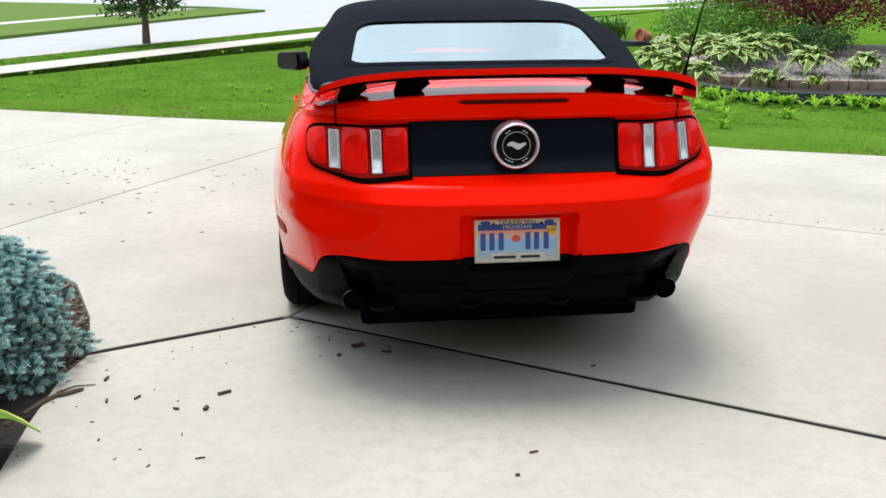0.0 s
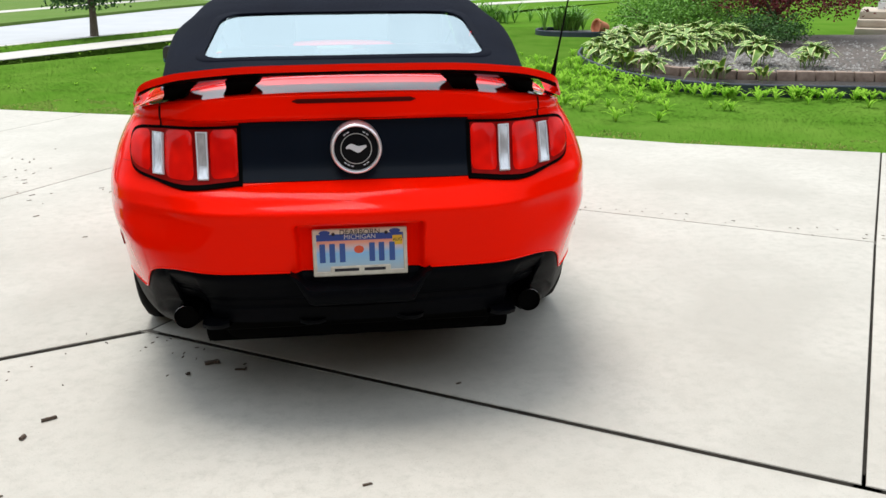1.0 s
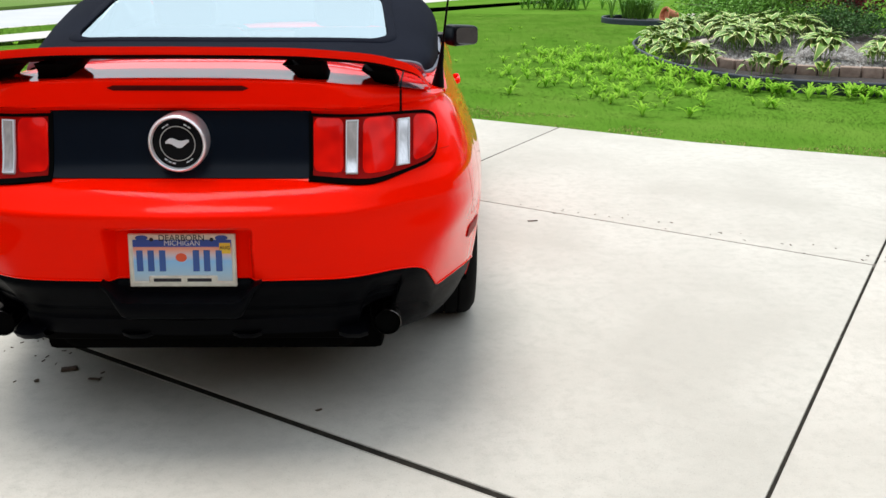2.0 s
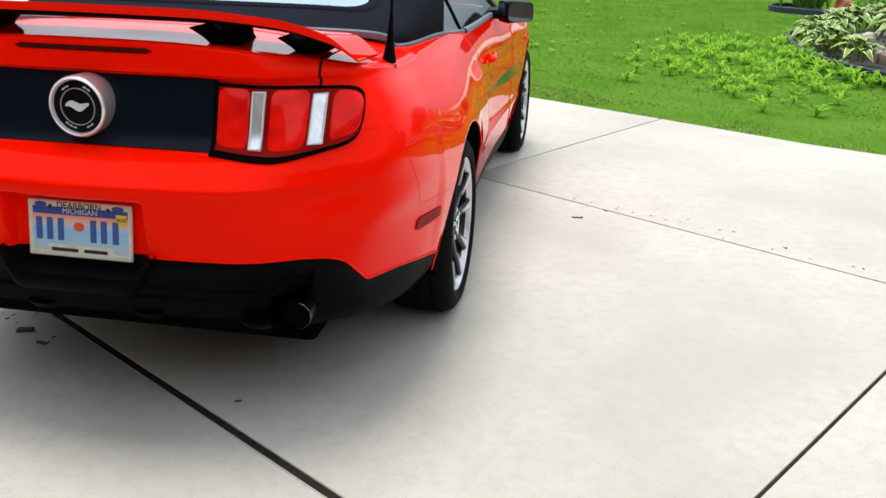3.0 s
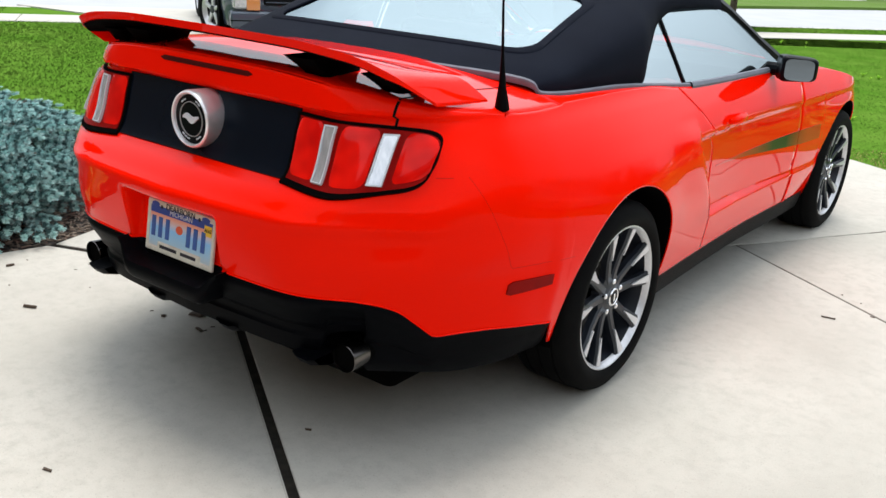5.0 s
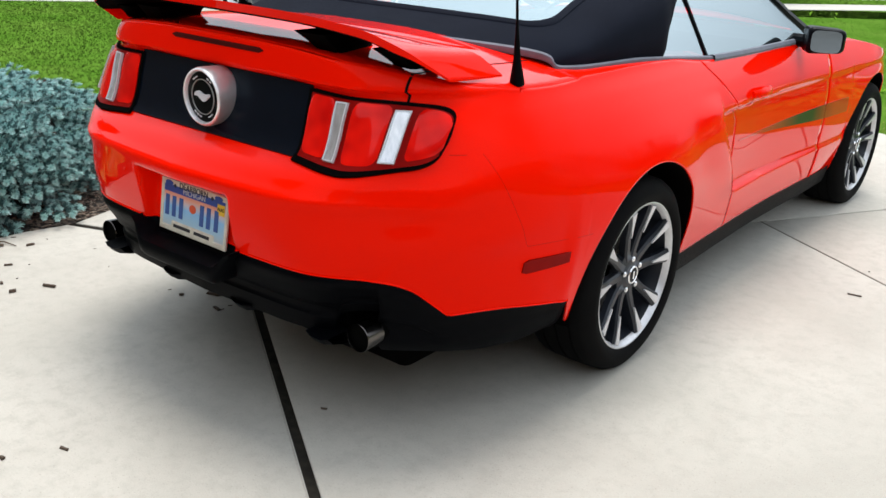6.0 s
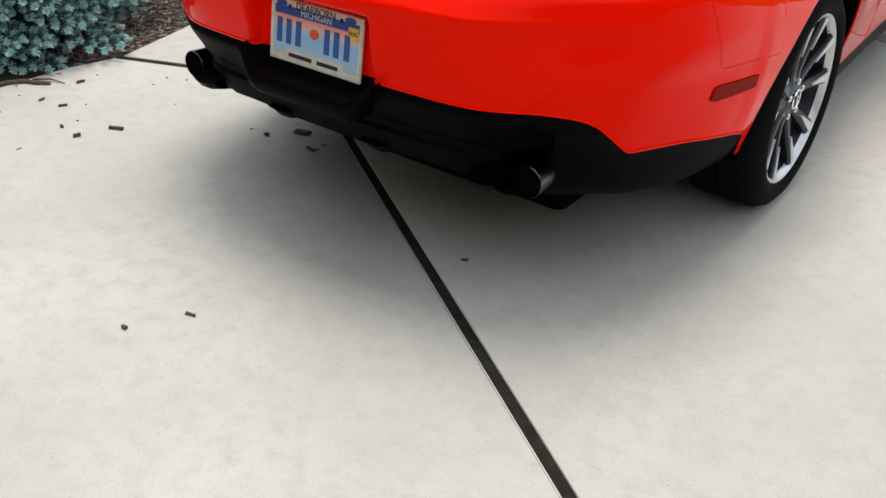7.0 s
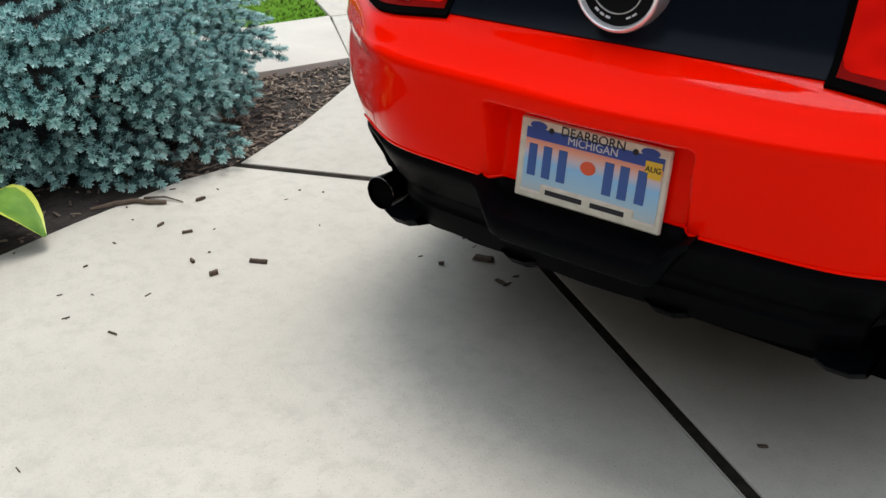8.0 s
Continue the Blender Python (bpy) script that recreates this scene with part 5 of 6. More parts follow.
plate_of("joint_bed", [(-4.76, 2.34), (-4.68, 2.30), (-2.63, 5.82), (-2.71, 5.88)], -0.10, -0.004, M["joint_thin"], driveway)

# front walk
walk_path = plate_of("front_walk", [(W0[0] - 0.004, W0[1] + 0.006), (-2.49, 0.27), (-2.90, -0.70), (-3.35, -1.75), (-4.15, -1.40), (-3.55, -0.10), (W1[0] - 0.003, W1[1] - 0.004)], -0.08, 0.004, M["walk"], None, "pale concrete front walk beside the planting bed", "path", "structure", bevel=0.008)

# lawns
SW = Vector((0.552, 0.834))                              # along the street
SN = Vector((-0.834, 0.552))                             # towards the street
S0 = Vector((-6.07, 10.57))


def street(along, out):
    p = S0 + SW * along + SN * out
    return (p.x, p.y)


lawn_main = lawn_edge[::1] + [(16.0, -4.0), (40.0, 10.0), (40.0, 40.0), (18.0, 36.0), (12.0, 30.2), (7.64, 28.7), street(18.0, 0.0), street(9.0, 0.0), street(-3.6, 0.0)]
plate_of("lawn", lawn_main, -0.115, -0.018, M["lawn"], None, "mown green lawn beside the driveway", "lawn", "structure")
plate_of("side_lawn", [W1, A_LOW, DRIVE_IN, street(-9.0, 0.0), street(-24.0, 0.0), (-14.0, -16.0), (-6.0, -8.0), (-4.15, -1.40), (-3.57, -0.10)], -0.115, -0.018, M["lawn"], None, "mown green lawn beyond the front walk", "lawn", "structure")
sidewalk = thing("sidewalk", "narrow pale concrete pavement along the street", "pavement", kind="structure")
for i in range(30):
    a0 = -26.0 + 1.5 * i
    plate_of("flagstone", [street(a0 + 0.006, 0.0), street(a0 + 1.494, 0.0), street(a0 + 1.494, 0.95), street(a0 + 0.006, 0.95)], -0.10, -0.006, M["walk"], sidewalk, bevel=0.006)
plate_of("flagstone", [street(19.0, 0.0), (7.64, 28.6), (12.0, 30.1), (18.0, 35.9), (17.2, 36.8), (11.6, 31.1), (7.2, 29.6), street(19.0, 0.95)], -0.10, -0.006, M["walk"], sidewalk)
plate_of("verge", [street(-30, 0.95), street(19, 0.95), (7.2, 29.6), (11.6, 31.1), (17.2, 36.8), (16.0, 38.0), (10.5, 32.6), (5.5, 31.0), street(17, 2.15), street(-30, 2.15)], -0.115, -0.022, M["lawn"], None, "grass verge between pavement and street", "verge", "structure")
plate_of("road", [street(-60, 2.3), street(16, 2.3), (5.6, 31.3), (10.2, 33.0), (16.0, 38.4), (60, 80), (20, 100), (-20, 60), (-60, 60), street(-60, 9.0)], -0.119, -0.100, M["road"], None, "pale concrete street", "road", "structure")
kerb = thing("kerb", "pale concrete kerb along the street", "kerb", kind="structure")
plate_of("kerb_run", [street(-30, 2.15), street(17, 2.15), street(17, 2.30), street(-30, 2.30)], -0.11, -0.015, M["walk"], kerb, bevel=0.02)
plate_of("apron", [DRIVE_IN, street(-0.8, -0.02), street(-0.4, 2.4), street(-8.2, 2.4)], -0.10, -0.0015, M["walk"], driveway)
far_poly = [(-26.0, -6.0), (-12.3, 12.9), (-9.07, 18.9), (-7.46, 23.2), (-5.6, 28.0), (-3.95, 31.6), (-6.4, 34.8), (-14, 40.0), (-50, 60.0), (-60, 10.0)]
plate_of("far_lawn", far_poly, -0.115, -0.02, M["far_lawn"], None, "lighter mown lawn across the street", "lawn", "structure")
plate_of("far_pavement", [(-30.0, -6.0), (-13.2, 16.7), (-10.9, 23.0), (-8.7, 28.5), (-6.6, 32.8), (-7.2, 33.4), (-9.4, 28.8), (-11.7, 23.2), (-14.0, 16.9), (-31.0, -6.0)], -0.03, -0.012, M["walk"], None, "pale pavement across the street", "pavement", "structure")

# planting bed on the house side
plate_of("mulch_bed", bed_edge + [(-2.49, 0.27), (-2.90, -0.70), (-3.35, -1.75), (-3.6, -4.6)], -0.11, -0.030, M["soil"], None, "dark soil bed strewn with bark mulch", "planting bed", "structure")


# plan of the flower beds beyond the lawn
outer = rounded([(3.95, 10.8), (3.66, 9.9), (3.55, 9.0), (3.58, 8.0), (3.75, 7.15), (4.15, 6.45), (4.8, 6.05), (5.6, 5.82), (6.6, 5.5), (8.2, 4.9)], 8)
inner = rounded([(5.3, 11.0), (4.66, 10.2), (4.36, 9.3), (4.35, 8.55), (4.54, 8.02), (5.00, 7.62), (5.66, 7.34), (6.45, 7.15), (7.4, 6.85), (8.6, 6.4)], 8)
bed_out = outer + [(11.0, 6.5), (11.5, 13.0), (6.5, 13.5)]
gpoly = inner + [(10.5, 8.0), (11.0, 12.5), (7.0, 13.0)]


# ---------------------------------------------------------------- grass
def blades(name, places, tall, wide_, mat, label, lean=0.35):
    """Single grass blades as narrow bent triangles."""
    p = np.array(places, float)
    n = len(p)
    a = nprng.uniform(0, 2 * np.pi, n)
    h = tall * nprng.uniform(0.55, 1.25, n)
    w = wide_ * nprng.uniform(0.7, 1.3, n)
    ln = lean * nprng.uniform(0.2, 1.4, n) * h
    side = np.stack([np.cos(a), np.sin(a), 0 * a], 1) * w[:, None]
    out = np.stack([-np.sin(a), np.cos(a), 0 * a], 1) * ln[:, None]
    up = np.stack([0 * a, 0 * a, h], 1)
    verts = np.stack([p - side, p + side, p + up * 0.6 + out * 0.35 + side * 0.7, p + up + out, p + up * 0.6 + out * 0.35 - side * 0.7], 1).reshape(-1, 3)
    faces = (np.arange(n)[:, None] * 5 + np.arange(5)).tolist()
    return mesh_thing(name, verts.tolist(), faces, mat, label, "grass", "stuff")


def scatter(poly, n, lo, hi, keep=None, z=-0.018):
    out = []
    while len(out) < n:
        x, y = nprng.uniform(lo[0], hi[0], 4096), nprng.uniform(lo[1], hi[1], 4096)
        for px, py in zip(x, y):
            if (keep is None or keep(px, py)) and inside(poly, px, py):
                out.append((px, py, z))
                if len(out) >= n:
                    break
    return out


def edge_gap(x, y):
    """Distance from the driveway's far edge."""
    best = 99.0
    for (x0, y0), (x1, y1) in zip(lawn_edge, lawn_edge[1:]):
        dx, dy = x1 - x0, y1 - y0
        t = min(max(((x - x0) * dx + (y - y0) * dy) / (dx * dx + dy * dy), 0), 1)
        best = min(best, math.hypot(x - x0 - t * dx, y - y0 - t * dy))
    return best


near_strip = lambda x, y: edge_gap(x, y) < 1.6
off_bed = lambda x, y: not inside(bed_out, x, y)
places = scatter(lawn_main, 46000, (-8.0, 0.5), (9.0, 11.0), near_strip)
blades("grass_near", places, 0.007, 0.0026, M["blade"], "short green lawn grass at the driveway edge", 1.5)
places = scatter(lawn_main, 110000, (-9.5, 2.0), (9.0, 17.0), lambda x, y: edge_gap(x, y) > 1.4 and off_bed(x, y))
blades("grass_far", places, 0.0095, 0.0042, M["blade"], "green lawn grass", 1.5)
places = scatter(lawn_main, 9000, (-8.0, 0.5), (9.0, 11.0), lambda x, y: edge_gap(x, y) < 0.62 + 0.5 * noise.noise((x * 0.9, y * 0.9, 4)) and noise.noise((x * 1.5, y * 1.5, 0)) > -0.12)
blades("grass_dry", places, 0.014, 0.0032, M["dry"], "patches of dry yellowed grass", 1.3)
side_poly = [W1, A_LOW, DRIVE_IN, street(-9.0, 0.0), street(-12.0, 0.0), (-8.0, -4.0), (-4.15, -1.40), (-3.57, -0.10)]
places = scatter(side_poly, 60000, (-14, -4), (-2.9, 6.0))
blades("grass_side", places, 0.016, 0.005, M["blade"], "green lawn grass by the front walk", 1.5)
verge_places = []
for i in range(9000):
    a, o = nprng.uniform(-14, 18), nprng.uniform(0.97, 2.13)
    if not -8.3 < a < -0.3:
        verge_places.append((*street(a, o), -0.022))
blades("grass_verge", verge_places, 0.022, 0.009, M["blade"], "uneven grass on the verge")


def weed_clumps(name, centres, tall, per, mat, label, wide_=0.011):
    """Rosettes of broad arching blades."""
    verts, faces = [], []
    for cx, cy, cz, size in centres:
        for k in range(per):
            a = rng.uniform(0, 2 * math.pi)
            h, reach, w = tall * size * rng.uniform(0.6, 1.15), tall * size * rng.uniform(0.45, 1.1), wide_ * size * rng.uniform(0.7, 1.2)
            ca, sa = math.cos(a), math.sin(a)
            base = len(verts)
            for t, ww in ((0.0, 0.6), (0.35, 1.0), (0.7, 0.8), (1.0, 0.05)):
                r, z = reach * t**1.3, h * (1.9 * t - 1.15 * t * t)
                verts.append((cx + ca * r - sa * w * ww, cy + sa * r + ca * w * ww, cz + z))
                verts.append((cx + ca * r + sa * w * ww, cy + sa * r - ca * w * ww, cz + z))
            for j in range(3):
                faces.append((base + 2 * j, base + 2 * j + 1, base + 2 * j + 3, base + 2 * j + 2))
    return mesh_thing(name, verts, faces, mat, label, "weed", "stuff")


centres = []
while len(centres) < 230:
    x, y = rng.uniform(1.4, 9.0), rng.uniform(4.2, 11.0)
    mid = math.hypot((x - 2.85) / 1.1, (y - 7.6) / 1.9)
    strip = 0.35 < (y - (7.75 - 0.30 * x)) + 0.75 < 1.15 and x > 3.7
    p = 0.30 * (mid < 0.8) + 0.25 * (mid < 1.25) + 0.02
    if strip:
        p = 0.85
    if inside(lawn_main, x, y) and off_bed(x, y) and edge_gap(x, y) > 0.75 and rng.random() < p:
        centres.append((x, y, -0.02, rng.uniform(0.6, 1.2)))
weed_clumps("crabgrass", centres, 0.13, 11, M["weed"], "clumps of light green crabgrass in the lawn")
centres = [(rng.uniform(-9, 3.0), rng.uniform(5.0, 15.0), -0.02, rng.uniform(0.4, 0.9)) for _ in range(320)]
centres = [c for c in centres if inside(lawn_main, c[0], c[1]) and edge_gap(c[0], c[1]) > 0.6 and noise.noise((c[0] * 0.8, c[1] * 0.8, 3)) > 0.02]
weed_clumps("clover_tufts", centres, 0.085, 9, M["weed"], "pale weed tufts in the lawn")


# ---------------------------------------------------------------- blue spruce and the near bed
M["needle"] = material("blue_needles", (0.045, 0.105, 0.11), 0.6, var=(0.085, 0.18, 0.18), scale=9, random_amount=0.55, spec=0.3)
M["needle_new"] = material("pale_blue_tips", (0.56, 0.80, 0.77), 0.6, var=(0.27, 0.50, 0.50), scale=5, random_amount=0.5, spec=0.3)
M["bark"] = material("bark", (0.07, 0.05, 0.035), 0.9, var=(0.13, 0.10, 0.075), scale=30, bump=0.004, bscale=60)
M["chip_dark"] = material("dark_wood_chip", (0.05, 0.035, 0.025), 0.85, var=(0.10, 0.07, 0.05), scale=60, bump=0.001, bscale=200)
M["hosta"] = material("hosta_green", (0.06, 0.155, 0.02), 0.45, var=(0.17, 0.30, 0.04), scale=14, spec=0.4)
M["hosta_edge"] = material("hosta_cream", (0.60, 0.66, 0.22), 0.45, var=(0.70, 0.72, 0.36), scale=14, spec=0.4)
M["gold_leaf"] = material("hosta_gold", (0.42, 0.50, 0.06), 0.4, var=(0.50, 0.52, 0.10), scale=20, spec=0.4)

SPRUCE = (-2.86, -0.86)


def spruce_radius(a):
    """Plan radius of the shrub, by bearing."""
    return 1.12 + 0.06 * math.sin(3 * a + 0.5) + 0.04 * math.sin(7 * a) + 0.03 * math.sin(11 * a + 2)


spruce = thing("dwarf_spruce", "dense rounded blue spruce shrub in the mulch bed", "shrub", (*SPRUCE, 0))


def tuft(p, d, length, n, old, young):
    """A branch tip: a rounded brush of short needles round an axis, its front the paler new growth."""
    a = d.orthogonal().normalized()
    b = d.cross(a)
    for k in range(n):
        t = (k + 0.5) / n
        q = k * 2.4 + rng.uniform(-0.3, 0.3)
        root = p + d * length * t
        side = a * math.cos(q) + b * math.sin(q)
        tip = root + (side * (1.0 - 0.6 * t**3) + d * (0.25 + 0.75 * t * t)) * rng.uniform(0.016, 0.024)
        w = side.cross(d).normalized() * 0.0028
        verts, faces = young if t > 0.45 else old
        i = len(verts)
        verts.extend((tuple(root - w), tuple(root + w), tuple(tip + w * 0.6), tuple(tip - w * 0.6)))
        faces.append((i, i + 1, i + 2, i + 3))


def spruce_reach(a, z):
    """How far the shrub reaches at a bearing and height."""
    return spruce_radius(a) * max(0.0, 1 - (max(z - 0.16, 0) / 0.49) ** 2.3) ** 0.5 * (0.88 + 0.12 * min(max(z, 0.0) / 0.20, 1.0))


old_growth, new_growth = ([], []), ([], [])
layers = 7
for layer in range(layers):
    z0 = 0.030 + 0.58 * layer / (layers - 1)
    boughs = []
    for ring, lift in ((1.0, 0.0), (0.74, 0.035), (0.46, 0.05), (0.20, 0.06))[:1 if layer < 3 else 3 if layer < 5 else 4]:
        count = max(4, int(2 * math.pi * ring * spruce_reach(0.0, z0) / 0.23))
        boughs += [(2 * math.pi * (j + 0.5 * (layer % 2) + rng.uniform(-0.22, 0.22)) / count, ring, lift) for j in range(count)]
    for a, ring, lift in boughs:
        z = z0 + rng.uniform(-0.014, 0.014) + 0.070 * noise.noise((2.6 * math.cos(a), 2.6 * math.sin(a), 5.0 + 0.6 * layer))
        if 0 < layer < 5 and noise.noise((4.3 * math.cos(a), 4.3 * math.sin(a), 20.0 + 2.3 * layer)) > 0.30:
            continue
        reach = ring * spruce_reach(a, z) * (1.0 + rng.uniform(-0.05, 0.04) + 0.20 * noise.noise((3.4 * math.cos(a), 3.4 * math.sin(a), 9.0 + 1.7 * layer)))
        z += lift
        out, side = Vector((math.cos(a), math.sin(a), 0)), Vector((-math.sin(a), math.cos(a), 0))
        near = out.x > -0.35 or layer > 6
        rise = -0.16 + 0.55 * max(0.0, (z - 0.36) / 0.26) + rng.uniform(-0.06, 0.06)
        lie = (out + Vector((0, 0, rise))).normalized()
        half = rng.uniform(0.10, 0.155)
        # one flat bough: shoots side by side and row behind row, fanning outwards
        for row in range(7 if near else 6):
            back = 0.044 * row
            spread = half * (0.45 + 0.55 * min(1.0, (row + 0.6) / 2.6))
            shoots = max(2, int(spread / 0.0225)) if near else max(3, int(spread / 0.034))
            for i in range(shoots):
                u = (2 * (i + 0.5) / shoots - 1) + rng.uniform(-0.12, 0.12)
                edge = 0.05 * u * u
                p = out * reach + Vector((0, 0, z)) - lie * (back + edge + 0.045) + side * spread * u + Vector((0, 0, rng.uniform(-0.010, 0.012)))
                d = (lie + side * (0.9 * u + rng.uniform(-0.2, 0.2)) + Vector((0, 0, rng.uniform(-0.05, 0.13) + 0.02 * row))).normalized()
                tuft(p, d, rng.uniform(0.034, 0.050), 56 if near else 26, old_growth, new_growth)
mesh_thing("new_growth", *new_growth, M["needle_new"], "pale silver-blue needle tips", parent=spruce)
mesh_thing("old_growth", *old_growth, M["needle"], "darker blue-green needles", parent=spruce)
bm = bmesh.new()
for i in range(46):
    a = rng.uniform(0, 2 * math.pi)
    z1 = rng.uniform(0.10, 0.58)
    r = spruce_radius(a) * 0.78 * (1 - (max(z1 - 0.2, 0) / 0.55) ** 2) ** 0.5
    p = Vector((math.cos(a) * r, math.sin(a) * r, z1))
    tube_bm([(0, 0, 0.05 + 0.3 * z1), tuple(p * 0.5 + Vector((0, 0, 0.04))), tuple(p)], [0.016, 0.010, 0.004], 5, bm)
part("branches", bm, M["bark"], spruce)
# closed near-black shell: shade between the boughs, put in as colour
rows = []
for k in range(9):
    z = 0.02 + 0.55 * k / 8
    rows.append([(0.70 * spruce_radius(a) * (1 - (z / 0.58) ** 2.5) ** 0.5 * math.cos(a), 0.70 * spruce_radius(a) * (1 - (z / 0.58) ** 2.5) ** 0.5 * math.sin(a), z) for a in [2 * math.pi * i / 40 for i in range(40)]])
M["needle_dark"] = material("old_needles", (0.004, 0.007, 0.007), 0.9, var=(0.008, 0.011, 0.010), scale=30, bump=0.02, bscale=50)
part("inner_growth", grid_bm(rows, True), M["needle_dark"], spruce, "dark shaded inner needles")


# ---- hostas: each leaf a folded, ribbed blade with a pale margin
def leaf_mesh(name, length, wide_, mats, arch=0.5, margin=True):
    me = bpy.data.meshes.new(name)
    bm = bmesh.new()
    rows = []
    for i in range(9):
        t = i / 8
        w = wide_ * math.sin(math.pi * min(t * 0.93 + 0.06, 1.0)) ** 0.8 * (1 - 0.25 * t)
        x = length * (t - 0.15 * arch * t * t)
        z = length * arch * (0.9 * t - 1.25 * t * t)
        rows.append([(x, w * u, z + 0.30 * abs(u) * w - 0.10 * w * u * u + 0.004 * math.sin(9 * t + 5 * u)) for u in (-1, -0.76, -0.36, 0, 0.36, 0.76, 1)])
    vs = add_grid(bm, rows)
    bm.faces.ensure_lookup_table()
    n = 6
    for k, f in enumerate(bm.faces):
        if margin and k % n in (0, n - 1):
            f.material_index = 1
    tube = [bm.verts.new(v) for v in ((-0.55 * length, -0.004, -0.35 * length), (-0.55 * length, 0.004, -0.35 * length))]
    bm.faces.new([tube[0], tube[1], vs[0][4], vs[0][2]])
    bm.to_mesh(me)
    bm.free()
    for m in mats:
        me.materials.append(m)
    for p in me.polygons:
        p.use_smooth = True
    return me


LEAVES = [leaf_mesh("hosta_leaf", 0.19, 0.062, (M["hosta"], M["hosta_edge"]), a) for a in (1.0, 1.4, 1.8)]
BIG = [leaf_mesh("hosta_leaf_big", 0.24, 0.085, (M["hosta"], M["gold_leaf"]), a) for a in (0.5, 0.8)]


def hosta(at, size, n, label, meshes=LEAVES):
    plant = thing("hosta", label, "plant", at, group="hostas in the beds")
    for k in range(n):
        a = 360.0 * k * 0.382
        t = k / n
        o = new("leaf", meshes[k % len(meshes)])
        o.parent = plant
        s = size * rng.uniform(0.75, 1.15) * (0.8 + 0.3 * t)
        rise = 80 - 55 * t + rng.uniform(-14, 14)
        rr = size * 0.05 + size * 0.13 * t
        ca, sa = math.cos(radians(a)), math.sin(radians(a))
        o.matrix_basis = Matrix.LocRotScale((rr * ca, rr * sa, size * (0.24 - 0.12 * t) + rng.uniform(-0.02, 0.02)), Euler((radians(rng.uniform(-18, 18)), radians(-rise), radians(a))), (s, s, s))
    return plant


BROAD = leaf_mesh("hosta_leaf_broad", 0.25, 0.125, (M["hosta"], M["gold_leaf"]), 0.8)
rim_hosta = hosta((-2.02, -1.53, -0.03), 0.55, 8, "hosta with broad gold-edged leaves at the bed's rim", BIG)
for heading, rise, s in ((30, 14, 1.3), (-24, 8, 1.0)):
    o = new("leaf", BROAD)
    o.parent = rim_hosta
    o.matrix_basis = Matrix.LocRotScale((0.07 * math.cos(radians(heading)), 0.07 * math.sin(radians(heading)), 0.09), Euler((radians(-14), radians(-rise), radians(heading))), (s, s, s))

# mulch: loose bark in the bed
verts, faces = [], []


def chip(x, y, z, l, w, h, a, tilt=0.0):
    ca, sa = math.cos(a), math.sin(a)
    i = len(verts)
    for dx, dy, dz in ((-l, -w * 0.7, 0), (l * 0.9, -w, 0), (l, w * 0.8, 0), (-l * 0.8, w, 0), (-l * 0.85, -w * 0.5, h), (l * 0.8, -w * 0.8, h * 0.8), (l * 0.9, w * 0.5, h), (-l * 0.7, w * 0.8, h * 0.7)):
        verts.append((x + ca * dx - sa * dy, y + sa * dx + ca * dy, z + dz + tilt * dx))
    for q in ((0, 3, 2, 1), (4, 5, 6, 7), (0, 1, 5, 4), (1, 2, 6, 5), (2, 3, 7, 6), (3, 0, 4, 7)):
        faces.append(tuple(i + k for k in q))


bed_poly = bed_edge + [(-2.49, 0.27), (-2.90, -0.70), (-3.35, -1.75), (-3.6, -4.6)]
n = 0
while n < 2300:
    x, y = rng.uniform(-3.5, -1.7), rng.uniform(-3.4, 0.66)
    # pale chips kept sparse at low y; bare dark soil stands in for shade
    if inside(bed_poly, x, y) and math.hypot(x - SPRUCE[0], y - SPRUCE[1]) > 0.72 and rng.random() < 0.10 + 0.90 * step(-0.9, -0.4, y):
        chip(x, y, -0.03 + rng.uniform(0, 0.012), rng.uniform(0.004, 0.030) * rng.uniform(0.5, 1.2), rng.uniform(0.0015, 0.008), rng.uniform(0.002, 0.006), rng.uniform(0, 6.3), rng.uniform(-0.35, 0.35))
        n += 1
M["mulch"] = material("bark_mulch", (0.022, 0.017, 0.014), 0.9, var=(0.30, 0.235, 0.18), scale=20, random_amount=0.8)
mesh_thing("bark_mulch", verts, faces, M["mulch"], "loose brown bark mulch on the bed", "mulch", "stuff")

# loose crumbs blown over the concrete
verts, faces = [], []
for i in range(82):
    if i < 22:
        x, y = rng.gauss(-1.45, 0.25), rng.gauss(-1.20, 0.36)
    elif i < 47:
        x, y = rng.gauss(-0.80, 0.22), rng.gauss(-0.47, 0.11)
    else:
        t = rng.uniform(0.25, 1.05)
        x, y = 0.62 + 2.32 * t + rng.gauss(0.06, 0.05), 1.985 - 1.425 * t + rng.gauss(0.06, 0.05)
    if inside(bed_poly, x, y):
        continue
    chip(x, y, 0.001, rng.uniform(0.003, 0.012), rng.uniform(0.0015, 0.004), rng.uniform(0.001, 0.003), rng.uniform(0, 6.3))
for i in range(70):
    x, y = rng.gauss(-2.6, 0.7), rng.gauss(2.6, 0.7)
    chip(x, y, 0.001, rng.uniform(0.006, 0.024), rng.uniform(0.003, 0.008), 0.002, rng.uniform(0, 6.3))
mesh_thing("litter", verts, faces, M["chip_dark"], "dark crumbs of bark scattered on concrete", "litter", "stuff")


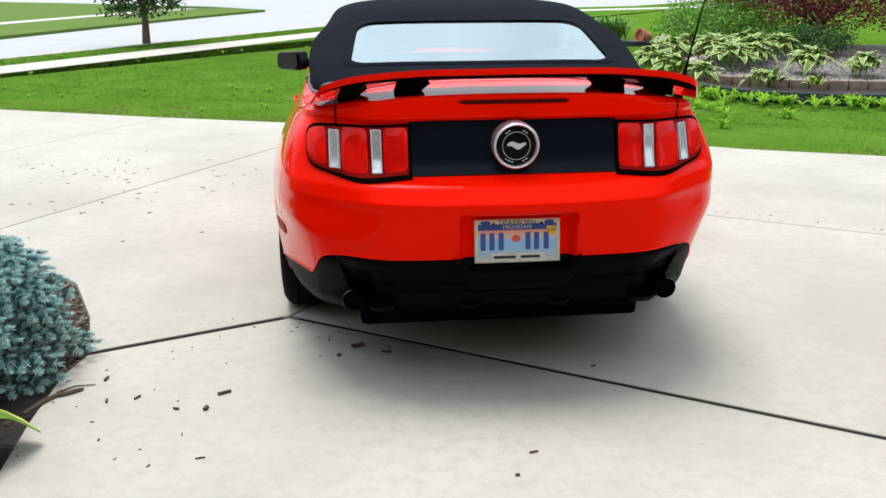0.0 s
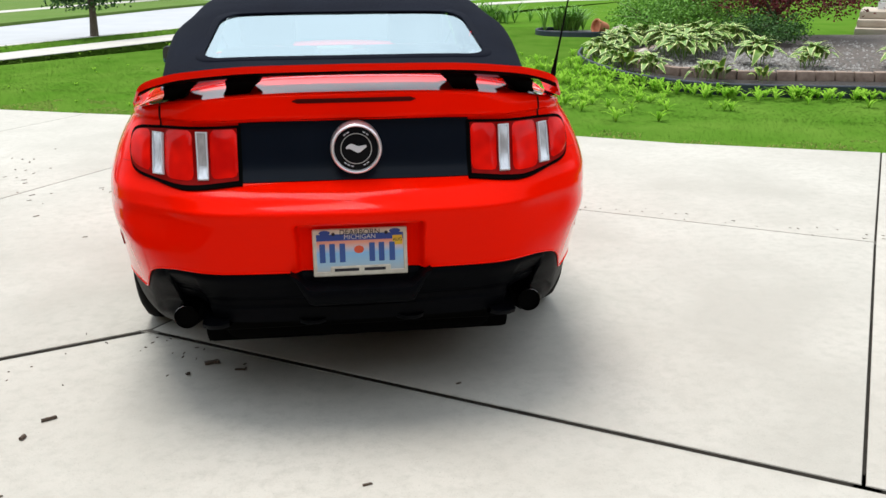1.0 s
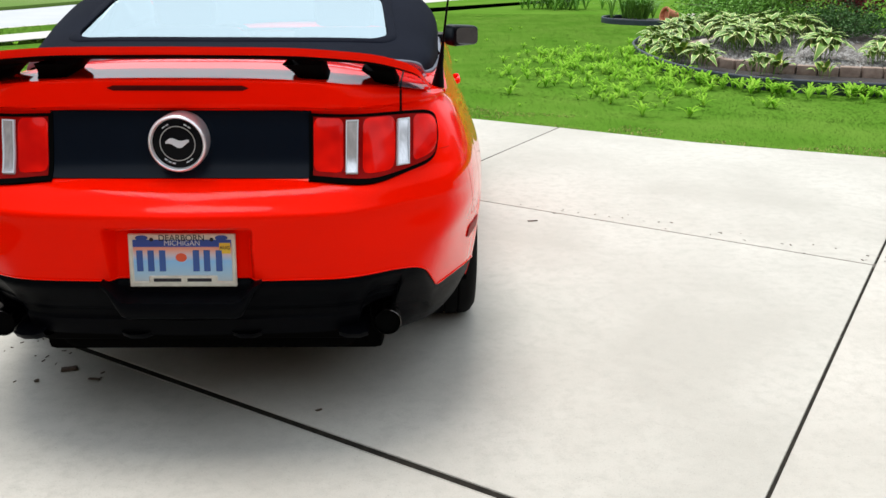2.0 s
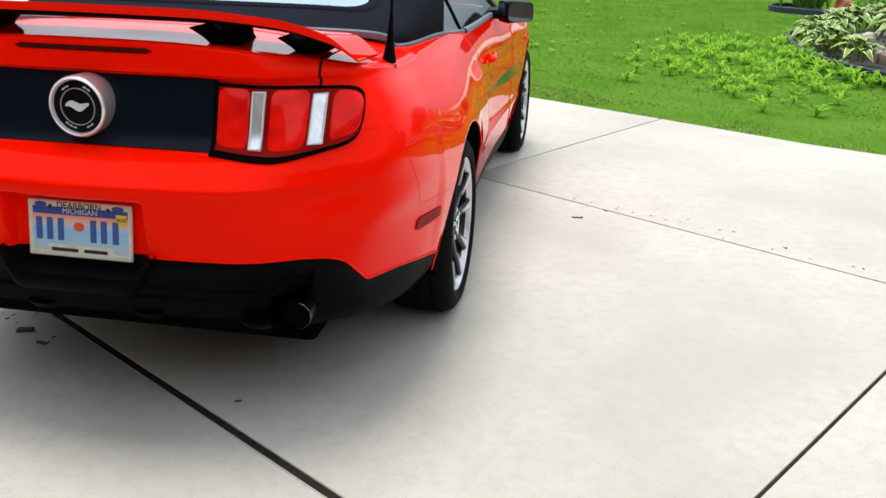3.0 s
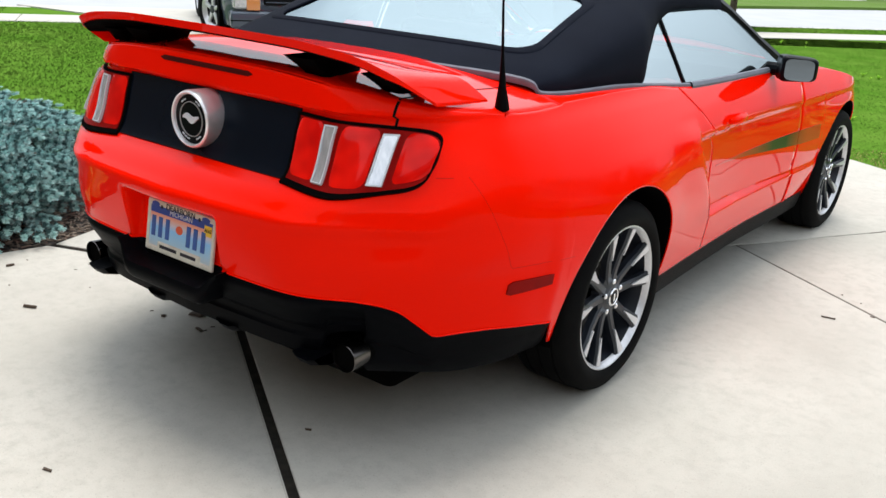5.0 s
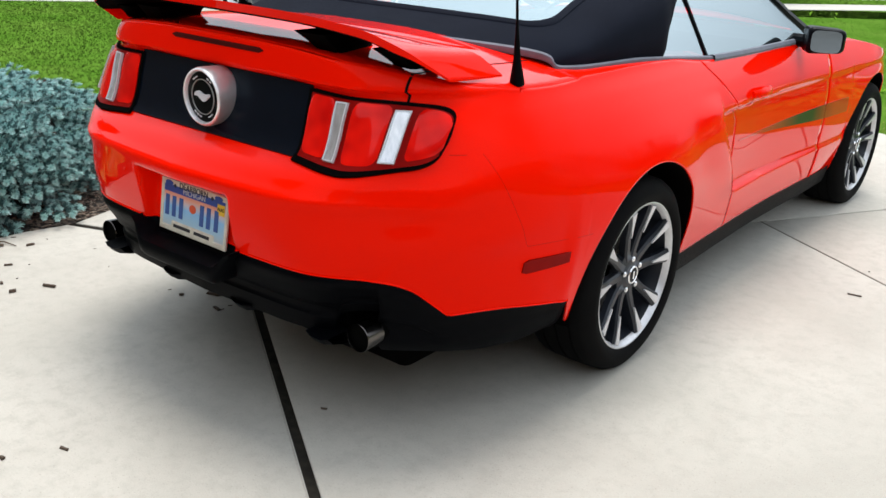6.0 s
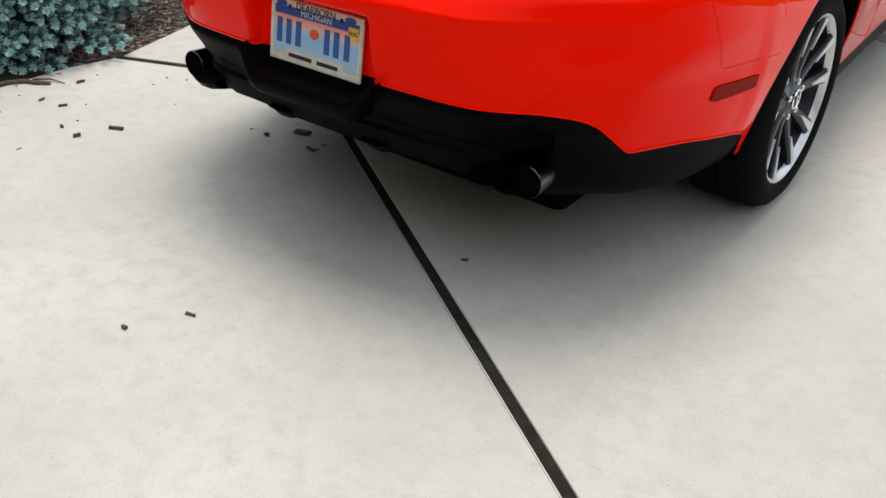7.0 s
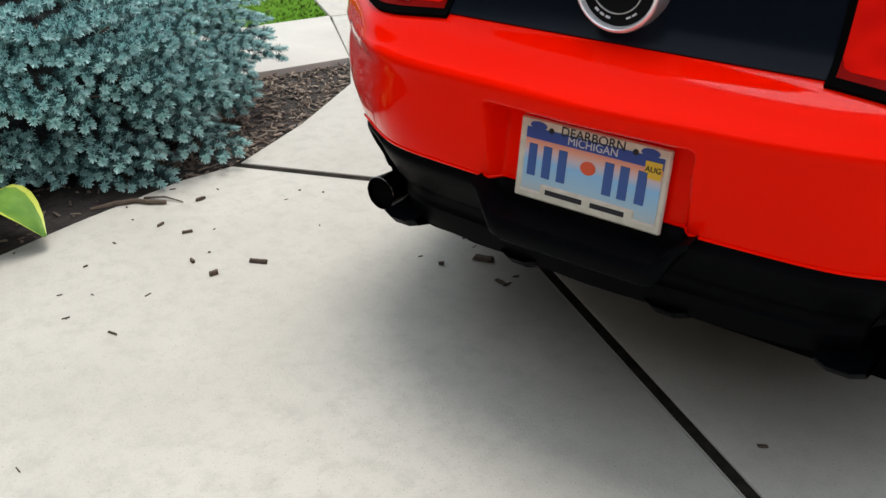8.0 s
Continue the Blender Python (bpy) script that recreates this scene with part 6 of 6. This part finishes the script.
def loose_chip(x, y, l, w, h, a, label):
    """One bigger bark piece with broken ends."""
    bm = bmesh.new()
    rows = []
    for i in range(6):
        t = i / 5
        j = rng.uniform(0.85, 1.15)
        rows.append([(l * (t - 0.5) + rng.uniform(-0.003, 0.003), w * 0.5 * c * j, h * 0.5 * s_ * j + h * 0.5) for c, s_ in ((-1, -0.6), (-0.6, 0.8), (0.3, 1.0), (1.0, 0.3), (0.7, -0.9))])
    vs = add_grid(bm, rows, True)
    for ring in (vs[0], vs[-1]):
        bm.faces.new(ring)
    ob = part("bark_piece", bm, M["chip_dark"], None)
    ob.matrix_basis = pose(x, y, 0.0005, 0, 0, a)
    return tagged(ob, label, "bark piece", "bark pieces on the driveway")


for x, y, l, w, h, a in ((-1.115, -1.035, 0.050, 0.014, 0.012, 28), (-1.165, -1.16, 0.026, 0.016, 0.012, 75), (-1.275, -1.15, 0.022, 0.011, 0.008, -20), (-1.13, -1.52, 0.030, 0.006, 0.005, 10),
                         (-0.68, -0.72, 0.018, 0.012, 0.010, 40), (-0.60, -0.62, 0.055, 0.030, 0.010, 20), (-0.48, -0.70, 0.040, 0.014, 0.006, -10), (-0.012, -1.59, 0.030, 0.010, 0.006, 15), (-0.09, -1.73, 0.014, 0.012, 0.008, 0),
                         (1.312, 1.285, 0.055, 0.009, 0.006, 12), (-1.44, -1.04, 0.030, 0.010, 0.008, 60), (-1.60, -0.86, 0.034, 0.012, 0.010, 80), (-1.55, -1.06, 0.024, 0.010, 0.008, 100), (0.36, -0.93, 0.018, 0.010, 0.006, 30)):
    loose_chip(x, y, l, w, h, a, "small dark piece of bark on concrete")
tw = part("twig", tube_bm([(-1.83, -1.13, 0.0), (-1.79, -1.06, 0.008), (-1.755, -1.005, 0.009), (-1.71, -0.985, 0.009), (-1.665, -0.95, 0.008)], [0.006, 0.009, 0.008, 0.008, 0.006], 7), M["bark"], None)
tagged(tw, "crooked grey twig at the bed's edge", "twig")
tw = part("twig", tube_bm([(-1.76, -0.97, 0.004), (-1.70, -0.93, 0.010), (-1.63, -0.91, 0.004)], [0.004, 0.0035, 0.002], 6), M["bark"], None)
tagged(tw, "thin dry twig on concrete", "twig")


# ---------------------------------------------------------------- flower beds beyond the lawn
M["edging"] = material("black_edging", (0.015, 0.022, 0.035), 0.45, var=(0.03, 0.04, 0.06), scale=10)
M["block"] = material("edging_block", (0.18, 0.125, 0.095), 0.85, var=(0.31, 0.235, 0.185), scale=14, bump=0.004, bscale=50)
M["gravel"] = material("white_gravel", (0.07, 0.063, 0.055), 0.8, var=(0.37, 0.355, 0.335), scale=30, random_amount=0.8)
M["bed_earth"] = material("stony_earth", (0.055, 0.042, 0.034), 0.9, var=(0.16, 0.14, 0.125), scale=26, bump=0.006, bscale=60)
M["red_leaf"] = material("maple_leaf", (0.10, 0.012, 0.018), 0.5, var=(0.22, 0.035, 0.035), scale=3, random_amount=0.6, spec=0.3)
M["yew"] = material("shrub_leaf", (0.07, 0.20, 0.02), 0.5, var=(0.18, 0.38, 0.05), scale=4, random_amount=0.6, spec=0.3)
M["dark_leaf"] = material("tree_leaf", (0.025, 0.085, 0.015), 0.5, var=(0.06, 0.14, 0.03), scale=2, random_amount=0.6, spec=0.3)
M["terracotta"] = material("terracotta", (0.42, 0.14, 0.07), 0.8, var=(0.5, 0.2, 0.1), scale=20)
M["stone"] = material("pale_stone", (0.50, 0.46, 0.40), 0.85, var=(0.38, 0.34, 0.29), scale=8, bump=0.01, bscale=20)
M["plank"] = material("tan_stone_step", (0.40, 0.33, 0.26), 0.85, var=(0.50, 0.44, 0.36), scale=6, bump=0.004, bscale=40)
M["post_grey"] = material("grey_paint", (0.26, 0.27, 0.28), 0.6, var=(0.22, 0.23, 0.24), scale=6)
M["white_paint"] = material("white_paint", (0.72, 0.72, 0.72), 0.5, var=(0.66, 0.66, 0.66), scale=3)

plate_of("far_bed", bed_out, -0.11, -0.008, M["soil"], None, "planting bed with hostas beyond the lawn", "planting bed", "structure")
plate_of("gravel_bed", gpoly, -0.05, 0.085, M["bed_earth"], None, "raised bed of pale gravel", "planting bed", "structure")


def strip_along(line_, z0, z1, thick):
    bm = bmesh.new()
    rows = []
    for i, p in enumerate(line_):
        q0, q1 = line_[max(i - 1, 0)], line_[min(i + 1, len(line_) - 1)]
        d = Vector((q1[0] - q0[0], q1[1] - q0[1])).normalized()
        nx, ny = -d.y * thick / 2, d.x * thick / 2
        r = thick * 0.35
        rows.append([(p[0] - nx, p[1] - ny, z0), (p[0] - nx, p[1] - ny, z1 - r), (p[0] - nx * 0.5, p[1] - ny * 0.5, z1), (p[0] + nx * 0.5, p[1] + ny * 0.5, z1), (p[0] + nx, p[1] + ny, z1 - r), (p[0] + nx, p[1] + ny, z0)])
    add_grid(bm, rows)
    return bm


ob = part("bed_edging", strip_along(outer, -0.03, 0.125, 0.035), M["edging"], None)
tagged(ob, "black plastic edging round the bed", "edging", kind="structure")
wall = thing("bed_wall", "low curved wall of tan edging blocks", "garden wall", kind="structure")
length = 0.0
for i in range(len(inner) - 1):
    (x0, y0), (x1, y1) = inner[i], inner[i + 1]
    length += math.hypot(x1 - x0, y1 - y0)
run = 0.0
block_me = None
nb = int(length / 0.235)
for k in range(nb):
    want = (k + 0.5) * length / nb
    run = 0.0
    for (x0, y0), (x1, y1) in zip(inner, inner[1:]):
        d = math.hypot(x1 - x0, y1 - y0)
        if run + d >= want:
            t = (want - run) / d
            break
        run += d
    if block_me is None:
        b0 = part("block", box_bm(-0.112, 0.112, -0.075, 0.075, -0.04, 0.105, 0.012, 2), M["block"], wall)
        block_me = b0.data
        o = b0
    else:
        o = new("block", block_me)
        o.parent = wall
    o.matrix_basis = pose(x0 + (x1 - x0) * t, y0 + (y1 - y0) * t, rng.uniform(-0.006, 0.008), 0, 0, math.degrees(math.atan2(y1 - y0, x1 - x0)) + rng.uniform(-2, 2))
# gravel
verts, faces = [], []
n = 0
while n < 4400:
    x, y = rng.uniform(4.2, 9.0), rng.uniform(6.2, 11.5)
    if not inside(gpoly, x, y) or rng.random() > 1.0 - 0.85 * step(6.0, 7.2, x):
        continue
    n += 1
    i = len(verts)
    r = rng.uniform(0.012, 0.034)
    for dx, dy, dz in ((1, 0, 0), (0, 1, 0), (-1, 0, 0), (0, -1, 0), (0.1, 0.1, 0.8), (0, 0, -0.5)):
        verts.append((x + dx * r * rng.uniform(0.7, 1.2), y + dy * r * rng.uniform(0.7, 1.2), 0.092 + dz * r))
    faces.extend([(i, i + 1, i + 4), (i + 1, i + 2, i + 4), (i + 2, i + 3, i + 4), (i + 3, i, i + 4)])
mesh_thing("gravel", verts, faces, M["gravel"], "pale pebbles in the raised bed", "gravel", "stuff")

# hostas and other plants in the beds
for x, y, size, n in ((3.92, 9.15, 1.0, 30), (3.90, 8.50, 0.95, 28), (4.02, 9.85, 1.0, 30), (4.08, 7.80, 0.85, 24), (4.35, 10.5, 1.05, 32), (4.75, 11.1, 1.1, 32), (5.25, 11.6, 1.1, 30),
                      (4.85, 8.70, 1.05, 40), (4.92, 9.35, 1.05, 36), (5.30, 9.05, 1.0, 34), (5.05, 9.95, 1.15, 40), (5.60, 9.70, 1.15, 40), (5.65, 10.4, 1.15, 36), (6.2, 10.2, 1.1, 34),
                      (5.70, 8.05, 1.0, 42), (6.32, 7.75, 0.9, 34), (4.60, 7.22, 0.75, 18), (7.40, 7.5, 0.9, 30), (6.1, 7.55, 0.6, 14)):
    z = 0.085 if inside(gpoly, x, y) else -0.01
    hosta((x, y, z), 1.14 * size, n, "variegated hosta with cream-edged green leaves")
for x, y, z, size, n in ((3.95, 8.35, -0.02, 0.85, 15), (4.85, 7.35, -0.02, 0.75, 12), (3.85, 9.35, -0.02, 0.9, 14), (5.35, 7.15, -0.02, 0.6, 10)):
    hosta((x, y, z), size, n, "yellow-green variegated hosta before the low bed wall", BIG)
centres = [(x + rng.gauss(0, 0.10), y + rng.gauss(0, 0.10), 0.0, rng.uniform(0.8, 1.3)) for x, y in outer[10:] for _ in range(2)]
weed_clumps("lily_row", [(x, y - rng.uniform(0.0, 0.45), z, s) for x, y, z, s in centres], 0.125, 11, M["weed"], "row of light green lily foliage along the edging", 0.012)


def bough_tree(name, label, at, trunk_h, trunk_r, crown, n_leaf, leaf, mat, seed, limbs=9, low=0.0, clump=0.16):
    """Tapered trunk with limbs, and a crown of many small leaves in clumps."""
    r2 = random.Random(seed)
    tree = thing(name, label, "tree", at)
    (cz, rx, rz) = crown
    bm = bmesh.new()
    tube_bm([(0, 0, -0.05), (0.02, 0.0, trunk_h * 0.5), (0.0, 0.03, trunk_h), (0.03, 0.0, cz + rz * 0.6)], [trunk_r * 1.3, trunk_r, trunk_r * 0.8, trunk_r * 0.2], 9, bm)
    ends = []
    for k in range(limbs):
        a = 2 * math.pi * k / limbs + r2.uniform(-0.3, 0.3)
        z0 = trunk_h * r2.uniform(0.75, 1.1)
        e = Vector((math.cos(a) * rx * r2.uniform(0.5, 0.85), math.sin(a) * rx * r2.uniform(0.5, 0.85), cz + rz * r2.uniform(-0.5, 0.6)))
        mid = Vector((e.x * 0.45, e.y * 0.45, (z0 + e.z) / 2 + 0.05))
        tube_bm([(0, 0, z0), tuple(mid), tuple(e)], [trunk_r * 0.5, trunk_r * 0.3, trunk_r * 0.08], 6, bm)
        for _ in range(3):
            f = e + Vector((r2.uniform(-1, 1) * rx * 0.35, r2.uniform(-1, 1) * rx * 0.35, r2.uniform(-0.3, 0.4) * rz))
            tube_bm([tuple(mid), tuple((mid + f) / 2 + Vector((0, 0, 0.02))), tuple(f)], [trunk_r * 0.22, trunk_r * 0.14, trunk_r * 0.05], 5, bm)
    part("trunk", bm, M["bark"], tree)
    items = []
    clumps = []
    for _ in range(max(30, n_leaf // 40)):
        while True:
            p = Vector((r2.uniform(-1, 1), r2.uniform(-1, 1), r2.uniform(-1, 1)))
            if 0.25 < p.length < 1:
                break
        p = p * (0.75 + 0.25 * p.length)
        wob = 1 + 0.22 * noise.noise(Vector((p.x * 2.2 + seed, p.y * 2.2, p.z * 2.2)))
        clumps.append(Vector((p.x * rx * wob, p.y * rx * wob, cz + p.z * rz * wob)))
    for i in range(n_leaf):
        c = clumps[i % len(clumps)]
        p = c + Vector((r2.gauss(0, clump), r2.gauss(0, clump), r2.gauss(0, clump * 0.7)))
        if p.z < low:
            continue
        a = Vector((r2.gauss(0, 1), r2.gauss(0, 1), r2.gauss(-0.3, 0.6))).normalized()
        b = a.orthogonal().normalized()
        b.rotate(Matrix.Rotation(r2.uniform(0, 6.28), 3, a))
        s = leaf * r2.uniform(0.7, 1.3)
        items.append((tuple(p), tuple(a * s), tuple(b * s * 0.62)))
    quad_cloud("crown", items, mat, tree)
    return tree


bough_tree("japanese_maple", "dark red japanese maple in the gravel bed", (8.0, 12.4, 0.0), 0.55, 0.055, (1.35, 2.0, 0.95), 20000, 0.060, M["red_leaf"], 3, 14, 0.42, 0.17)
bough_tree("red_shrub", "bronze red leafy shrub behind the hostas", (7.3, 14.4, 0.0), 0.3, 0.035, (0.95, 1.0, 0.6), 4200, 0.05, M["red_leaf"], 4, 8, 0.1, 0.14)
bough_tree("yew_shrub", "bright green feathery shrub behind the hostas", (6.15, 12.6, 0.0), 0.2, 0.04, (0.46, 1.15, 0.50), 14000, 0.045, M["yew"], 5, 9, 0.02, 0.11)
bough_tree("yew_shrub", "deep green low shrub under the maple", (7.05, 10.9, 0.08), 0.12, 0.03, (0.26, 0.75, 0.28), 7000, 0.04, M["dark_leaf"], 6, 7, 0.09, 0.10)
bough_tree("street_tree", "small dark green street tree on the verge", (-5.05, 16.2, 0.0), 0.85, 0.07, (1.55, 1.0, 1.05), 9000, 0.085, M["dark_leaf"], 8, 10, 0.55, 0.18)
bough_tree("street_tree", "distant green tree beyond the street", (-8.04, 34.9, 0.0), 1.8, 0.12, (3.4, 1.7, 1.6), 4000, 0.18, M["dark_leaf"], 9, 9, 1.2, 0.35)
# small round bed further off
small = rounded([(4.95, 15.6), (4.35, 15.5), (4.1, 15.0), (4.3, 14.5), (5.1, 14.15), (5.9, 14.3)], 6)
ob = part("bed_edging", strip_along(small, -0.03, 0.09, 0.04), M["edging"], None)
tagged(ob, "black plastic edging round the small bed", "edging", kind="structure")
plate_of("small_bed", small + [(6.2, 15.2)], -0.1, 0.02, M["gravel"], None, "small round gravel bed in the lawn", "planting bed", "structure")
weed_clumps("lily_clump", [(4.75 + rng.gauss(0, 0.22), 15.25 + rng.gauss(0, 0.15), 0.02, rng.uniform(0.8, 1.2)) for _ in range(26)], 0.55, 16, M["yew"], "tall green daylily clump in the small bed", 0.010)
weed_clumps("lily_clump", [(3.6 + rng.gauss(0, 0.4), 18.6 + rng.gauss(0, 0.2), -0.02, rng.uniform(0.7, 1.2)) for _ in range(26)], 0.5, 14, M["yew"], "green flowering clumps further off in the lawn", 0.012)
bm = bmesh.new()
bmesh.ops.create_icosphere(bm, subdivisions=3, radius=0.2)
for v in bm.verts:
    v.co *= 1 + 0.25 * noise.noise(v.co * 6)
    v.co.z *= 0.6
rock = part("garden_rock", bm, M["stone"], None)
rock.matrix_basis = pose(5.75, 14.45, 0.08)
tagged(rock, "pale boulder in the small bed", "rock")
bm = bmesh.new()
bmesh.ops.create_icosphere(bm, subdivisions=3, radius=0.11)
for v in bm.verts:
    v.co *= 1 + 0.25 * noise.noise(v.co * 11)
    v.co.z *= 0.7
rock = part("garden_rock", bm, M["stone"], None)
rock.matrix_basis = pose(4.62, 9.62, 0.12)
tagged(rock, "pale rounded stone among the hostas", "rock")
pot = part("flower_pot", lathe_bm([(0.0, 0.0), (0.0, 0.10), (0.20, 0.14), (0.24, 0.16), (0.27, 0.16), (0.27, 0.13), (0.20, 0.12), (0.18, 0.0)], 24, "z"), M["terracotta"], None)
pot.matrix_basis = pose(5.42, 14.45, 0.13, 0, 80, 200)
tagged(pot, "terracotta pot lying on its side", "pot")

# ---------------------------------------------------------------- porch at the next house
porch = thing("porch_steps", "layered tan stone steps with white boards above", "steps", (10.9, 12.9, 0), -32)
for i in range(3):
    part("step", box_bm(-0.9 + 0.02 * i, 3.0, 0.30 * i, 2.4, 0.15 * i, 0.15 * i + 0.14, 0.015, 2), M["plank"], porch)
for i in range(3):
    part("riser_board", box_bm(-0.55, 3.0, 1.0 + 0.02 * i, 1.10 + 0.02 * i, 0.46 + 0.16 * i, 0.61 + 0.16 * i, 0.008, 1), M["white_paint"], porch)
post = thing("lamp_post", "grey square post with pale base in the gravel bed", "post", (8.10, 8.5, 0.085))
part("base", box_bm(-0.13, 0.13, -0.13, 0.13, 0.0, 0.14, 0.02, 2), M["plate_cream"], post)
part("shaft", box_bm(-0.09, 0.09, -0.09, 0.09, 0.14, 2.3, 0.012, 2), M["post_grey"], post)


# ---------------------------------------------------------------- houses around, out of view (plain walls and roofs for reflections and shade)
M["siding"] = material("tan_brick", (0.20, 0.145, 0.11), 0.85, var=(0.27, 0.20, 0.155), scale=3, bump=0.003, bscale=40)
M["shingle"] = material("grey_shingles", (0.09, 0.085, 0.08), 0.9, var=(0.13, 0.12, 0.11), scale=5, bump=0.006, bscale=25)


def house(at, rz, w, d, eave, ridge, label, gables=1):
    h = thing("house", label, "house", at, rz)
    part("wall", box_bm(-w / 2, w / 2, 0, d, -0.1, eave), M["siding"], h)
    o = 0.4
    secs = [(-o, eave - 0.15), (d / 2, ridge), (d + o, eave - 0.15)]
    f = [[(x, y, z) for y, z in secs] for x in (-w / 2 - o, w / 2 + o)]
    b = [[(x, y, z - 0.18) for y, z in secs] for x in (-w / 2 - o, w / 2 + o)]
    part("roof", slab_bm(f, b), M["shingle"], h)
    for k in range(gables):
        x0 = -w / 2 + w * (k + 0.5) / gables
        g = w / gables * 0.33
        bm = bmesh.new()
        fr = [bm.verts.new(p) for p in ((x0 - g, -0.6, 0), (x0 + g, -0.6, 0), (x0 + g, -0.6, eave), (x0, -0.6, eave + g * 0.9), (x0 - g, -0.6, eave))]
        bk = [bm.verts.new((v.co.x, d / 2, v.co.z)) for v in fr]
        bm.faces.new(fr)
        for i in range(5):
            bm.faces.new([fr[i], fr[(i + 1) % 5], bk[(i + 1) % 5], bk[i]])
        part("gable", bm, M["siding"], h)
        f = [[(x, y, z) for x, z in ((x0 - g - 0.3, eave - 0.25), (x0, eave + g * 0.9 + 0.06), (x0 + g + 0.3, eave - 0.25))] for y in (-0.9, d / 2)]
        b = [[(x, y, z - 0.14) for x, y, z in row] for row in f]
        part("gable_roof", slab_bm(f, b), M["shingle"], h)
    return h


# unseen house, set close and tall to cut the sky light on the tail
house((-2.0, -7.2, 0), 147.3, 18, 9, 5.0, 8.5, "brown brick house with gabled roof behind the drive", 2)
house((15.5, -8.0, 0), -90 - 32 + 180, 14, 9, 3.0, 6.2, "tan brick house with gables beside the drive", 2)
house((19.0, 13.0, 0), -90 - 10, 15, 9, 3.0, 6.4, "tan brick neighbouring house with gables", 3)
house((-32.0, 30.0, 0), 60, 18, 9, 3.0, 6.5, "brick house across the street", 2)

# ---------------------------------------------------------------- parked car at the foot of the drive
M["silver"] = material("silver_blue_paint", (0.055, 0.072, 0.10), 0.3, metal=0.2, coat=0.6, spec=0.3)
M["head_lens"] = material("headlamp_lens", (0.60, 0.60, 0.62), 0.1, coat=1.0, metal=0.3, var=(0.35, 0.36, 0.38), scale=30)
M["amber"] = material("amber_lens", (0.60, 0.22, 0.06), 0.25, coat=0.8)
other = thing("parked_car", "slate-blue car parked facing up the drive", "car", (-6.58, 5.54, 0), 57.0)
# local axes: x to its left, y ahead as seen along its bonnet
prof = curve_fn([0.0, 0.10, 0.6, 1.3, 1.6, 2.4, 3.4, 4.0, 4.5], [0.62, 0.74, 0.86, 0.96, 1.05, 1.46, 1.44, 1.05, 0.95])
rows = []
for i in range(40):
    y = 4.5 * i / 39
    t = 1 - (1 - min(y / 0.5, 1)) ** 2 * 0.22
    w = 0.90 * t
    zt = prof(y)
    rows.append([(w * sx * (1 - 0.28 * max(0, zz - 0.9)), y, zz) for sx, zz in ((-0.95, 0.22), (-1.0, 0.45), (-1.0, min(0.70, zt - 0.02)), (-0.96, min(0.84, zt - 0.01)), (-0.8, zt), (-0.4, zt + 0.03), (0, zt + 0.04), (0.4, zt + 0.03), (0.8, zt), (0.96, min(0.84, zt - 0.01)), (1.0, min(0.70, zt - 0.02)), (1.0, 0.45), (0.95, 0.22))])
bm = grid_bm(rows)
bm.faces.new([v for v in bm.verts if v.co.y < 0.001])
part("body", bm, M["silver"], other, sharp=40)
part("front_bumper", box_bm(-0.84, 0.84, -0.10, 0.20, 0.22, 0.43, 0.06, 3), M["silver"], other)
part("bumper_groove", box_bm(-0.84, 0.84, -0.108, 0.10, 0.31, 0.325, 0.006, 1), M["black_trim"], other)
part("grille", box_bm(-0.42, 0.42, -0.055, 0.1, 0.50, 0.74, 0.03, 2), M["black_satin"], other)
for k in range(4):
    part("grille_bar", box_bm(-0.40, 0.40, -0.065, -0.045, 0.535 + 0.05 * k, 0.548 + 0.05 * k, 0.004, 1), M["silver"], other)
for s in (1, -1):
    lampo = part("headlamp", box_bm(min(s * 0.46, s * 0.80), max(s * 0.46, s * 0.86), -0.07, 0.20, 0.45, 0.70, 0.05, 3), M["head_lens"], other, "clear headlamp")
    part("indicator", box_bm(min(s * 0.47, s * 0.64), max(s * 0.47, s * 0.64), -0.085, 0.1, 0.44, 0.58, 0.02, 2), M["amber"], lampo)
    for y in (0.85, 3.55):
        wh = tagged(new("wheel"), "black tyre on a silver rim")
        wh.parent = other
        # black disc proud of the side, in place of the arch's shaded hollow
        part("wheel_arch", lathe_bm([(0.0, 0.0), (0.0, 0.405), (0.05, 0.415), (0.05, 0.0)], 32, centre=(0, 0, 0)), M["black_matte"], other, "dark wheel arch").matrix_basis = pose(s * 0.872, y, 0.36, 0, 0, 0 if s > 0 else 180)
        wh.matrix_basis = pose(s * (0.85 if y > 2 else 0.90), y, 0.36, 0, 0, (0 if s > 0 else 180) + (22 if y < 2 else 0))
        part("tyre", lathe_bm([(-0.10, 0.20), (-0.11, 0.30), (-0.09, 0.36), (0.09, 0.36), (0.11, 0.31), (0.10, 0.24)], 36), M["rubber"], wh)
        part("rim", lathe_bm([(0.10, 0.245), (0.085, 0.22), (0.05, 0.19)], 30), M["rim_bright"], wh)
        for k in range(5):
            part("spoke", box_bm(0.045, 0.075, -0.028, 0.028, 0.0, 0.215, 0.012, 2), M["rim_bright"], wh).matrix_basis = pose(0, 0, 0, 72 * k)
        part("hub", lathe_bm([(0.03, 0.20), (0.03, 0.06), (0.08, 0.05), (0.085, 0.0)], 24), M["rim_dark"], wh)
part("windscreen", box_bm(-0.62, 0.62, 1.75, 1.80, 1.02, 1.36, 0.01), M["black_satin"], other).matrix_basis = pose(0, 0.55, 0.42, -38 + 38)
